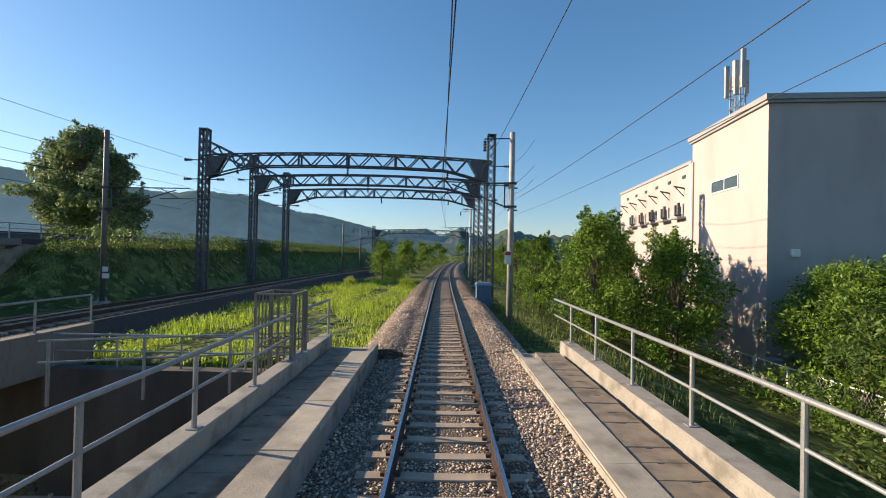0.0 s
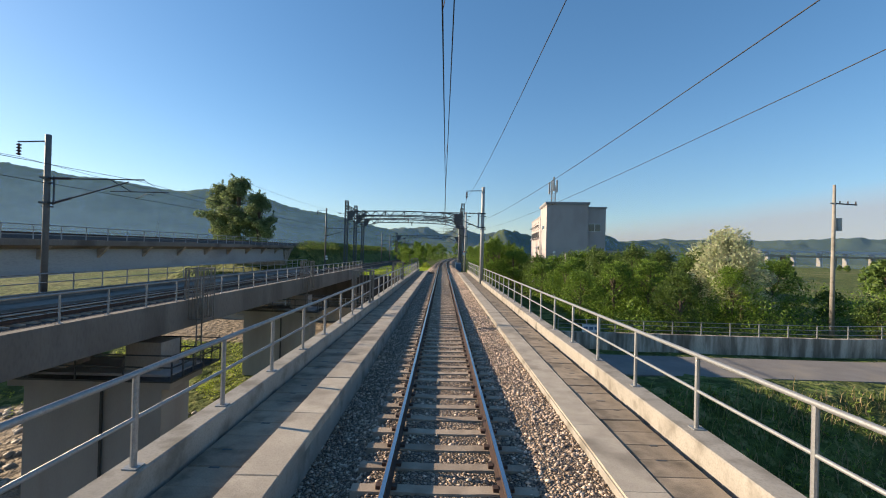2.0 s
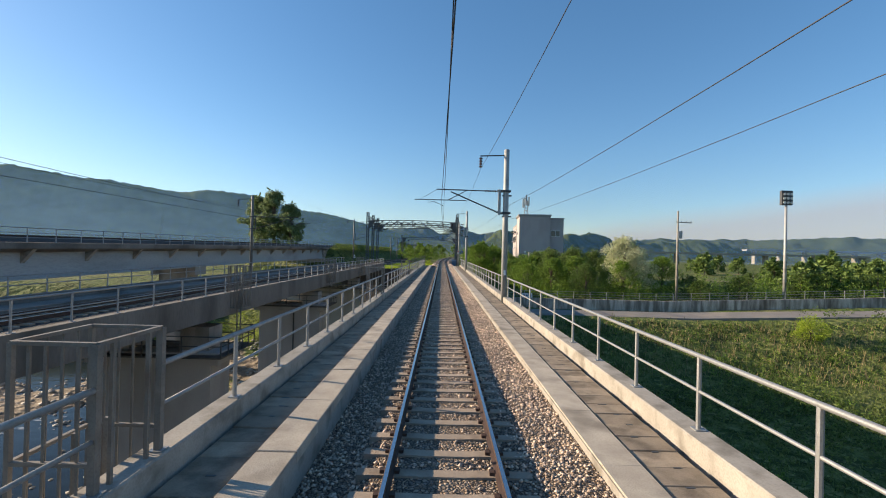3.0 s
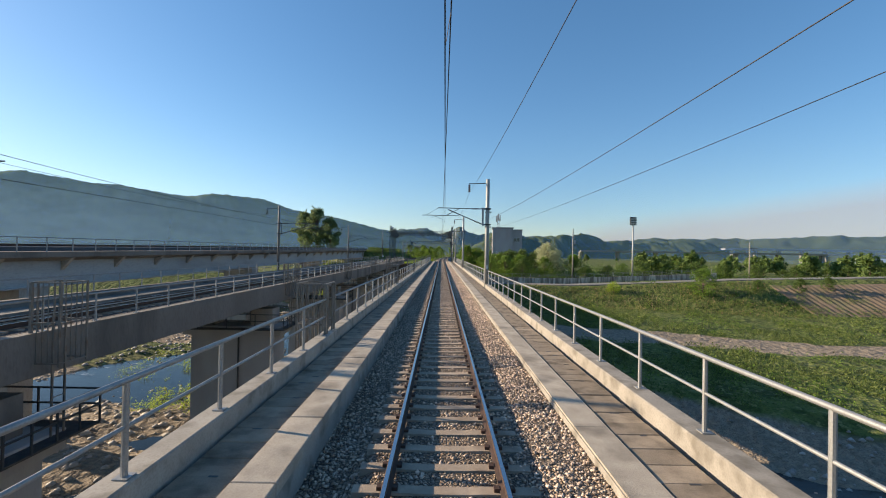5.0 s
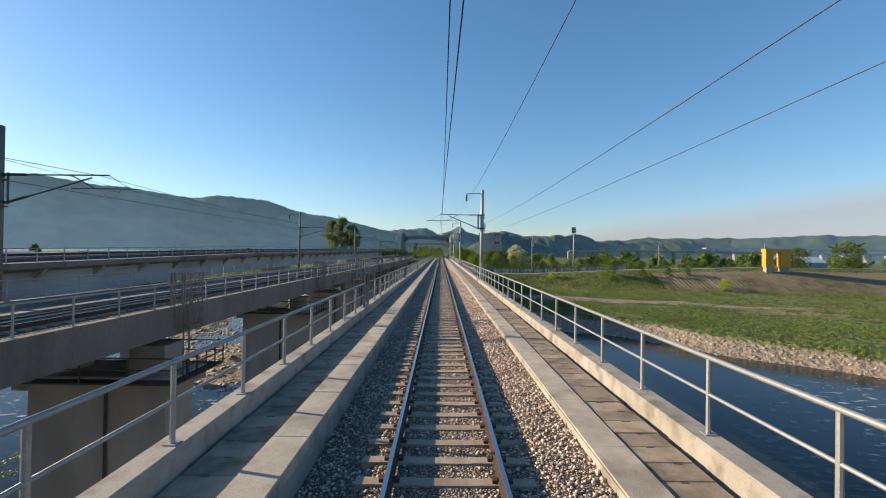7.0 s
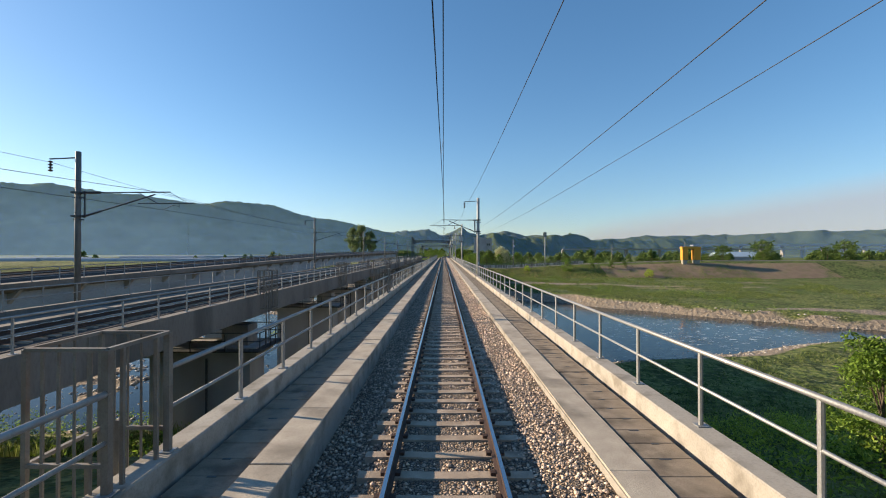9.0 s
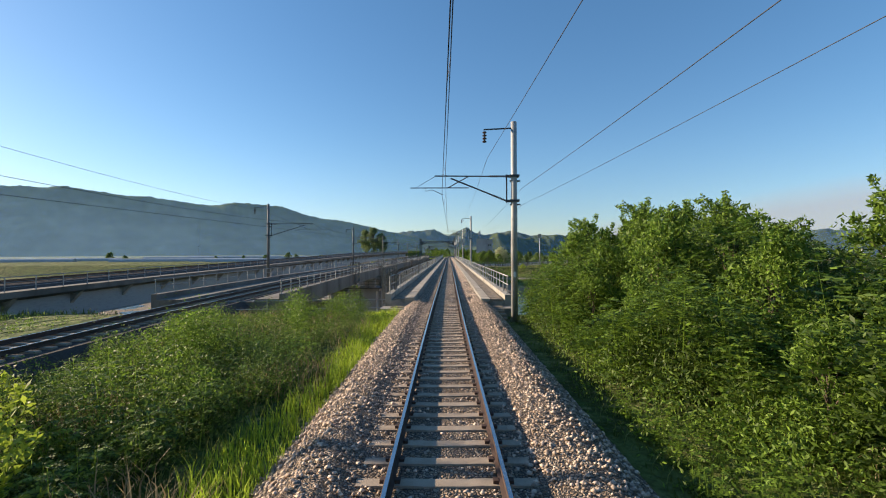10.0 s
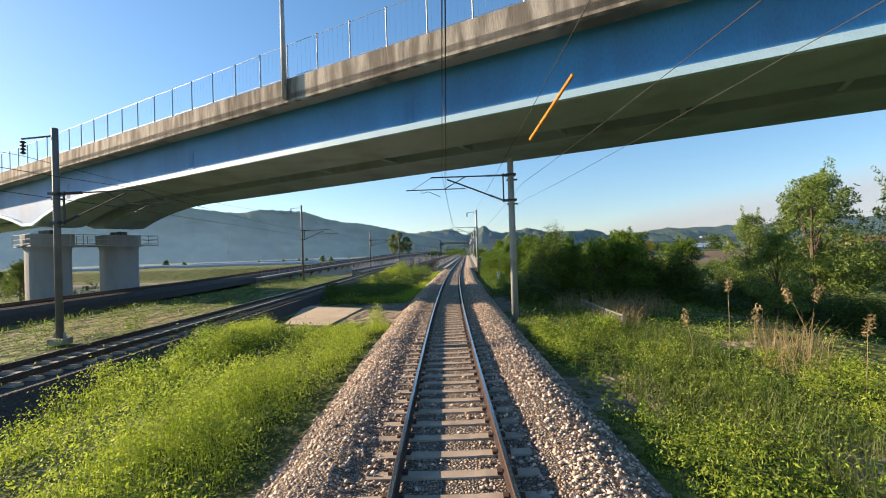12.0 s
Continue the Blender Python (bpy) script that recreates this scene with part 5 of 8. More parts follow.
over = thing("road_bridge", (0, -270, 9.7), "blue steel girder road bridge with a stained concrete parapet crossing over the tracks", "bridge", kind="structure")
OB_A, OB_B = -85.0, 120.0


def ob_bottom(s):
    """The girders deepen in a curve towards their pier."""
    return 9.7 - 2.6 * max(0.0, 1 - abs(s - 52.0) / 17.0) ** 2


def ob_strip(c0, c1, z0, z1, flat_top=True):
    mb = Mesher()
    st = span(OB_A, OB_B, 3.0)
    vs = []
    for s in st:
        lo = z0(s) if callable(z0) else z0
        hi = z1(s) if callable(z1) else z1
        vs += [ob_point(s, c0, lo), ob_point(s, c1, lo), ob_point(s, c1, hi), ob_point(s, c0, hi)]
    fs = [(i * 4 + j, i * 4 + (j + 1) % 4, (i + 1) * 4 + (j + 1) % 4, (i + 1) * 4 + j) for i in range(len(st) - 1) for j in range(4)]
    fs += [(3, 2, 1, 0), tuple((len(st) - 1) * 4 + j for j in range(4))]
    return mb.add(vs, fs)


E_N = -5.6
for c in (E_N, 1.3):
    part("girder_web", ob_strip(c, c + 0.12, lambda s: ob_bottom(s) + 0.1, 12.75), M_GIRBLUE if c < 0 else M_UNDER, over, "blue painted girder web" if c < 0 else "grey painted girder web")
    part("girder_web", ob_strip(c + 4.2, c + 4.32, lambda s: ob_bottom(s) + 0.1, 12.75), M_UNDER, over, "painted girder web")
    part("girder_soffit", ob_strip(c - 0.12, c + 4.5, lambda s: ob_bottom(s) - 0.02, lambda s: ob_bottom(s) + 0.1), M_UNDER, over, "dull grey girder underside")
part("lower_flange", ob_strip(E_N - 0.35, E_N - 0.002, lambda s: ob_bottom(s) + 0.0, lambda s: ob_bottom(s) + 0.36), M_FLANGE, over, "pale blue lower flange")
part("deck_slab", ob_strip(-7.1, 7.1, 12.75, 13.1), M_GIRDER, over)
for c in (-7.1, 6.8):
    part("parapet", ob_strip(c, c + 0.3, 12.6, 14.05), M_PARAPET, over, "water-stained concrete parapet")
for s in span(OB_A + 5, OB_B - 5, 6.5):
    part("cross_frame", Mesher().bar(ob_point(s, -1.2, 10.4), ob_point(s, 1.3, 10.4), 0.25, 0.9), M_UNDER, over)
for s in (-1.6, 19.5, 42.0, -24.0):
    plate = Mesher()
    for i in range(11):
        for j in (-0.16, 0.16):
            z = 9.98 + i * 0.14
            p, q = ob_point(s + j, E_N - 0.025, z), ob_point(s + j + 0.22, E_N - 0.025, z)
            plate.bar(p, q, 0.05, 0.06)
    plate.bar(ob_point(s - 0.25, E_N - 0.012, 10.7), ob_point(s + 0.45, E_N - 0.012, 10.7), 0.02, 1.6)
    part("splice_plate", plate, M_GIRBLUE, over, "bolted splice plate")
fence = thing("parapet_fence", ob_point(20, -6.95, 14.05), "tall wire-mesh fence on steel posts along the parapet", "fence")
for s in span(-40, 118, 2.6):
    part("post", Mesher().tube([ob_point(s, -6.95, 14.05), ob_point(s, -6.95, 16.3)], 0.035, 6), M_GALV, fence)
for z in (14.2, 16.25):
    part("fence_rail", Mesher().tube([ob_point(s, -6.95, z) for s in (-40, 118)], 0.014, 5), M_GALV, fence)
mesh_w = Mesher()
for i in range(420):
    s = -40 + i * 0.375
    mesh_w.bar(ob_point(s, -6.95, 14.1), ob_point(s, -6.95, 16.2), 0.004)
tagged(part("wire_mesh", mesh_w, M_GALV, fence, "thin vertical mesh wires"), kind="stuff")
lamp = thing("street_lamp", ob_point(6.6, -7.28, 12.7), "tall grey street lamp on the road bridge", "street lamp")
lb = Vector(ob_point(6.6, -7.28, 12.7))
part("pole", Mesher().tube([lb, lb + Vector((0, 0, 7.6))], [0.15, 0.09], 10), M_MAST, lamp, smooth=True)
part("arm", Mesher().tube([lb + Vector((0, 0, 7.6)), lb + Vector((0.7, 0.9, 8.0)), lb + Vector((1.3, 1.8, 8.1))], 0.05, 8), M_MAST, lamp)
part("lamp_head", Mesher().bar(lb + Vector((1.2, 1.7, 8.1)), lb + Vector((1.6, 2.3, 8.15)), 0.3, 0.12), M_MAST, lamp)
for c in (-3.7, 3.9):
    s = 53.2
    pier = Mesher()
    sq = lambda v, k: math.copysign(abs(v) ** 0.55, v) * k  # noqa: E731
    pts = [(sq(math.cos(a), 1.5), sq(math.sin(a), 2.1)) for a in [2 * math.pi * i / 24 for i in range(24)]]
    levels = [(-2.6, 1.0), (4.6, 1.0), (5.2, 1.06), (5.25, 1.15), (6.6, 1.15)]
    pier.v = [ob_point(s + a * k, c + b * k, z) for z, k in levels for a, b in pts]
    pier.f = [(i * 24 + j, i * 24 + (j + 1) % 24, (i + 1) * 24 + (j + 1) % 24, (i + 1) * 24 + j) for i in range(4) for j in range(24)] + [tuple(4 * 24 + j for j in range(24))]
    part("pier", pier, M_PIER, over, "pale concrete pier column with a wider cap")
    for ds in (-0.9, 0.9):
        part("bearing", Mesher().bar(ob_point(s + ds, c, 6.6), ob_point(s + ds, c, 7.12), 0.6, 0.8), M_DARKSTEEL, over)
wp = Mesher()
for z in (5.4, 5.95, 6.5):
    for s0, s1, c0, c1 in ((49.4, 49.4, -6.5, 7.0), (54.6, 54.6, -6.5, 7.0), (49.4, 54.6, -6.5, -6.5), (49.4, 54.6, 7.0, 7.0)):
        wp.bar(ob_point(s0, c0, z), ob_point(s1, c1, z), 0.05)
for c in span(-6.5, 7.0, 1.2):
    wp.bar(ob_point(49.4, c, 5.2), ob_point(49.4, c, 6.5), 0.05).bar(ob_point(54.6, c, 5.2), ob_point(54.6, c, 6.5), 0.05)
part("inspection_railing", wp, M_GALV, over, "galvanised inspection walkway railing round the pier caps")
wpf = Mesher()
for c0, c1 in ((-6.5, 7.0),):
    wpf.bar(ob_point(49.9, c0, 5.15), ob_point(49.9, c1, 5.15), 1.0, 0.08).bar(ob_point(54.1, c0, 5.15), ob_point(54.1, c1, 5.15), 1.0, 0.08)
part("inspection_walkway", wpf, M_GALV, over)


# ---- lattice portals over the lines ----
def lattice_column(mb_main, mb_web, x, y, z0, z1, w=0.55):
    for a in (-w / 2, w / 2):
        for b in (-w / 2, w / 2):
            mb_main.bar((x + a, y + b, z0), (x + a, y + b, z1), 0.12)
    n = int((z1 - z0) / 0.62)
    for i in range(n):
        za, zb = z0 + (z1 - z0) * i / n, z0 + (z1 - z0) * (i + 1) / n
        for b in (-w / 2, w / 2):
            for s in (-1, 1):
                mb_web.bar((x - s * w / 2, y + b, za), (x + s * w / 2, y + b, zb), 0.05)
                mb_web.bar((x + b, y - s * w / 2, za), (x + b, y + s * w / 2, zb), 0.05)
    mb_main.box(x - w / 2 - 0.07, x + w / 2 + 0.07, y - w / 2 - 0.07, y + w / 2 + 0.07, z1 - 0.05, z1 + 0.05)


def portal(y, x0, x1, base, top, beam):
    """Two lattice columns under a slightly bowed truss whose ends deepen towards the columns."""
    p = thing("line_portal", (0.5 * (x0 + x1), y, base), "dark steel lattice portal carrying the overhead lines", "gantry", "overhead line portals")
    for x in (x0, x1):
        a, b = Mesher(), Mesher()
        lattice_column(a, b, x, y, base, top)
        col = part("column", a, M_LATTICE, p)
        tagged(part("lacing", b, M_LATTICE, col), kind="stuff")
        part("column_foot", Mesher().box(x - 0.6, x + 0.6, y - 0.6, y + 0.6, base - 0.4, base + 0.15, 0.04), M_CONC, p)

    def high(x):
        u = 2 * (x - x0) / (x1 - x0) - 1
        return beam + 0.98 - 0.36 * u * u

    def low(x):
        d = min(x - x0, x1 - x)
        return high(x) - 0.98 - 0.75 * max(0.0, 1 - d / 3.4)
    lace = Mesher()
    n = 2 * int((x1 - x0) / 1.75)
    xs = [x0 + (x1 - x0) * i / n for i in range(n + 1)]
    for b in (-0.35, 0.35):
        for level in (high, low):
            chord = part("chord", Mesher().tube([(x, y + b, level(x)) for x in xs], 0.07, 6), M_LATTICE, p)
    for i, (xa, xb) in enumerate(zip(xs, xs[1:])):
        for b in (-0.35, 0.35):
            lace.bar((xa, y + b, low(xa) if i % 2 else high(xa)), (xb, y + b, high(xb) if i % 2 else low(xb)), 0.085)
            if i % 4 == 0 and i:
                lace.bar((xa, y + b, low(xa)), (xa, y + b, high(xa)), 0.13)
        lace.bar((xa, y - 0.35, high(xa)), (xb, y + 0.35, high(xb)), 0.05)
    tagged(part("lacing", lace, M_LATTICE, chord), kind="stuff")
    for x, s in ((x0, 1), (x1, -1)):
        for b in (-0.3, 0.3):
            g = [x + s * 0.25, x + s * 0.9, x + s * 1.7, x + s * 0.25]
            zs = [low(x + s * 0.25) + 0.05, low(x + s * 0.9) + 0.05, high(x + s * 1.7) - 0.1, high(x + s * 0.25) - 0.1]
            vs = [(px, y + b + t, pz) for t in (-0.012, 0.012) for px, pz in zip(g, zs)]
            part("gusset_plate", Mesher().add(vs, [(0, 1, 2, 3), (7, 6, 5, 4), (0, 4, 5, 1), (1, 5, 6, 2), (2, 6, 7, 3), (3, 7, 4, 0)]), M_LATTICE, p)
    for x in (x0, x1):
        for z in (beam + 0.3, beam - 1.2):
            part("outrigger", Mesher().bar((x - 1.5, y, z), (x + 1.5, y, z), 0.07), M_DARKSTEEL, p)
            for s in (-1, 1):
                part("insulator", insulator(Mesher(), (x + s * 1.0, y, z), (x + s * 1.6, y, z), 4, 0.12), M_INSUL, p, "dark insulator string")
    for x in (x0 + 2.6, 0.5 * (x0 + x1), x1 - 3.4):
        part("insulator", insulator(Mesher(), (x, y, beam - 0.05), (x, y, beam - 0.75), 4, 0.11), M_INSUL, p, "dark insulator string")
    return p


for y, x0, x1 in ((34.0, -18.8, 3.6), (43.2, -18.9, 3.75), (52.5, -19.0, 3.95)):
    portal(y, x0, x1, -1.0, 12.2, 9.5)
for z in (9.9, 8.45, 7.7):
    for x0 in (-20.2, 5.0):
        wire("portal_wire", [(x0, -10 if x0 < 0 else 24.5, z - 0.5), (x0, 34, z), (x0, 43.2, z), (x0, 52.5, z), (x0 + 3, 130, z)], 0.3, 0.012, "wire strung along the lattice portals")
# straining beam: the wide truss seen along the far columns
side = Mesher()
for z in (11.4, 10.7):
    side.bar((-18.8, 34, z), (-19.0, 52.5, z), 0.15)
for i in range(18):
    a, b = 34 + i * 1.03, 34 + (i + 1) * 1.03
    side.bar((-18.85, a, 10.7 if i % 2 else 11.4), (-18.85, b, 11.4 if i % 2 else 10.7), 0.1)
solid("portal_truss", side, M_LATTICE, "dark steel lattice truss joining the portal columns", "truss")
for y in (80, 92, 105, 120, 140):
    portal(y, left_x(y) - 5, track_x(y) + 3.9, -1.0, 9.2, 7.6) if y in (105,) else None
    copy_thing(left_mast, pose(left_x(y) - 4.7, y, -0.9))

# ---- rendered building beyond the trees ----
house = thing("concrete_building", (22.5, 28, -3.4), "tall cream-rendered flat-roofed building with few windows", "building")
part("tower", Mesher().box(17.6, 24.4, 23.5, 32.2, -3.6, 11.3), M_WALL, house, "plain cream-rendered wall block")
part("stair_block", Mesher().box(24.4, 27.6, 24.9, 32.2, -3.6, 10.9), M_WALL, house)
part("coping", Mesher().box(17.45, 24.55, 23.35, 32.35, 11.3, 11.45).box(17.35, 24.65, 23.25, 32.45, 11.45, 11.75), M_COPING, house, "stepped grey roof coping")
part("coping", Mesher().box(24.66, 27.75, 24.75, 32.35, 10.9, 11.15), M_COPING, house)
part("wing", Mesher().box(17.75, 24.4, 32.2, 50.0, -3.6, 9.95), M_WALL, house)
part("coping", Mesher().box(17.65, 24.5, 32.46, 50.1, 9.95, 10.2), M_COPING, house)
part("pilaster", Mesher().box(17.5, 17.75, 31.9, 32.6, -3.6, 9.9), M_WALL, house)
for x, y0, y1, z0, z1 in ((17.6, 26.2, 29.4, 7.2, 8.05),):
    wdw = part("window", Mesher().box(x - 0.012, x + 0.02, y0 + 0.08, y1 - 0.08, z0 + 0.08, z1 - 0.08), M_GLASS, house, "narrow strip window")
    part("window_frame", Mesher().box(x - 0.05, x + 0.0, y0, y1, z0, z0 + 0.08).box(x - 0.05, x, y0, y1, z1 - 0.08, z1).box(x - 0.05, x, y0, y0 + 0.08, z0 + 0.08, z1 - 0.08).box(x - 0.05, x, y1 - 0.08, y1, z0 + 0.08, z1 - 0.08).box(x - 0.04, x, y0 + 1.55, y0 + 1.62, z0 + 0.08, z1 - 0.08), M_WHITE, wdw)
wdw = part("window", Mesher().box(24.9, 26.7, 24.86, 24.91, 7.0, 8.2), M_GLASS, house, "dark stair window")
part("window_frame", Mesher().box(24.8, 26.8, 24.83, 24.9, 6.92, 7.0).box(24.8, 26.8, 24.83, 24.9, 8.2, 8.28).box(25.75, 25.85, 24.83, 24.9, 7.0, 8.2), M_WHITE, wdw)
for i in range(6):
    y = 33.6 + i * 2.7
    vent = part("vent", Mesher().box(17.7, 17.76, y, y + 0.55, 9.05, 9.3), M_DARKSTEEL, house, "small dark wall vent")
    part("bracket", Mesher().bar((17.75, y + 0.3, 8.3), (17.0, y + 0.3, 8.45), 0.14, 0.1).bar((17.75, y + 0.3, 7.7), (17.1, y + 0.3, 8.4), 0.06), M_DARKSTEEL, house)
    if i < 5:
        part("vent_pipe", Mesher().tube([(17.6, y + 0.4, 6.2), (17.4, y + 0.4, 6.3), (17.4, y + 0.4, 7.2)], 0.13, 8).tube([(17.6, y + 0.9, 6.2), (17.4, y + 0.9, 6.3), (17.4, y + 0.9, 7.05)], 0.13, 8), M_DARKSTEEL, house)
        part("shelf", Mesher().box(17.1, 17.75, y - 0.1, y + 1.5, 5.95, 6.1), M_COPING, house)
part("awning", Mesher().add([(17.75, 32.2, 4.6), (17.75, 37.5, 4.6), (16.9, 37.5, 4.1), (16.9, 32.2, 4.1), (17.75, 32.2, 4.5), (17.75, 37.5, 4.5), (16.9, 37.5, 4.0), (16.9, 32.2, 4.0)], [(0, 1, 2, 3), (7, 6, 5, 4), (3, 2, 6, 7), (0, 3, 7, 4), (1, 0, 4, 5), (2, 1, 5, 6)]), M_COPING, house)
part("down_pipe", Mesher().tube([(17.5, 32.1, -3), (17.5, 32.1, 9.8)], 0.06, 8), M_WHITE, house)
HOUSE_TURN = Matrix.Translation((17.25, 23.2, 0)) @ Matrix.Rotation(radians(-6), 4, 'Z') @ Matrix.Translation((-17.6, -23.5, 0))
house.matrix_basis = HOUSE_TURN @ house.matrix_basis
ant = thing("antenna_mast", (21.7, 30.3, 11.7), "small galvanised antenna frame with white panel antennas on the roof", "antenna")
for a in range(4):
    x, y = 21.4 + 0.45 * math.cos(a * 1.57 + 0.7), 30.3 + 0.45 * math.sin(a * 1.57 + 0.7)
    part("leg", Mesher().bar((x, y, 11.7), (x, y, 15.6), 0.07), M_GALV, ant)
    q = (21.4 + 0.45 * math.cos(a * 1.57 + 2.27), 30.3 + 0.45 * math.sin(a * 1.57 + 2.27))
    part("brace", Mesher().bar((x, y, 12.4), (*q, 13.2), 0.035).bar((x, y, 13.2), (*q, 14.0), 0.035), M_GALV, ant)
for z in (12.3, 13.2, 14.0, 14.9):
    part("hoop", Mesher().tube([(21.4 + 0.55 * math.cos(k * math.pi / 6), 30.3 + 0.55 * math.sin(k * math.pi / 6), z) for k in range(13)], 0.035, 5), M_GALV, ant)
for dx, dy, z, h in ((-0.75, 0, 13.9, 2.2), (-0.15, -0.75, 14.4, 2.6), (0.65, 0.1, 14.3, 2.3), (-0.45, -0.5, 14.0, 2.3), (0.2, 0.6, 14.6, 2.2)):
    panel = part("panel_antenna", Mesher().box(21.4 + dx - 0.14, 21.4 + dx + 0.14, 30.3 + dy - 0.08, 30.3 + dy + 0.08, z, z + h, 0.03), M_MAST, ant)
    part("clamp", Mesher().bar((21.4 + dx, 30.3 + dy, z + 0.5), (21.4 + dx * 0.5, 30.3 + dy * 0.5, z + 0.5), 0.08), M_DARKSTEEL, panel)

ant.matrix_basis = Matrix.Translation((-1.5, -0.7, 0)) @ ant.matrix_basis

# ---- trackside things ----
relay = thing("relay_cabinet", (2.9, 30.5, -0.6), "dark blue trackside relay cabinet with a sloped lid", "cabinet")
part("body", Mesher().box(2.35, 3.35, 30.0, 31.0, -0.75, 0.75, 0.03), M_BOX, relay)
part("lid", Mesher().add([(2.25, 29.9, 0.75), (3.45, 29.9, 0.75), (3.45, 31.1, 0.75), (2.25, 31.1, 0.75), (2.4, 30.1, 0.93), (3.3, 30.1, 0.93), (3.3, 30.9, 0.93), (2.4, 30.9, 0.93)], [(0, 1, 5, 4), (1, 2, 6, 5), (2, 3, 7, 6), (3, 0, 4, 7), (4, 5, 6, 7), (3, 2, 1, 0)]), M_BOX, relay)
part("door", Mesher().box(2.45, 3.25, 29.97, 30.0, -0.55, 0.65), M_BOX, relay)
sign = thing("mast_sign", (3.6, 24.3, 2.8), "small white mast plate with a red bar", "sign")
part("plate", Mesher().box(3.4, 3.75, 24.24, 24.26, 2.35, 3.1), M_WHITE, sign)
part("red_bar", Mesher().box(3.42, 3.73, 24.232, 24.24, 2.85, 3.05), M_RED, sign)
for x, y in MASTS[1:] + [(track_x(-226.9) + 3.6, -226.9)]:
    st = Mesher().box(x - 0.07, x + 0.07, y - 0.185, y - 0.172, 1.55, 1.85)
    solid("mast_number_plate", st, M_WHITE, "small pale plate strapped to a mast", "sign", "mast plates")
plate = thing("trackside_plate", (5.5, -248.6, -1.0), "leaning pale marker plate on a post", "sign")
part("post", Mesher().bar((5.6, -248.5, -1.5), (5.5, -248.6, 0.4), 0.06), M_GALV, plate)
part("panel", Mesher().bar((5.56, -248.6, -0.45), (5.48, -248.6, 0.4), 0.36, 0.03), M_WHITE, plate)
box2 = thing("cable_box", (-17.3, 25.8, -0.9), "pale grey cable box beside the second line", "cable box")
part("body", Mesher().box(-17.6, -17.0, 25.5, 26.1, -1.0, -0.25, 0.03), M_WHITE, box2)
part("lid", Mesher().box(-17.65, -16.95, 25.45, 26.15, -0.25, -0.18, 0.02), M_WHITE, box2)
sleeve = Mesher().tube([(5.61, -285.4, 8.6), (4.43, -283.4, 7.0)], 0.058, 8)
solid("wire_sleeve", sleeve, M_ORANGE, "orange warning sleeve on the feeder wire", "wire sleeve")
for i in range(5):
    for s in (-1, 1):
        y = BRIDGE_A - 0.5 - i * 0.75
        z = -0.35 - 0.12 * i
        solid("step_slab", Mesher().box(track_x(y) + s * 2.95 - 0.4, track_x(y) + s * 2.95 + 0.4, y - 0.26, y + 0.26, z - 0.5, z, 0.02), M_COVER, "worn concrete step beside the bridge end", "step", "bridge end steps")
yr = thing("end_railing", (-8.0, BRIDGE_A - 0.4, -1), "low galvanised railing across the river bank", "railing")
for z in (0.0, -0.5):
    part("rail_bar", Mesher().tube([(-13.4, BRIDGE_A - 0.4, z - 0.05), (-3.7, BRIDGE_A - 0.4, z + 0.05)], 0.03, 6), M_GALV, yr)
for x in span(-13.2, -3.9, 2.2):
    part("post", Mesher().bar((x, BRIDGE_A - 0.4, -1.6), (x, BRIDGE_A - 0.4, 0.02), 0.06), M_GALV, yr)
yr2 = thing("end_railing", (-8.0, 11.2, -1), "low galvanised railing across the river bank", "railing")
for z in (0.45, -0.1):
    part("rail_bar", Mesher().tube([(-10.2, 11.0, z), (-3.7, 13.0, z)], 0.03, 6), M_GALV, yr2)
for i in range(4):
    x, y = -10.0 + i * 2.0, 11.06 + i * 0.62
    part("post", Mesher().bar((x, y, -1.2), (x, y, 0.47), 0.06), M_GALV, yr2)

pad = Mesher().add([(-10.1, -268.4, -0.73), (-5.3, -270.6, -0.73), (-5.4, -277.8, -0.73), (-8.1, -276.9, -0.73), (-10.1, -268.4, -1.4), (-5.3, -270.6, -1.4), (-5.4, -277.8, -1.4), (-8.1, -276.9, -1.4)], [(0, 3, 2, 1), (0, 1, 5, 4), (1, 2, 6, 5), (2, 3, 7, 6), (3, 0, 4, 7)])
solid("concrete_pad", pad, M_PAD, "sandy concrete pad on the grass between the lines", "pavement", kind="structure")

# ---- right bank: road, wall, fence, poles ----
road = Mesher().sweep([(-2.6, -0.6), (2.6, -0.6), (2.6, 0.0), (0.0, 0.05), (-2.6, 0.0)], [(x, levee(x)[0] + 4.2, levee(x)[1] + 0.12) for x in [5, 12, 20, 30, 36, 43, 50, 57, 65, 75, 90, 105, 130, 160, 200]])
solid("road", road, M_ROAD, "narrow pale asphalt road along the river bank", "road", kind="structure")
rwall = Mesher().sweep([(-0.2, -1.6), (0.2, -1.6), (0.2, 1.35), (-0.2, 1.35)], [(x, levee(x)[0] + 8.9, levee(x)[1]) for x in (8, 20, 30, 40, 50, 65)])
solid("retaining_wall", rwall, M_PARAPET, "low stained concrete retaining wall beside the road", "wall", kind="structure")
gf = thing("bank_fence", (40, -18.2, -2.45), "thin grey-green fence on the retaining wall", "fence")
WALL_LINE = [(x, levee(x)[0] + 8.9, levee(x)[1] + 1.35) for x in span(9, 64, 2.2)]
for dz in (0.95, 0.62, 0.28):
    part("rail_bar", Mesher().tube([(x, y, z + dz) for x, y, z in WALL_LINE], 0.022, 5), M_GALV, gf)
fp_me = Mesher().bar((0, 0, 0), (0, 0, 1.0), 0.06).mesh("post", M_GALV)
for x, y, z in WALL_LINE:
    piece("post", fp_me, gf, (x, y, z - 0.02))
ban = thing("banner", (11.5, -16.4, -3.05), "pale banner with illegible writing tied to the fence", "banner")
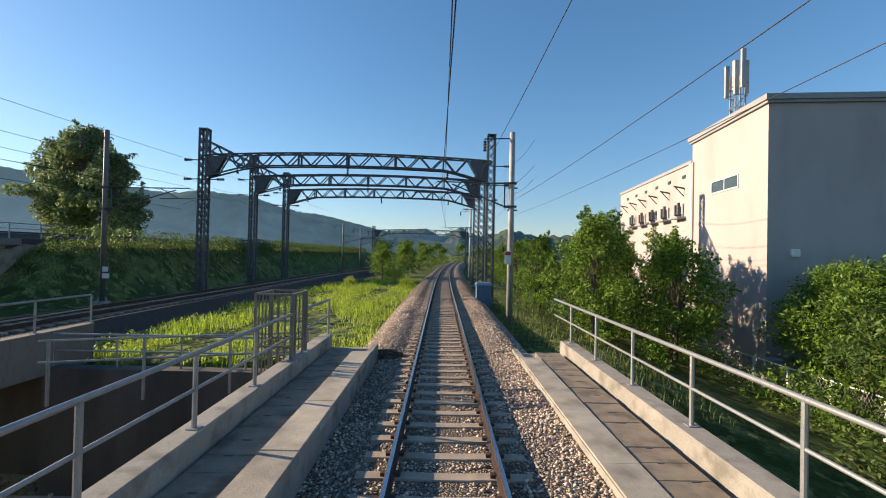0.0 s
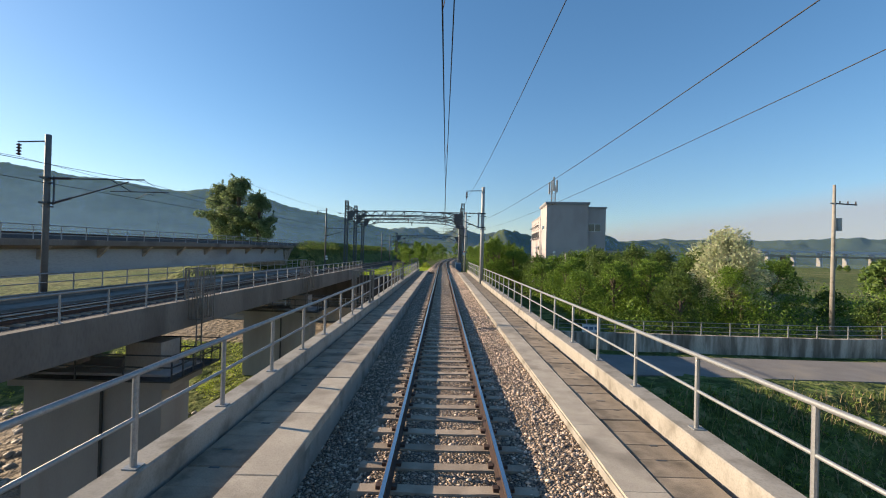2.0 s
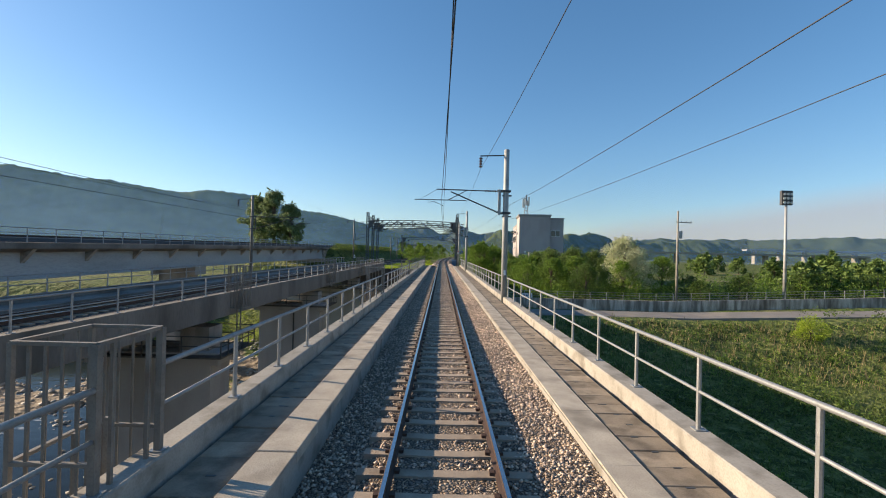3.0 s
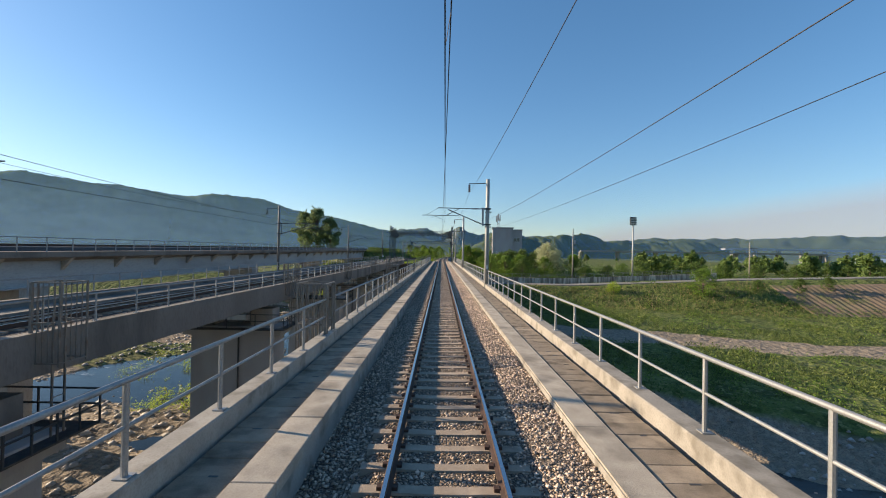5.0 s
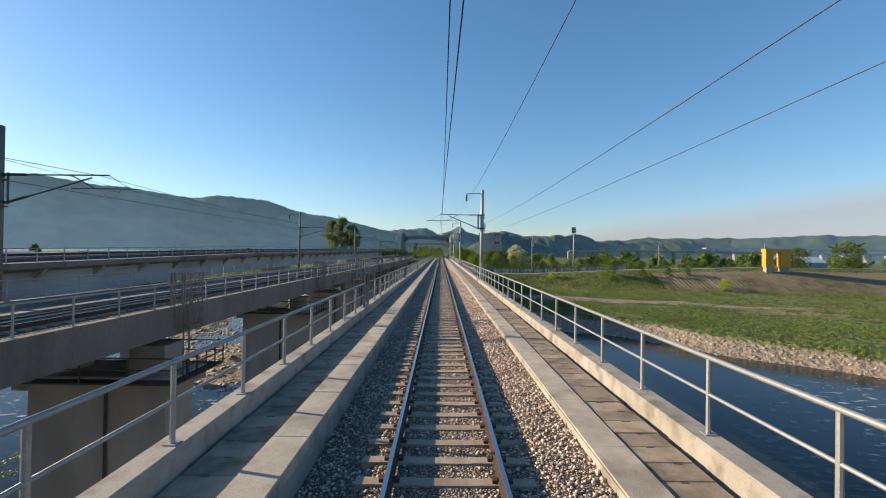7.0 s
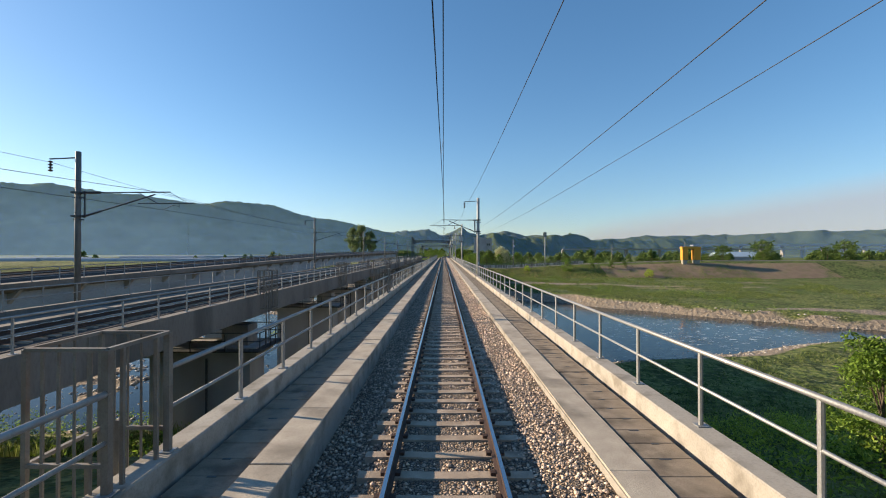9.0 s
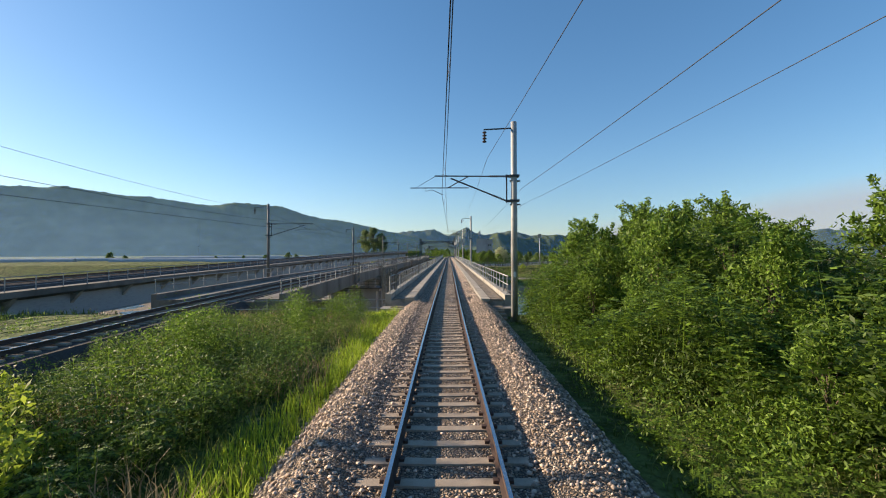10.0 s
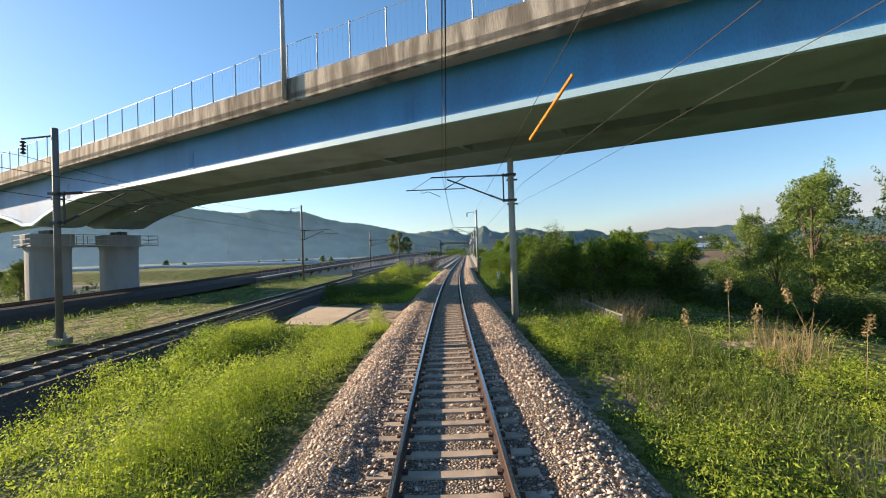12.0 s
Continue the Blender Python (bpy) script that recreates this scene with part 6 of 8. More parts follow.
part("cloth", Mesher().box(10.8, 12.2, -16.42, -16.40, -3.05, -2.45), M_WHITE, ban)
for i in range(3):
    part("writing_bar", Mesher().box(10.92 + i * 0.42, 11.22 + i * 0.42, -16.428, -16.42, -2.85, -2.62), M_BOX, ban)


def service_pole(x, y, z, h, arms=True):
    p = thing("utility_pole", (x, y, z), "tapered grey concrete utility pole with a short cross-arm", "utility pole", "utility poles")
    part("pole", Mesher().tube([(x, y, z - 0.3), (x, y, z + h)], [0.2, 0.11], 10), M_CONC, p, smooth=True)
    if arms:
        part("cross_arm", Mesher().bar((x - 0.3, y, z + h - 1.6), (x + 2.0, y, z + h - 1.7), 0.1), M_DARKSTEEL, p)
        part("transformer", Mesher().tube([(x + 0.45, y, z + h - 4.0), (x + 0.45, y, z + h - 2.9)], 0.22, 10), M_MAST, p)
        for d in (0.5, 1.2, 1.9):
            part("insulator", Mesher().tube([(x + d, y, z + h - 1.65), (x + d, y, z + h - 1.4)], 0.05, 6), M_INSUL, p)
    return p


service_pole(34.0, -12.0, -3.2, 12.8)
service_pole(85, -5, -3.4, 10.5)
service_pole(17.0, 10.5, -3.2, 6.4, False)
service_pole(108, -30, -3.4, 11)
fl = thing("floodlight_mast", (49.5, -12.2, -3.4), "tall grey floodlight mast with a square lamp head", "floodlight")
part("pole", Mesher().tube([(49.5, -12.2, -3.6), (49.5, -12.2, 10.9)], [0.24, 0.16], 10), M_MAST, fl, smooth=True)
part("head_frame", Mesher().box(48.7, 50.3, -12.4, -12.0, 10.8, 12.9, 0.05), M_DARKSTEEL, fl)
for i in range(3):
    for j in range(3):
        part("lamp", Mesher().tube([(49.0 + i * 0.5, -12.45, 11.15 + j * 0.62), (49.0 + i * 0.5, -12.62, 11.12 + j * 0.62)], [0.12, 0.2], 8), M_WHITE, fl)
yg = thing("yellow_gate", (105.5, -37, -1.2), "yellow-orange sluice gate frame on the far bank", "sluice gate")
for x0, x1 in ((102.6, 105.0), (107.4, 110.4)):
    part("pillar", Mesher().box(x0, x1, -37.9, -36.1, -0.2, 5.0, 0.05), M_YELLOW, yg)
    part("plinth", Mesher().box(x0 + 0.3, x1 - 0.3, -37.7, -36.3, -4.2, -0.2), M_CONC, yg, "concrete plinth")
part("cross_beam", Mesher().box(102.4, 110.6, -38.0, -36.0, 4.5, 5.5, 0.05), M_YELLOW, yg)


# ---- far bridge, sheds, farm halls ----
fb = thing("far_bridge", (420, 420, -4), "long pale far-off road bridge on many piers", "bridge", kind="structure")
part("deck", Mesher().bar((190, 470, 8.2), (980, 300, 8.2), 12, 2.2), M_CONC, fb)
for i in range(18):
    t = i / 17
    x, y = 190 + 790 * t, 470 - 170 * t
    part("pier", Mesher().box(x - 2, x + 2, y - 2, y + 2, -6, 7.2), M_CONC, fb)


def shed(x, y, w, d, h, mat, roof, label):
    s = thing("shed", (x, y, -3.6), label, "shed", "far sheds")
    part("wall", Mesher().box(x - w / 2, x + w / 2, y - d / 2, y + d / 2, -4.2, -3.6 + h), mat, s)
    z = -3.6 + h
    part("roof", Mesher().add([(x - w / 2 - 0.4, y - d / 2 - 0.4, z), (x + w / 2 + 0.4, y - d / 2 - 0.4, z), (x + w / 2 + 0.4, y + d / 2 + 0.4, z), (x - w / 2 - 0.4, y + d / 2 + 0.4, z), (x - w / 2 - 0.4, y, z + 0.22 * d), (x + w / 2 + 0.4, y, z + 0.22 * d)], [(0, 1, 5, 4), (2, 3, 4, 5), (1, 2, 5), (3, 0, 4), (3, 2, 1, 0)]), roof, s)
    for i in range(3):
        part("door", Mesher().box(x - w / 3 + i * w / 3 - 1.1, x - w / 3 + i * w / 3 + 1.1, y - d / 2 - 0.05, y - d / 2, -4.0, -3.6 + h * 0.65), M_COPING, s)
    return s


M_ROOFRED = material("faded_red_roof", (0.38, 0.15, 0.10), (0.30, 0.12, 0.08), 0.8, scale=0.4, fine=8, bump=0.1)
M_ROOFBLUE = material("pale_blue_roof", (0.36, 0.47, 0.55), (0.30, 0.41, 0.50), 0.6, scale=0.4, fine=8, bump=0.05)
for x, y, w, d, h, r in ((190, 60, 26, 14, 4, M_ROOFBLUE), (250, -20, 30, 16, 4.5, M_ROOFRED), (290, 10, 34, 16, 4, M_ROOFBLUE)):
    shed(x, y, w, d, h, M_WALL, r, "low pale farm shed on the far bank")
rngh = random.Random(4)
M_FILM = material("dusty_plastic_film", (0.40, 0.42, 0.43), (0.30, 0.33, 0.34), 0.5, scale=0.3, fine=4, bump=0.1)
for i in range(14):
    x, y = -150 - rngh.random() * 260, 60 + rngh.random() * 420
    gh = Mesher()
    L = 40 + rngh.random() * 40
    pr = [(4 * math.cos(a), 3.2 * math.sin(a)) for a in [math.pi * k / 8 for k in range(9)]]
    gh.sweep(pr, [(x, y, -4.2), (x + L * 0.95, y + L * 0.3, -4.2)])
    solid("greenhouse", gh, M_FILM, "long white plastic greenhouse on the plain", "greenhouse", "far greenhouses")


# ---- chain-link fences ----
def chain_fence(line, base, top, label, steel=M_WHITE):
    """Concrete or steel posts with a pale top rail and crossing mesh wires."""
    f = thing("chain_link_fence", (*line[0], base), label, "fence", "chain-link fences")
    pts = []
    for (xa, ya), (xb, yb) in zip(line, line[1:]):
        n = max(1, int(math.hypot(xb - xa, yb - ya) / 2.0))
        pts += [(xa + (xb - xa) * i / n, ya + (yb - ya) * i / n) for i in range(n)]
    pts.append(line[-1])
    for i, (x, y) in enumerate(pts):
        part("post", Mesher().bar((x, y, base - 0.3), (x, y, top + 0.05), 0.09), steel, f)
    for (xa, ya), (xb, yb) in zip(pts, pts[1:]):
        part("top_rail", Mesher().bar((xa, ya, top), (xb, yb, top), 0.05), steel, f)
        net = Mesher()
        n, h = 14, top - base
        for i in range(-6, n):
            for s in (0, 1):
                u0, u1 = (i / n, (i + 6) / n) if s == 0 else ((i + 6) / n, i / n)
                za, zb = base, top
                w0, w1 = min(max(u0, 0), 1), min(max(u1, 0), 1)
                if u1 != u0:
                    z0, z1 = za + (zb - za) * (w0 - u0) / (u1 - u0), za + (zb - za) * (w1 - u0) / (u1 - u0)
                    net.bar((xa + (xb - xa) * w0, ya + (yb - ya) * w0, z0), (xa + (xb - xa) * w1, ya + (yb - ya) * w1, z1), 0.012)
        part("wire_mesh", net, M_GALV, f)


chain_fence([(9.6, -246.5), (9.95, -249.6), (9.85, -252.2), (9.45, -254.4)], -1.2, -0.15, "pale grey chain-link fence half hidden in weeds", M_MAST)
chain_fence([(8.4, -274.6), (8.5, -278.8), (8.6, -280.6)], -1.2, -0.15, "galvanised chain-link fence half hidden in weeds", M_GALV)
chain_fence([(15.3, 9.0), (15.3, 15.0), (15.1, 19.0), (15.0, 23.0)], -3.5, -1.8, "white mesh fence along the building plot")
crate = thing("meter_box", (16.0, 21.2, -3.2), "grey meter cabinet beside the mesh fence", "cabinet")
part("body", Mesher().box(15.6, 16.4, 20.9, 21.5, -3.5, -1.9, 0.03), M_COPING, crate)
part("door", Mesher().box(15.68, 16.32, 20.87, 20.9, -3.2, -2.0), M_MAST, crate)
lamp2 = thing("wall_lamp", (18.6, 23.4, 3.2), "small pale lamp on the building wall", "lamp")
part("bracket", Mesher().bar((18.6, 23.5, 3.2), (18.6, 23.1, 3.3), 0.06), M_DARKSTEEL, lamp2)
part("lamp_head", Mesher().box(18.4, 18.8, 22.9, 23.15, 3.1, 3.5, 0.04), M_WHITE, lamp2)


# ---- trees, shrubs, grass ----
def leaf_cloud(centres, radii, count, size, rng, flat=0.8):
    """Small folded leaves round clump centres: arrays of vertices and faces."""
    k = rng.integers(0, len(centres), count)
    d = rng.normal(size=(count, 3))
    d /= np.linalg.norm(d, axis=1)[:, None]
    r = radii[k][:, None] * (0.45 + 0.6 * rng.random((count, 1)) ** 0.5)
    p = centres[k] + d * r * np.array([1, 1, flat])
    u = rng.normal(size=(count, 3)) + d * 0.6
    u /= np.linalg.norm(u, axis=1)[:, None]
    w = np.cross(u, rng.normal(size=(count, 3)))
    w /= np.linalg.norm(w, axis=1)[:, None]
    s = size * rng.uniform(0.6, 1.4, (count, 1))
    v = np.stack([p - u * s, p + w * s * 0.36, p + u * s, p - w * s * 0.36], 1).reshape(-1, 3)
    f = np.arange(count * 4).reshape(-1, 4)
    return v, f


def tree_meshes(name, height, radius, stem, clumps, leaves, size, mat, seed, spread=1.0, low=0.25):
    """Trunk with limbs, and a crown of leaf clumps, standing at the origin."""
    rng = np.random.default_rng(seed)
    trunk = Mesher()
    centres, radii = [], []
    for i in range(clumps):
        a, h = rng.uniform(0, 6.28), rng.uniform(low, 1.0)
        prof = math.sin(math.pi * min(1, (h - low) / (1 - low) * 0.8 + 0.18)) ** 0.7
        rr = radius * prof * rng.uniform(0.25, 0.95)
        centres.append((rr * math.cos(a), rr * math.sin(a), height * h * 0.95))
        radii.append(radius * rng.uniform(0.2, 0.36) * spread)
    bend = rng.uniform(-0.3, 0.3, 2)
    trunk.tube([(0, 0, -0.4), (bend[0] * 0.3, bend[1] * 0.3, height * 0.35), (bend[0], bend[1], height * 0.85)], [stem, stem * 0.7, stem * 0.15], 8)
    for i in range(min(clumps, 14 if leaves > 3000 else 5)):
        c = centres[i]
        z = max(height * 0.12, c[2] * 0.55)
        trunk.tube([(bend[0] * z / height, bend[1] * z / height, z), (c[0] * 0.5, c[1] * 0.5, 0.35 * z + 0.65 * c[2]), c], [stem * 0.4, stem * 0.22, stem * 0.06], 5)
    v, f = leaf_cloud(np.array(centres), np.array(radii), leaves, size, rng)
    for i in range(clumps // 4):   # long shoots that break the outline
        c, d = np.array(centres[int(rng.integers(clumps))]), rng.normal(size=3) * (0.5, 0.5, 0.25) + (0, 0, 0.7)
        shoot = c + d * radius * 0.42 * np.linspace(0.2, 1, 6)[:, None]
        v2, f2 = leaf_cloud(shoot, np.full(6, radius * 0.055), 60, size, rng)
        v, f = np.concatenate([v, v2]), np.concatenate([f, f2 + len(v)])
    v[:, 2] = np.maximum(v[:, 2], 0.05)
    return trunk.mesh(name + "_trunk", M_BARK), bulk_mesh(name + "_crown", v, f, mat)


KINDS = {
    "robinia": (tree_meshes("robinia", 6.0, 2.5, 0.10, 70, 6500, 0.098, M_LEAF, 1, 0.72, 0.08), "leafy green robinia shrub beside the track", "tree"),
    "robinia_tall": (tree_meshes("robinia_tall", 8.5, 2.9, 0.14, 90, 12000, 0.095, M_LEAFTALL, 2, 0.7, 0.15), "tall leafy robinia tree beside the embankment", "tree"),
    "bush": (tree_meshes("bush", 2.6, 1.7, 0.05, 34, 5000, 0.065, M_LEAF2, 3, 0.95, 0.1), "bright yellow-green bush on the verge", "bush"),
    "dark": (tree_meshes("dark", 7.0, 3.4, 0.2, 80, 9500, 0.11, M_LEAFDARK, 4, 0.75, 0.06), "dense dark green tree on the river bank", "tree"),
    "dark_far": (tree_meshes("dark_far", 7.0, 3.4, 0.2, 56, 2600, 0.21, M_LEAFDARK, 8, 0.85, 0.1), "rounded dark green tree on the plain", "tree"),
    "willow": (tree_meshes("willow", 6.4, 3.3, 0.18, 85, 9500, 0.10, M_LEAF, 9, 0.7, 0.05), "leafy light green tree on the river bank", "tree"),
    "robinia_far": (tree_meshes("robinia_far", 6.0, 2.5, 0.10, 40, 2400, 0.16, M_LEAF, 10, 0.85, 0.08), "leafy green robinia shrub beside the track", "tree"),
    "poplar": (tree_meshes("poplar", 15.0, 5.4, 0.4, 60, 12000, 0.26, M_HAZEDLEAF, 5, 0.9, 0.1), "large dark broad-crowned tree behind the higher line", "tree"),
    "bloom": (tree_meshes("bloom", 7.5, 3.4, 0.2, 36, 8500, 0.14, M_BLOSSOM, 6, 1.1, 0.2), "robinia tree covered in cream blossom", "tree"),
    "field": (tree_meshes("field", 5.5, 3.0, 0.15, 22, 800, 0.5, M_FARWOOD, 7, 1.2, 0.1), "round green tree on the far plain", "tree"),
}
GREEN = random.Random(11)


def plant(kind, x, y, scale=1.0, z=None, label="", group=""):
    (tr, cr), text, cat_name = KINDS[kind]
    z = ground_z(x, y) if z is None else z
    t = new("tree" if cat_name == "tree" else "bush")
    t.empty_display_size = 0.3
    s = scale
    t.matrix_basis = Matrix.Translation((x, y, z)) @ Matrix.Rotation(GREEN.uniform(0, 6.28), 4, 'Z') @ Matrix.Diagonal((s * GREEN.uniform(0.9, 1.1), s * GREEN.uniform(0.9, 1.1), s, 1))
    tagged(t, label or text, cat_name, group or cat_name + "s along the line")
    for n, me in (("trunk", tr), ("crown", cr)):
        o = new(n, me)
        o.parent = t
    return t


# far end, right: thicket in front of the building and along the road
for x, y, s in ((7.4, 21.5, 1.0), (8.6, 24.5, 1.15), (9.8, 28, 1.25), (7.4, 33, 0.95), (11.5, 21.5, 1.1), (13.2, 25, 1.15), (12.0, 30.5, 1.25), (8.5, 40, 1.0), (10.5, 47, 1.1), (9.5, 56, 1.1), (13, 35, 1.25), (14.8, 29, 1.0), (15.2, 36, 1.2), (8.8, 66, 1.0), (12.5, 76, 1.1), (9.5, 90, 1.0), (13, 100, 1.1), (15, 120, 1.2)):
    plant("robinia", x, y, s)
for x, y, s in ((13.5, 11.5, 0.85), (17.2, 7.5, 0.95), (21, 10, 1.05), (19.5, 3.0, 0.95), (24, 5, 1.1), (15.5, 16.0, 0.85), (19.5, 17.0, 0.95), (25.5, 13.5, 1.0), (28.5, 7.5, 1.05), (14.0, -1.0, 0.85), (12.5, 5.0, 0.8), (17.5, -5.5, 0.9), (22, -3.5, 0.95), (27.5, -8.5, 0.9), (13.0, -9.0, 0.75), (21, -11.5, 0.75), (17.5, 19.0, 0.95), (21.5, 18.0, 1.1), (20.0, 20.6, 1.0), (24.0, 20.0, 1.0), (30, 1, 1.1), (34, 10, 1.1), (38, 0, 1.0)):
    plant("willow" if int(x * 2) % 3 else "dark", x, y, s)
for x, y, s in ((29.0, -5.5, 1.2), (32.0, -3.5, 1.0)):
    plant("bloom", x, y, s)
for i in range(26):
    plant("dark_far", 36 + i * 4.4 + GREEN.uniform(-1.5, 1.5), -12 + GREEN.uniform(-2, 7) + i * 0.5, GREEN.uniform(0.45, 0.68))
plant("willow", 53.2, -36.5, 0.9, label="lone leafy bush on the dyke slope")
plant("bush", 37.0, -31.5, 1.0)
plant("bush", 84.0, -47, 1.3)
plant("dark", 72.0, -38, 0.42)
plant("dark", 78.0, -37.5, 0.4)
plant("dark", 64.0, -37, 0.36)
# left: tree behind the higher line, thickets ahead
plant("poplar", -55.0, 67.0, 1.25, 2.4)
plant("poplar", -48.5, 64.0, 0.95, 2.4)
plant("poplar", -61.5, 70.0, 1.15, 2.4)
for x, y, s in ((-8.5, 62, 0.75), (-5.5, 70, 0.9), (-10.5, 72, 0.8), (-7, 82, 1.0), (-12, 86, 0.9), (-4, 92, 0.9), (-9, 100, 1.1), (-3.5, 110, 1.0), (-14, 104, 1.1), (0, 128, 1.0), (-6, 124, 1.2), (-18, 120, 1.3), (6, 150, 1.3), (-2, 155, 1.3), (14, 165, 1.3), (-12, 150, 1.4), (24, 175, 1.5)):
    plant("robinia_far", x, y, s)
for x, y, s in ((-3.6, 44, 0.55), (-5.2, 52, 0.7), (-9.5, 45, 0.5), (-7, 58, 0.7)):
    plant("bush", x, y, s)
# near end, right: thicket beside the track
for x, y, s in ((7.2, -224.5, 0.95), (7.9, -228.0, 1.0), (7.0, -231.0, 0.85), (9.0, -230.5, 1.05), (7.6, -234.5, 0.9), (10.2, -226.0, 1.1), (10.6, -236, 0.95), (8.6, -238.5, 0.85), (12.6, -231, 1.1), (13, -239, 0.95), (12.0, -243.5, 0.8), (15.5, -227, 1.0), (16.5, -235, 1.0), (18, -242, 0.9), (11.5, -221.5, 1.1), (5.7, -229.8, 0.62), (5.6, -233.2, 0.66), (5.9, -237.0, 0.6), (6.6, -242.5, 0.5), (9.5, -246.5, 0.6), (14.8, -247, 0.8)):
    plant("robinia", x, y, s * 0.8)
for x, y, s in ((12.2, -257.0, 0.85), (13.4, -259.5, 0.95), (12.4, -263.0, 0.85), (13.6, -261, 1.0), (12.2, -266, 0.9), (14.5, -256, 0.95), (15.5, -264, 1.0), (12.8, -254.0, 0.65), (13.2, -269.5, 0.8), (17.5, -268, 0.95), (19.5, -261, 1.0), (9.4, -264.5, 0.85), (9.6, -267.6, 0.82), (8.8, -262.0, 0.66), (10.6, -270.0, 0.8), (11.6, -268.5, 0.62), (12.6, -269.8, 0.5)):
    plant("robinia", x, y - (6.0 if -263.5 < y < -255.5 and x < 15 else 0.0), s * 0.8)
for x, y, s in ((32.5, -259.5, 1.45), (36.0, -256.0, 1.55), (39.5, -261.0, 1.4), (29.5, -256.0, 1.1), (19.5, -274.0, 0.62)):
    plant("robinia_tall", x, y, s)
for i in range(16):
    plant("dark_far", 18 + i * 4.5 + GREEN.uniform(-2, 2), -246 + GREEN.uniform(-5, 5) + i * 1.2, GREEN.uniform(0.5, 0.75))
for i in range(7):
    plant("robinia", 11 + GREEN.uniform(0, 16), -249 + GREEN.uniform(-7, 9), GREEN.uniform(0.6, 0.85))
for i in range(10):
    plant("dark_far", 24 + i * 6.5 + GREEN.uniform(-2, 2), -224 + GREEN.uniform(-6, 6), GREEN.uniform(0.35, 0.55))
for x, y, s in ((7.6, -226.5, 0.9), (9.4, -229.5, 0.98), (11.0, -233.0, 0.95), (8.6, -233.5, 0.88), (12.6, -227.5, 1.0), (14.0, -236.5, 0.95)):
    plant("robinia", x, y, s)
# near end, left: bushes between the lines
for x, y, s in ((-6.6, -245.0, 0.95), (-7.8, -247.5, 0.75), (-5.6, -248.0, 0.6), (-8.4, -243.0, 0.7), (-9.0, -250.5, 0.5), (-6.0, -252.5, 0.45), (-8.0, -255.0, 0.4), (-5.2, -257.0, 0.35)):
    plant("bush", x, y, s)
for x, y, s in ((-47, -255, 0.8), (-52, -250, 0.9), (-60, -246, 0.9), (-45, -262, 0.6), (-66, -255, 1.0)):
    plant("dark", x, y, s * 0.75, label="round dark tree on the plain behind the pier")
# far plain
for i in range(46):
    plant("field", 60 + i * 5.5 + GREEN.uniform(-3, 3), GREEN.uniform(-8, 30) + i * 0.8, GREEN.uniform(0.8, 1.4), group="trees on the plain")
for i in range(110):
    a = GREEN.uniform(-1.05, 1.0)
    d = GREEN.uniform(150, 520)
    x, y = d * math.sin(a), -60 + d * math.cos(a)
    if x > 26 or (x < -60 and i % 5 == 0):
        plant("field", x, y, GREEN.uniform(0.7, 1.5), group="trees on the plain")


def blades(name, spots, mat, label, height, width, seed, lean=0.35):
    """Upright grass blades as one mesh: each a bent tapering strip of two faces."""
    rng = np.random.default_rng(seed)
    n = len(spots)
    p = np.array(spots)
    a = rng.uniform(0, 6.28, n)
    h = height * rng.uniform(0.45, 1.25, n) * p[:, 3]
    d = np.stack([np.cos(a), np.sin(a), np.zeros(n)], 1)
    s = np.stack([-np.sin(a), np.cos(a), np.zeros(n)], 1) * (width * rng.uniform(0.6, 1.4, n))[:, None]
    base = p[:, :3]
    mid = base + d * (h * lean * 0.25)[:, None] + np.array([0, 0, 1]) * (h * 0.6)[:, None]
    top = base + d * (h * lean)[:, None] + np.array([0, 0, 1]) * h[:, None]
    v = np.stack([base - s, base + s, mid + s * 0.7, mid - s * 0.7, top], 1).reshape(-1, 3)
    k = 5 * np.arange(n)[:, None]
    f = np.concatenate([k + np.array([[0, 1, 2]]), k + np.array([[0, 2, 3]]), k + np.array([[3, 2, 4]])], 0)
    return tagged(new(name, bulk_mesh(name, v, f, mat)), label, "grass", kind="stuff")


def sow(count, x_of, y0, y1, keep, seed, patch=0.15):
    r = random.Random(seed)
    out = []
    while len(out) < count:
        y = r.uniform(y0, y1)
        lo, hi = x_of(y)
        x = r.uniform(lo, hi)
        k = noise.noise(Vector((x * patch * 2, y * patch, seed)))
        if keep(x, y, k):
            out.append((x, y, ground_z(x, y) - 0.05, 0.75 + 0.6 * k))
    return out


PAD = lambda x, y: (-10.4 + max(0, -272 - y) * 0.35 < x < -3 and -279.5 < y < -267.5) or (y < -264 and gravel_at(x, y) > 0.5)  # noqa: E731
blades("grass", sow(12500, lambda y: (track_x(y) - 4.9, track_x(y) - 2.75), -264, BRIDGE_A - 1, lambda x, y, k: x > track_x(y) - 4.1 + 2.2 * k, 21, 0.3), M_GRASS, "bright green tall grass on the verge between the lines", 0.6, 0.01, 31)
blades("grass", sow(3500, lambda y: (track_x(y) - 7.0, track_x(y) - 2.9), -280, -262, lambda x, y, k: not PAD(x, y) and k > 0.0, 22), M_GRASS, "bright green weeds on the verge between the lines", 0.34, 0.011, 32, 0.7)
blades("grass", sow(10000, lambda y: (left_x(y) + 2.0, track_x(y) - 4.0), -280, BRIDGE_A - 1, lambda x, y, k: not PAD(x, y), 23), M_GRASS2, "rough meadow grass beside the second line", 0.5, 0.02, 33)
blades("grass", sow(11000, lambda y: (-16, track_x(y) - 2.7), BRIDGE_B, 60, lambda x, y, k: x > left_x(y) + 2.4 and (k > 0.05 or x > track_x(y) - 5.5), 24), M_GRASS, "sunlit grass between the lines", 0.55, 0.016, 34)
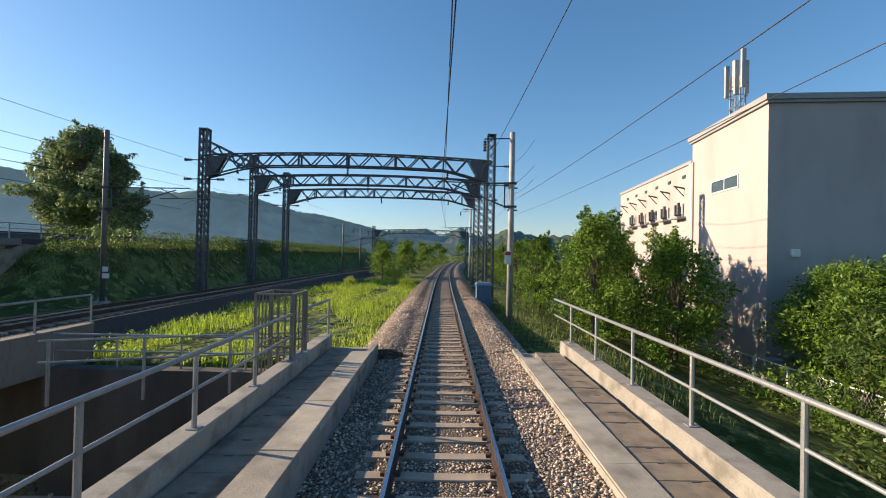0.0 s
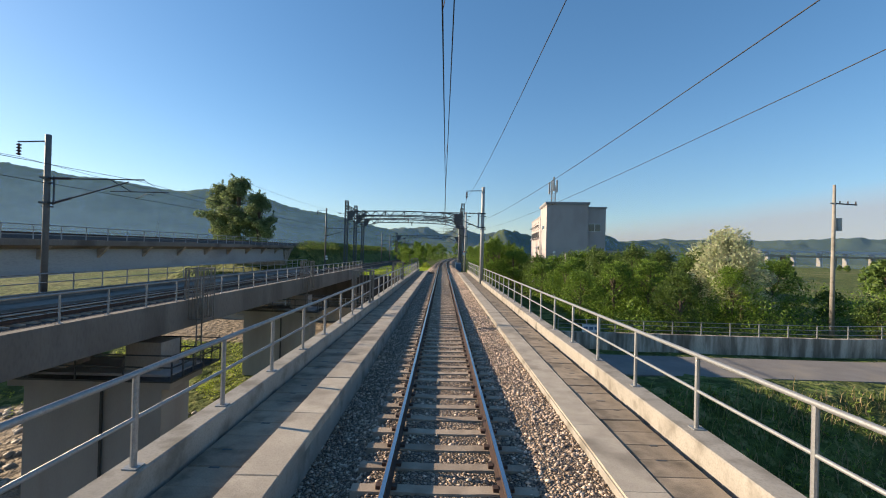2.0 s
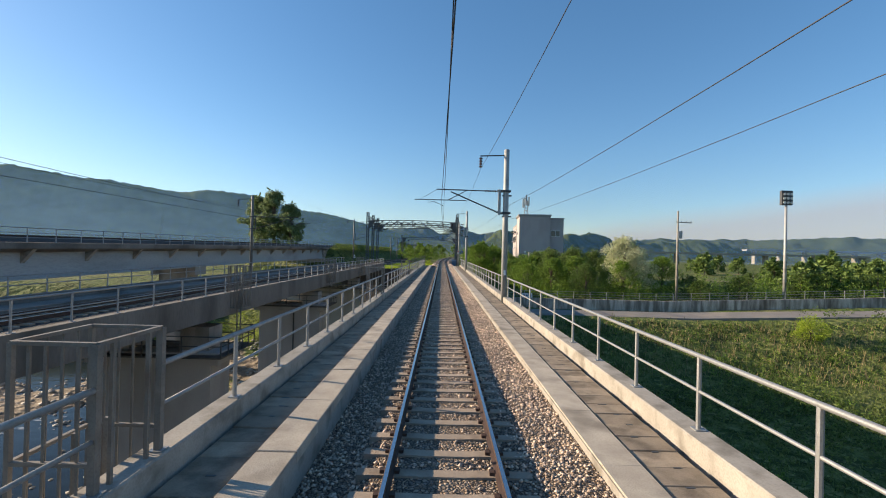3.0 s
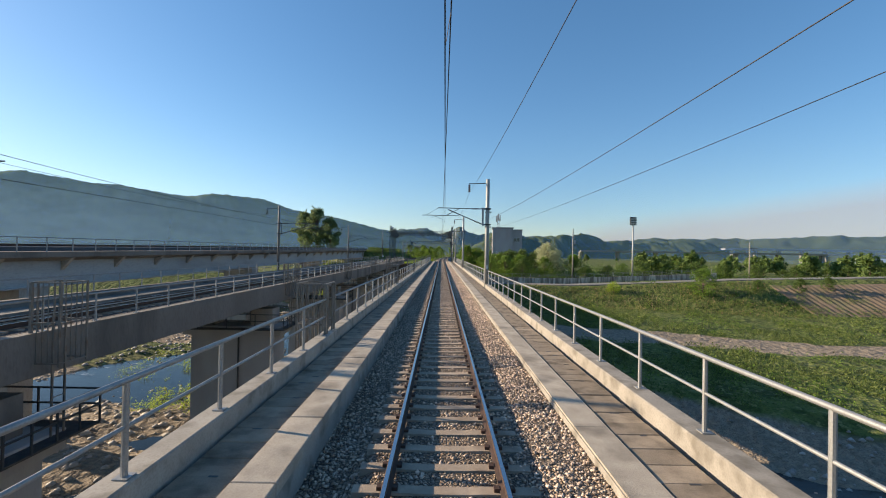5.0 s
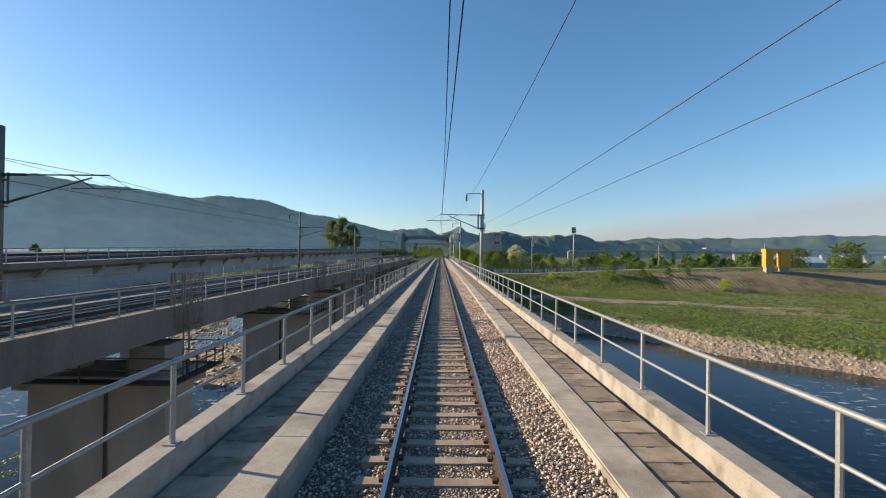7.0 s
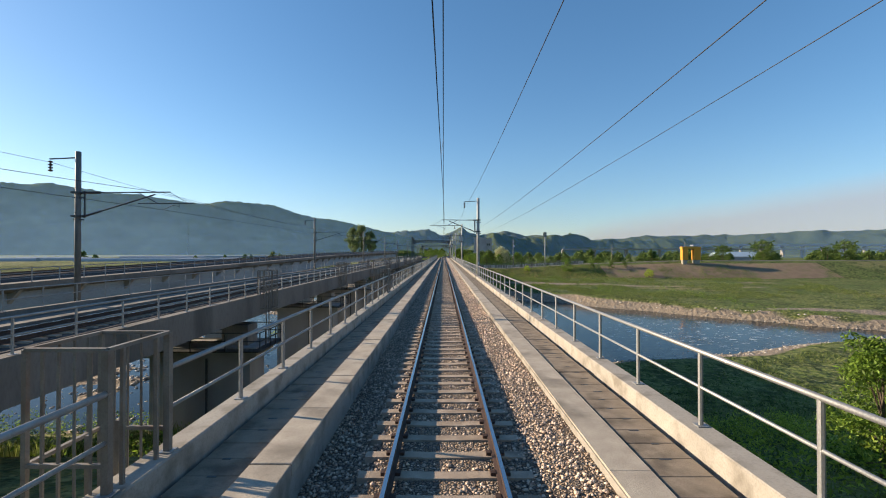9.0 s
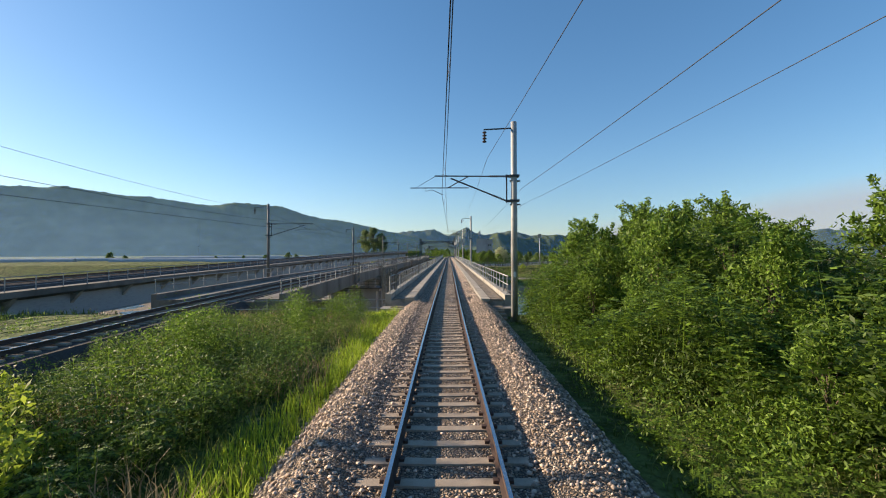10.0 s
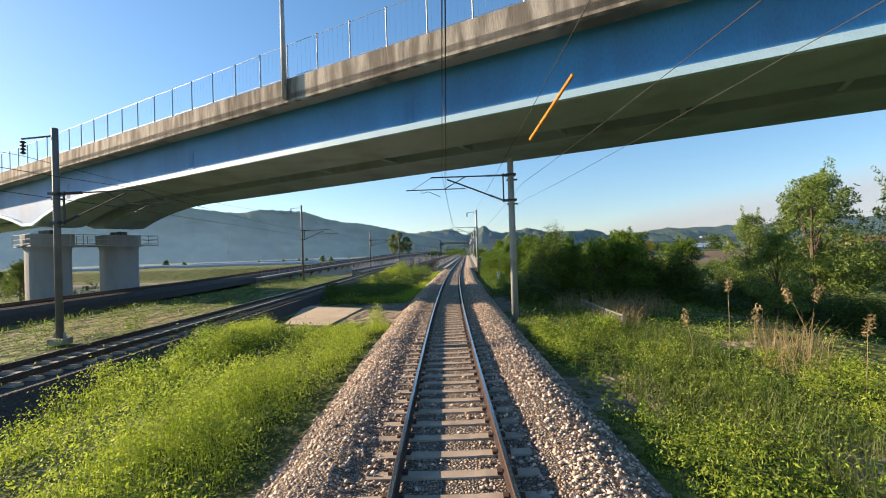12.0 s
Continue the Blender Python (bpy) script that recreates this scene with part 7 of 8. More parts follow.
blades("grass", sow(15000, lambda y: (track_x(y) + 3.3, track_x(y) + 9), -304, BRIDGE_A - 2, lambda x, y, k: not PAD(x, y), 25), M_GRASS2, "rough verge grass on the embankment side", 0.42, 0.012, 35, 0.6)
blades("dry_reeds", sow(2400, lambda y: (track_x(y) + 3.9, track_x(y) + 12), -303, -271, lambda x, y, k: k > 0.12 and (y > -281 or x > track_x(y) + 6.5), 26), M_REED, "dry straw-coloured reeds on the embankment side", 1.2, 0.009, 36, 0.7)
blades("dry_reeds", sow(450, lambda y: (track_x(y) + 4.3, track_x(y) + 8), -262, -243, lambda x, y, k: k > 0.2, 27), M_REED, "dry straw-coloured reeds below the track", 0.85, 0.008, 37, 0.6)
blades("grass", sow(6000, lambda y: (track_x(y) + 2.7, track_x(y) + 9), BRIDGE_B, 50, lambda x, y, k: True, 28), M_GRASS2, "verge grass by the relay cabinet", 0.45, 0.016, 38)
blades("grass", sow(62000, lambda y: (7, 60), -221, -26, lambda x, y, k: river_depth(x, y) < -0.3 and k > -0.1 and gravel_at(x, y) < 0.4, 29, 0.08), M_GRASS2, "long grass on the river meadow", 0.36, 0.03, 39, 0.7)
blades("grass", sow(9000, lambda y: (-44, -24), -304, -215, lambda x, y, k: abs(x - left_x(y)) > 3.2 and abs(x - viaduct_x(y)) > 4.5, 30, 0.1), M_GRASS2, "grass strips between the far lines", 0.5, 0.03, 40)
blades("grass", sow(9000, lambda y: (-28.5, -23.5), 27, 130, lambda x, y, k: True, 41), M_GRASS2, "long grass on the embankment of the higher line", 0.7, 0.03, 42)
blades("grass", sow(6000, lambda y: (-40, -5), -212, -22, lambda x, y, k: river_depth(x, y) < -0.12 and k > 0.12, 43, 0.08), M_GRASS2, "weeds on the bank under the bridges", 0.7, 0.02, 44)

def weeds(name, spots, mat, label, size, seed):
    """Low leafy herbs: small clumps of leaves hugging the ground, as one mesh."""
    rng = np.random.default_rng(seed)
    c = np.array([(x, y, z + 0.22 * h) for x, y, z, h in spots])
    v, f = leaf_cloud(c, np.full(len(c), 0.33), len(c) * 9, size, rng, 0.9)
    return tagged(new(name, bulk_mesh(name, v, f, mat)), label, "weeds", kind="stuff")


# Dark leaf colour here stands in for shade from taller shrubs.
weeds("weeds", sow(3800, lambda y: (left_x(y) + 2.2, track_x(y) - 4.8), -280, BRIDGE_A - 1, lambda x, y, k: k < 0.3 and not PAD(x, y), 51), M_LEAFDARK, "low leafy weeds between the lines, coloured dark for shade", 0.05, 61)
weeds("weeds", sow(800, lambda y: (left_x(y) + 2.2, track_x(y) - 3.2), -280, -266, lambda x, y, k: k > 0.0 and not PAD(x, y), 52), M_LEAF2, "bright leafy weeds between the lines", 0.042, 62)
weeds("weeds", sow(4200, lambda y: (track_x(y) + 3.3, track_x(y) + 18), -304, BRIDGE_A - 3, lambda x, y, k: k < 0.3 and not PAD(x, y), 53), M_LEAF, "low leafy weeds on the embankment side", 0.05, 63)
weeds("weeds", sow(1600, lambda y: (track_x(y) + 3.3, track_x(y) + 14), -304, -236, lambda x, y, k: k > 0.0 and not PAD(x, y), 54), M_LEAF, "yellow-green weeds on the embankment side", 0.045, 64)
weeds("weeds", sow(1200, lambda y: (-15, track_x(y) - 3.6), BRIDGE_B, 50, lambda x, y, k: x > left_x(y) + 3.0 and k < 0.1, 55), M_LEAF2, "leafy weeds by the bridge end", 0.07, 65)
blades("grass", sow(9000, lambda y: (track_x(y) + 3.4, track_x(y) + 11), -304, -279, lambda x, y, k: k > 0.1, 47), M_GRASS2, "feathery weeds in clumps on the embankment side", 0.6, 0.008, 48, 0.5)
# Hedge leaves carry the shade of this side in their dark colour.
weeds("hedge", [(x, y, z + 0.5 * j, 1.0) for j in range(3) for x, y, z, _ in sow(1100, lambda y: (-26.5, -24.2), 28, 140, lambda x, y, k: True, 57 + j)], M_LEAFDARK, "overgrown embankment hedge of the higher line, leaves coloured dark for shade", 0.11, 67)

def thicket(name, spots, mat, label, size, per, radius, seed):
    """Waist-high shrubs and tall herbs in a closed mass of leafy mounds, as one mesh; a spot is x, y, ground, height."""
    rng = np.random.default_rng(seed)
    c, r = [], []
    for x, y, z, h in spots:
        for j in range(max(1, int(h / (radius * 0.9)))):
            c.append((x + rng.normal() * 0.12, y + rng.normal() * 0.12, z + radius * 0.5 + j * radius * 0.9))
            r.append(radius * (1.1 - 0.35 * j * radius * 0.9 / h))
    v, f = leaf_cloud(np.array(c), np.array(r), len(c) * per, size, rng, 0.85)
    v[:, 2] += 0.25 * np.maximum(0, rng.normal(size=(len(v) // 4, 1)) ** 3 * 0.12).repeat(4, 0)[:, 0]
    return tagged(new(name, bulk_mesh(name, v, f, mat)), label, "shrubs", kind="stuff")


def mounds(count, x_of, y0, y1, height, keep, seed, patch=0.22):
    """Spots whose height follows rolling mounds."""
    return [(x, y, z, max(0.15, height * (0.6 + 1.5 * noise.noise(Vector((x * 0.33, y * 0.33, seed)))))) for x, y, z, _ in sow(count, x_of, y0, y1, keep, seed, patch)]


# The verge's shade is put into the dark leaves of these two.
thicket("shrubs", mounds(900, lambda y: (left_x(y) + 2.8, track_x(y) - 4.6), -266, -236, 0.95, lambda x, y, k: not (x < -7 and y > -240), 81), M_LEAFDARK, "dense leafy shrubs and creepers between the lines", 0.048, 65, 0.42, 91)
thicket("shrubs", mounds(520, lambda y: (left_x(y) + 2.6, track_x(y) - 3.8), -262, BRIDGE_A - 2, 1.3, lambda x, y, k: k > 0.0, 82), M_LEAFDARK, "green leafy mounds between the lines", 0.035, 65, 0.36, 92)
thicket("creepers", mounds(330, lambda y: (left_x(y) + 2.8, track_x(y) - 3.9), -244, BRIDGE_A - 2, 1.5, lambda x, y, k: k > 0.1, 84), M_LEAF, "grey-green creepers heaped over the verge", 0.04, 70, 0.4, 96)
thicket("creepers", mounds(90, lambda y: (left_x(y) + 2.8, track_x(y) - 3.3), -246, BRIDGE_A - 2, 0.8, lambda x, y, k: k > 0.22, 85), M_LEAF, "yellow-green leafy clumps on the verge", 0.035, 90, 0.34, 97)
blades("dry_reeds", sow(2600, lambda y: (left_x(y) + 2.8, track_x(y) - 3.2), -246, BRIDGE_A - 2, lambda x, y, k: k > 0.12, 86, 0.3), M_REED, "dry brownish grass among the creepers", 0.75, 0.01, 98, 0.6)


def herb_tufts(spots, per, seed):
    """Blades standing in tufts over rolling mounds."""
    r = random.Random(seed)
    return [(x + r.gauss(0, 0.2), y + r.gauss(0, 0.2), z, min(1.4, h * r.uniform(0.7, 1.3))) for x, y, z, h in spots for _ in range(per)]


RIDGE = lambda x, y: 3.4 < track_x(y) - x < 6.2 or left_x(y) + 2.7 < x < left_x(y) + 4.4  # noqa: E731
row_spots = mounds(1250, lambda y: (left_x(y) + 2.6, track_x(y) - 3.2), -304, -277.6, 0.95, lambda x, y, k: RIDGE(x, y) and not PAD(x, y), 83)
thicket("weed_mounds", row_spots, M_LEAF2, "bright yellow-green weed mounds beside the ballast", 0.03, 46, 0.28, 93)
blades("grass", herb_tufts(row_spots, 7, 5), M_GRASS, "upright bright feathery herbs in rows beside the ballast", 0.55, 0.008, 94, 0.35)
heaps = mounds(190, lambda y: (left_x(y) + 2.8, track_x(y) - 3.6), -300, -278.6, 0.8, lambda x, y, k: RIDGE(x, y) and not PAD(x, y), 307)
thicket("weed_mounds", heaps, M_LEAF2, "heaped yellow-green weeds near the concrete pad", 0.034, 120, 0.42, 308)
heaps = mounds(70, lambda y: (left_x(y) + 2.8, left_x(y) + 6.5), -290, -270, 0.85, lambda x, y, k: not PAD(x, y), 317)
thicket("weed_mounds", heaps, M_LEAF, "heaped dull green weeds beside the second line", 0.055, 70, 0.42, 318)
# Shade of the dip between the rows is put into the leaf colour.
low_spots = mounds(420, lambda y: (left_x(y) + 2.6, track_x(y) - 3.3), -304, -279.5, 0.3, lambda x, y, k: not RIDGE(x, y), 183)
thicket("weed_mounds", low_spots, M_LEAFDARK, "low weeds in the dip between the rows, coloured dark for shade", 0.03, 40, 0.25, 193)
# Leaf colour darkened to carry the shade beside the second line.
thicket("shrubs", mounds(220, lambda y: (left_x(y) + 2.7, -9.2), -266, -246, 1.3, lambda x, y, k: True, 184), M_LEAFDARK, "tall leafy shrubs beside the second line, coloured dark for shade", 0.06, 55, 0.5, 194)
thicket("weed_mounds", mounds(380, lambda y: (left_x(y) + 2.8, track_x(y) - 3.3), -281, -264, 0.5, lambda x, y, k: not PAD(x, y), 84), M_LEAF2, "bright yellow-green weed mounds round the concrete pad", 0.032, 75, 0.3, 94)
thicket("shrubs", mounds(900, lambda y: (track_x(y) + 4.0, track_x(y) + 13), -266, BRIDGE_A - 1, 1.25, lambda x, y, k: not (-259 < y < -244 and x < track_x(y) + 9.2), 85), M_LEAF, "dense leafy undergrowth beside the track", 0.05, 55, 0.45, 95)
thicket("weed_mounds", mounds(620, lambda y: (track_x(y) + 3.3, track_x(y) + 12), -304, -282, 0.7, lambda x, y, k: k > -0.12 and not PAD(x, y), 86), M_LEAF2, "mixed bright leafy weeds on the embankment side", 0.034, 58, 0.32, 96)
thicket("weed_mounds", mounds(200, lambda y: (track_x(y) + 3.6, track_x(y) + 13), -282, -272, 0.5, lambda x, y, k: k > 0.0 and not PAD(x, y), 87), M_LEAF, "low green weeds near the mast on the embankment side", 0.05, 40, 0.3, 95)
thicket("weed_mounds", mounds(260, lambda y: (track_x(y) + 3.2, track_x(y) + 9), -304, -279, 0.5, lambda x, y, k: k > 0.1, 87), M_LEAF2, "yellow-green weeds on the embankment side", 0.045, 44, 0.28, 97)
thicket("shrubs", mounds(700, lambda y: (-29.5, left_x(y) - 3.2), -304, -226, 0.45, lambda x, y, k: abs(x - viaduct_x(y)) > 4.4, 88), M_LEAF, "low green weeds between the second line and the viaduct", 0.05, 34, 0.36, 98)
thicket("shrubs", mounds(420, lambda y: (13, 28), -14, 24, 1.6, lambda x, y, k: True, 89), M_LEAF, "leafy undergrowth on the bank beside the bridge", 0.10, 30, 0.6, 99)


def sprigs(name, spots, mat, label, size, seed):
    """Upright shoots with feathered leaves: each leaf a row of leaflet pairs along a drooping stalk, as one mesh."""
    rng = np.random.default_rng(seed)
    pairs, leaves = 7, 9
    out = []
    for x, y, z, h in spots:
        lean = rng.normal(size=2) * 0.16
        foot0, tip0 = np.array([x, y, z - 0.5]), np.array([x + lean[0] * h, y + lean[1] * h, z + h])
        thick = np.array([0.011, 0.005, 0])
        out += [foot0 - thick, foot0 + thick, tip0 + thick * 0.3, tip0 - thick * 0.3]
        for i in range(leaves):
            u = (i + 0.6) / leaves
            foot = np.array([x + lean[0] * h * u * u, y + lean[1] * h * u * u, z + h * u])
            a = 2.4 * i + rng.uniform(-0.4, 0.4)
            reach = size * (1.15 - 0.55 * u) * rng.uniform(0.8, 1.2)
            e = np.array([math.cos(a), math.sin(a), 0.0])
            side = np.array([-math.sin(a), math.cos(a), 0.0])
            end = foot + e * reach + np.array([0, 0, -0.2 * reach])
            mid = foot + e * reach * 0.5 + np.array([0, 0, 0.0875 * reach])
            out += [foot, mid + side * 0.006, end, mid - side * 0.006]
            for j in range(1, pairs + 1):
                w = j / pairs
                c = foot + e * reach * w + np.array([0, 0, reach * (0.55 * w - 0.75 * w * w)])
                q = reach * 0.25 * (1.1 - 0.45 * w)
                for sgn in (-1, 1):
                    tip = c + side * sgn * q + e * q * 0.45 + np.array([0, 0, rng.normal() * 0.2 * q])
                    m = (c + tip) / 2
                    wd = e * q * 0.3 + np.array([0, 0, 0.12 * q])
                    out += [c, m + wd, tip, m - wd]
    v = np.array(out)
    return tagged(new(name, bulk_mesh(name, v, np.arange(len(v)).reshape(-1, 4), mat)), label, "shrubs", kind="stuff")


def crests(spots, share, seed, lift=0.55):
    """Spots on the tops of leafy mounds for shoots to stand on."""
    r = random.Random(seed)
    return [(x + r.gauss(0, 0.2), y + r.gauss(0, 0.2), z + h * r.uniform(lift, 1.0), r.uniform(0.5, 1.1)) for x, y, z, h in spots if r.random() < share]


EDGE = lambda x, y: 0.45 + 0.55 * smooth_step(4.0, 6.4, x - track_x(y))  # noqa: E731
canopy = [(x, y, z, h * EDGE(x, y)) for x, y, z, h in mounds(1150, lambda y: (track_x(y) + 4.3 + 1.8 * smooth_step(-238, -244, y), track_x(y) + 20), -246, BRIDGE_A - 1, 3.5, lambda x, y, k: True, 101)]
# Inner leaves take the darker colour to stand in for shade inside.
thicket("shrubs", canopy, M_LEAFDARK, "closed leafy robinia canopy beside the track, coloured dark for inner shade", 0.06, 44, 0.55, 111)
sprigs("robinia_shoots", crests(canopy + canopy, 0.75, 301, 0.45), M_LEAF, "feathery robinia shoots over the thicket", 0.58, 311)
sprigs("robinia_shoots", crests(2 * [c for c in canopy if c[0] < track_x(c[1]) + 7.5], 0.8, 302, 0.05), M_LEAF, "feathery robinia shoots at the edge of the thicket", 0.48, 312)
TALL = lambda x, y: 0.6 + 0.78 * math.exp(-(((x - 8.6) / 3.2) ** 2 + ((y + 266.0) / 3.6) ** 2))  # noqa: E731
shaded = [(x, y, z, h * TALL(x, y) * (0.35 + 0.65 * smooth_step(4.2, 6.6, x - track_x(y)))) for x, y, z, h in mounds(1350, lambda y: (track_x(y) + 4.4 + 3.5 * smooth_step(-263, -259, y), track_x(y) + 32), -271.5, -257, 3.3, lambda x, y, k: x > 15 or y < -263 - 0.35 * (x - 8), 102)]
# Robinia in the dark leaf colour: the road bridge's shade is put in.
thicket("shrubs", shaded, M_LEAFDARK, "closed robinia thicket behind the fence, coloured dark for shade", 0.07, 46, 0.6, 112)
sprigs("robinia_shoots", crests(shaded, 0.75, 303, 0.4), M_LEAFDARK, "feathery robinia shoots behind the fence, coloured dark for shade", 0.65, 313)
verge = mounds(620, lambda y: (left_x(y) + 2.6, track_x(y) - 4.4), -262, -233, 0.9, lambda x, y, k: True, 305)
sprigs("leafy_shoots", [(x, y, z + h * 0.35, 0.55 + 0.3 * h) for x, y, z, h in verge], M_LEAF, "leafy green shoots over the bushes between the lines", 0.4, 315)
sprigs("leafy_shoots", [(x, y, z, 0.3 + 0.5 * h) for x, y, z, h in mounds(420, lambda y: (track_x(y) + 3.2, track_x(y) + 10), -303, -281, 0.6, lambda x, y, k: k > -0.1, 309)], M_LEAF, "leafy green herbs standing among the weeds", 0.26, 319)
slope = mounds(420, lambda y: (track_x(y) + 3.6, track_x(y) + 9.0), -262, -240, 0.5, lambda x, y, k: True, 306)
sprigs("leafy_shoots", [(x, y, z, 0.35 + 0.5 * h) for x, y, z, h in slope], M_LEAF, "leafy green herbs on the embankment side", 0.3, 316)
thicket("bank_bushes", mounds(420, lambda y: (8, 34), -218, -196, 1.2, lambda x, y, k: k > 0.0 and river_depth(x, y) < -0.35, 103, 0.1), M_LEAF2, "bright green bushes on the near river bank", 0.07, 45, 0.55, 113)
thicket("bank_bushes", mounds(900, lambda y: (12, 75), -140, -30, 0.5, lambda x, y, k: k > 0.1 and river_depth(x, y) < -0.2 and gravel_at(x, y) < 0.3, 104, 0.06), M_LEAF, "scattered dark green bushes on the meadow", 0.09, 24, 0.5, 114)


thicket("tree_belt", mounds(520, lambda y: (16 + y * 0.2, 80), -14, 4, 3.4, lambda x, y, k: True, 105), M_LEAF, "dense belt of young robinia trees along the road", 0.13, 34, 0.9, 115)


for k, (ya, yb) in enumerate(((-243, -239), (-212, -207), (-262, -258))):
    thicket("hedge_row", mounds(170, lambda y: (-150, -46), ya, yb, 1.5, lambda x, y, k: k > -0.05, 120 + k, 0.05), M_FARWOOD, "low green hedge row between the fields", 0.16, 26, 0.8, 130 + k)


def plume_reed(x, y, h, lean):
    """A tall dry reed with a feathery head."""
    z = ground_z(x, y)
    r = thing("reed", (x, y, z), "tall dry reed with a feathery tan plume", "reed", "tall reeds")
    top = Vector((x + lean * h * 0.5, y + 0.1 * h, z + h))
    part("stem", Mesher().tube([(x, y, z - 0.1), (x + lean * h * 0.15, y, z + 0.55 * h), top], [0.012, 0.009, 0.005], 5), M_REED, r)
    v, f = leaf_cloud(np.array([tuple(top + Vector((lean * 0.12 * i, 0, 0.09 * i - 0.1))) for i in range(4)]), np.full(4, 0.1), 90, 0.05, np.random.default_rng(int(x * 100) % 997), 1.6)
    part("plume", bulk_mesh("plume", v, f, M_REED), None, r)


for x, y, h, l in ((10.2, -285.5, 2.3, 0.15), (11.6, -287.0, 2.1, -0.35), (12.3, -286.0, 2.0, 0.4), (9.4, -288.0, 1.7, 0.2), (12.8, -289.0, 1.9, -0.2), (10.9, -289.5, 1.6, 0.3), (8.6, -286.5, 1.4, -0.15)):
    plume_reed(x, y, h, l)

rk = random.Random(8)
rv, rf = [], []
for i in range(16000):
    x, y = (rk.uniform(-45, -5), rk.uniform(-195, -15)) if i < 9000 else (rk.uniform(5, 75), rk.uniform(-172, -80))
    r = river_depth(x, y)
    side = r * river_half(x)
    if (x < 0 and r > -0.05 and ground_z(x, y) > WATER_Z - 0.35) or (x > 0 and -4.5 < side < 2.2) or (x > 36 and 0 < side < 22 and i % 3 == 0):
        s = rk.uniform(0.1, 0.38) * (1.15 if x < 0 else 0.9)
        z = max(ground_z(x, y), WATER_Z - 0.12)
        k = len(rv)
        for dx, dy, dz in ((1, 0, 0), (0, 1, 0), (-1, 0, 0), (0, -1, 0), (0.2, 0.1, 0.6), (0, 0, -0.5)):
            rv.append((x + dx * s * rk.uniform(0.7, 1.3), y + dy * s * rk.uniform(0.7, 1.3), z + dz * s))
        rf += [(k + a, k + b, k + c) for a, b, c in ((0, 1, 4), (1, 2, 4), (2, 3, 4), (3, 0, 4), (1, 0, 5), (2, 1, 5), (3, 2, 5), (0, 3, 5))]
tagged(new("river_rocks", bulk_mesh("river_rocks", rv, rf, M_ROCK)), "grey rocks and boulders in the shallow river", "rocks", kind="stuff")

ON_SLOPE = lambda x: (levee(x)[2] - 2, levee(x)[0] - 1.5)  # noqa: E731
r_slope = random.Random(77)
slope_spots = []
for _ in range(9000):
    x = r_slope.uniform(7, 68)
    y0, y1 = ON_SLOPE(x)
    y = r_slope.uniform(y0, y1)
    slope_spots.append((x, y, ground_z(x, y) - 0.05, r_slope.uniform(0.5, 1.3)))
blades("dry_grass", slope_spots[:5200], M_REED, "dry brownish grass on the dyke slope", 0.7, 0.02, 201, 0.6)
blades("grass", slope_spots[5200:], M_GRASS2, "rough green grass on the dyke slope", 0.8, 0.025, 202, 0.6)
thicket("slope_scrub", [(x, y, z, 0.5 * h) for x, y, z, h in slope_spots[::14]], M_LEAF, "low leafy scrub on the dyke slope", 0.08, 26, 0.45, 203)
# Herbs added in dark leaf colour to deepen the shade beside the bridge.
thicket("shade_herbs", mounds(1500, lambda y: (5.0, 30), -92, -34, 0.55, lambda x, y, k: k > -0.1 and gravel_at(x, y) < 0.5, 204, 0.1), M_LEAFDARK, "herbs beside the bridge, coloured dark to deepen its shade", 0.09, 22, 0.45, 205)
thicket("shade_herbs", mounds(700, lambda y: (4.6, 34), -214, -176, 0.7, lambda x, y, k: river_depth(x, y) * river_half(x) < -3, 206, 0.1), M_LEAFDARK, "near-bank herbs beside the bridge, coloured dark to deepen its shade", 0.08, 26, 0.5, 207)
thicket("tussocks", mounds(4600, lambda y: (18, 130), -112, -40, 0.45, lambda x, y, k: k > 0.0 and gravel_at(x, y) < 0.3, 208, 0.05), M_GRASS2, "tussocks of rough grass on the river meadow", 0.13, 16, 0.5, 209)
thicket("bank_herbs", mounds(420, lambda y: (-36, -7), -17, -1.5, 0.9, lambda x, y, k: k > -0.15, 210), M_LEAF2, "lush green herbs on the bank under the bridges", 0.07, 34, 0.5, 211)
thicket("bank_herbs", mounds(420, lambda y: (-38, -6), -212, -187, 1.0, lambda x, y, k: k > -0.1, 212), M_LEAF, "green bushes on the near bank under the bridges", 0.08, 34, 0.55, 213)
for cx, cy, rad, sd in ((-32, -74, 4.0, 1), (-23, -86, 2.6, 2), (-27, -148, 2.4, 3), (-22, -36, 2.2, 4)):
    thicket("island_bushes", mounds(46, lambda y: (cx - rad, cx + rad), cy - rad * 1.3, cy + rad * 1.3, 1.2, lambda x, y, k: True, 220 + sd), M_LEAF2, "bright green bushes on a gravel island in the river", 0.08, 40, 0.5, 230 + sd)

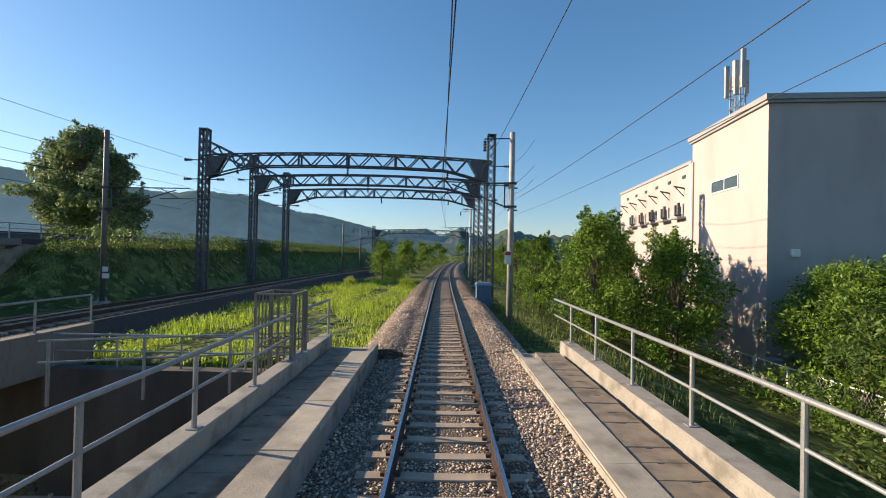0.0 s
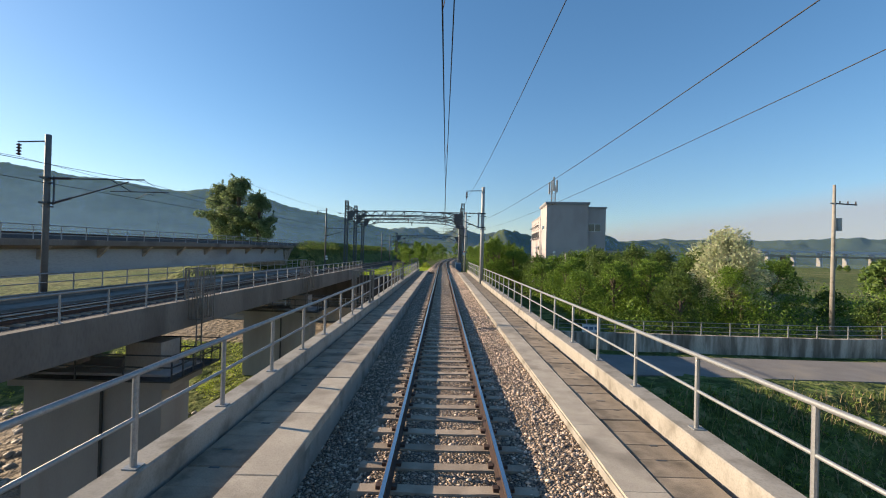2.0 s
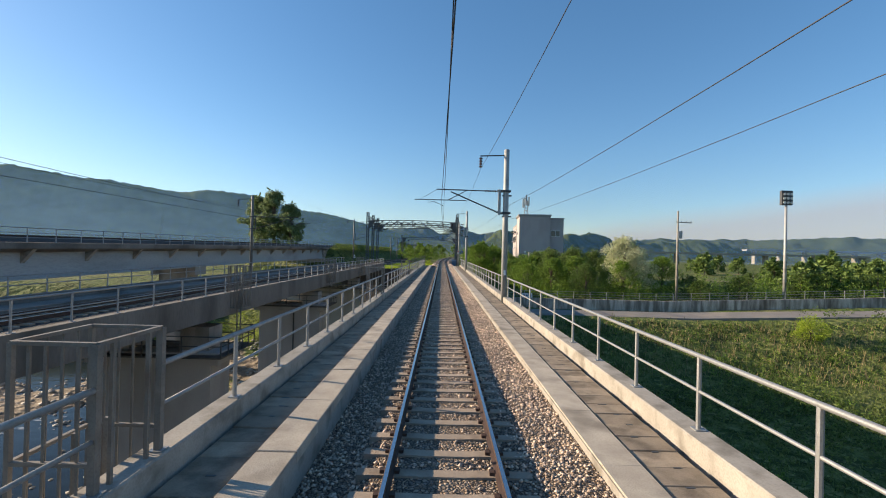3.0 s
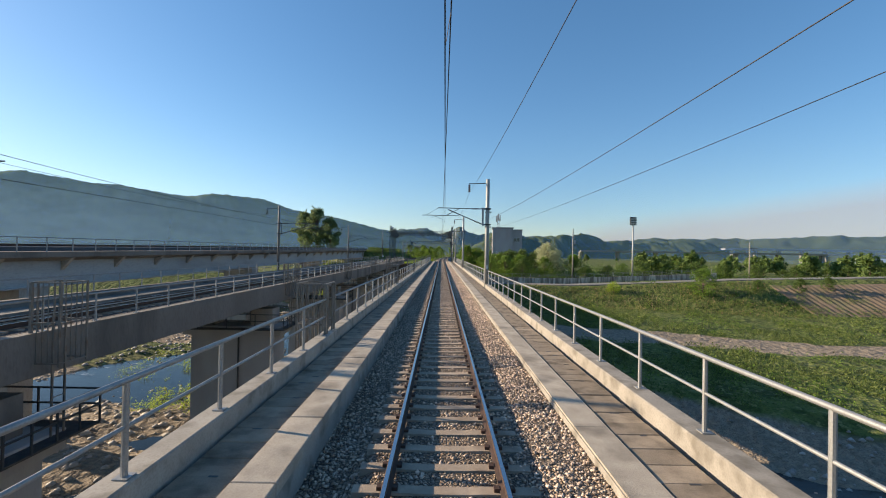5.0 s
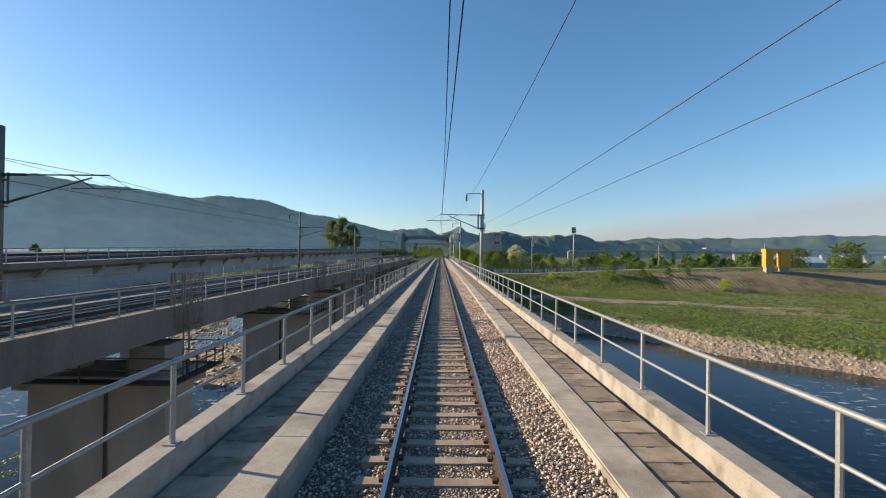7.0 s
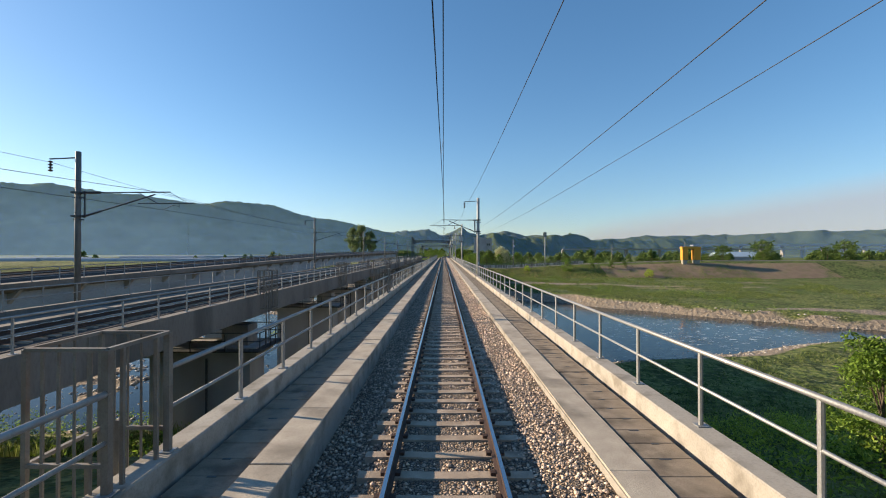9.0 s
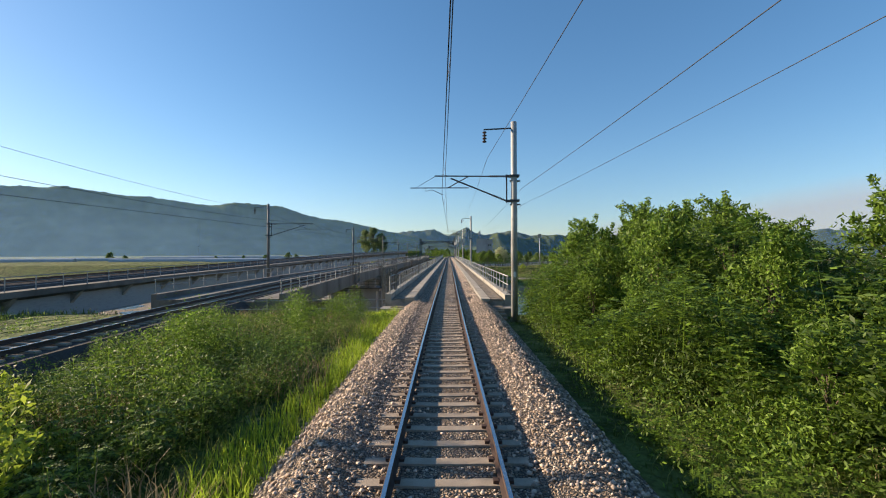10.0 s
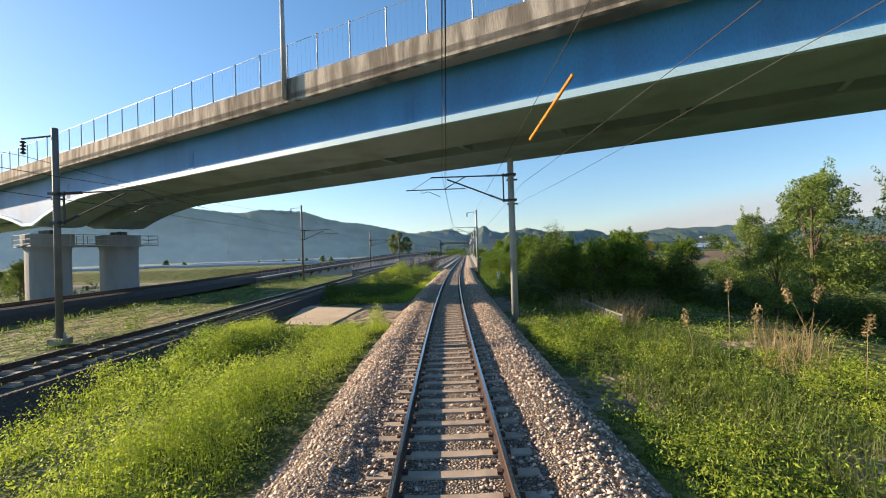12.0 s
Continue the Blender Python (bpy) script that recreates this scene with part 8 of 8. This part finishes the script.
# ---- far bank of the river: planted dyke slope, rough scrub, distant road viaduct ----
fv, ff = [], []
FN, FM = 300, 14
for i in range(FN + 1):
    for j in range(FM + 1):
        a, b = i / FN, j / FM
        x = 68 + 92 * a
        yc, zc, yf = levee(x)
        y = yf - 1.0 + (yc - yf - 1.5) * b
        crest = (0.0, 0.16, 0.2, 0.05)[i % 4] * min(1.0, 6 * b, 6 * (1 - b)) * (0.8 + 0.5 * noise.noise(Vector((x * 0.4, y * 0.4, 5.0))))
        edge = -0.3 if i in (0, FN) or j in (0, FM) else 0.05
        fv.append((x, y, ground_z(x, y) + edge + crest))
for i in range(FN):
    for j in range(FM):
        k = i * (FM + 1) + j
        ff.append((k, k + FM + 1, k + FM + 2, k + 1))
tagged(new("ploughed_field", bulk_mesh("ploughed_field", fv, ff, M_SOIL)), "brown ploughed dyke slope with raised rows beyond the river", "field", kind="stuff")
thicket("meadow_scrub", mounds(420, lambda y: (20, 125), -120, -22, 0.8, lambda x, y, k: k > 0.12 and river_depth(x, y) < -0.3 and gravel_at(x, y) < 0.3, 141, 0.05), M_LEAFDARK, "low dark scrub on the rough meadow", 0.12, 24, 0.6, 142)
for x, y, s in ((144, 0, 1.5), (166, 2, 1.9), (198, 0, 1.4), (210, 3, 1.9), (128, -14, 0.9), (120, -18, 0.8)):
    plant("dark_far", x, y, s)
for x, y, s in ((11.4, -213.6, 0.6), (13.8, -211.4, 0.62), (13.2, -215.4, 0.68), (15.8, -209.6, 0.55), (11.6, -217.4, 0.68)):
    plant("robinia", x, y, s)
fvd = thing("road_viaduct", (790, 600, -4), "long pale concrete road viaduct across the far plain", "viaduct")
part("deck", Mesher().box(470, 1120, 595, 606, 15.6, 18.0), M_COPING, fvd)
part("parapet", Mesher().box(470, 1120, 594.6, 594.95, 17.0, 19.0), M_COPING, fvd)
pier_me = Mesher().box(-1.6, 1.6, -3.5, 3.5, 0, 20.0, 0.2).mesh("pier", M_CONC)
for x in span(485, 1110, 40):
    piece("pier", pier_me, fvd, (x, 600, -4.4))
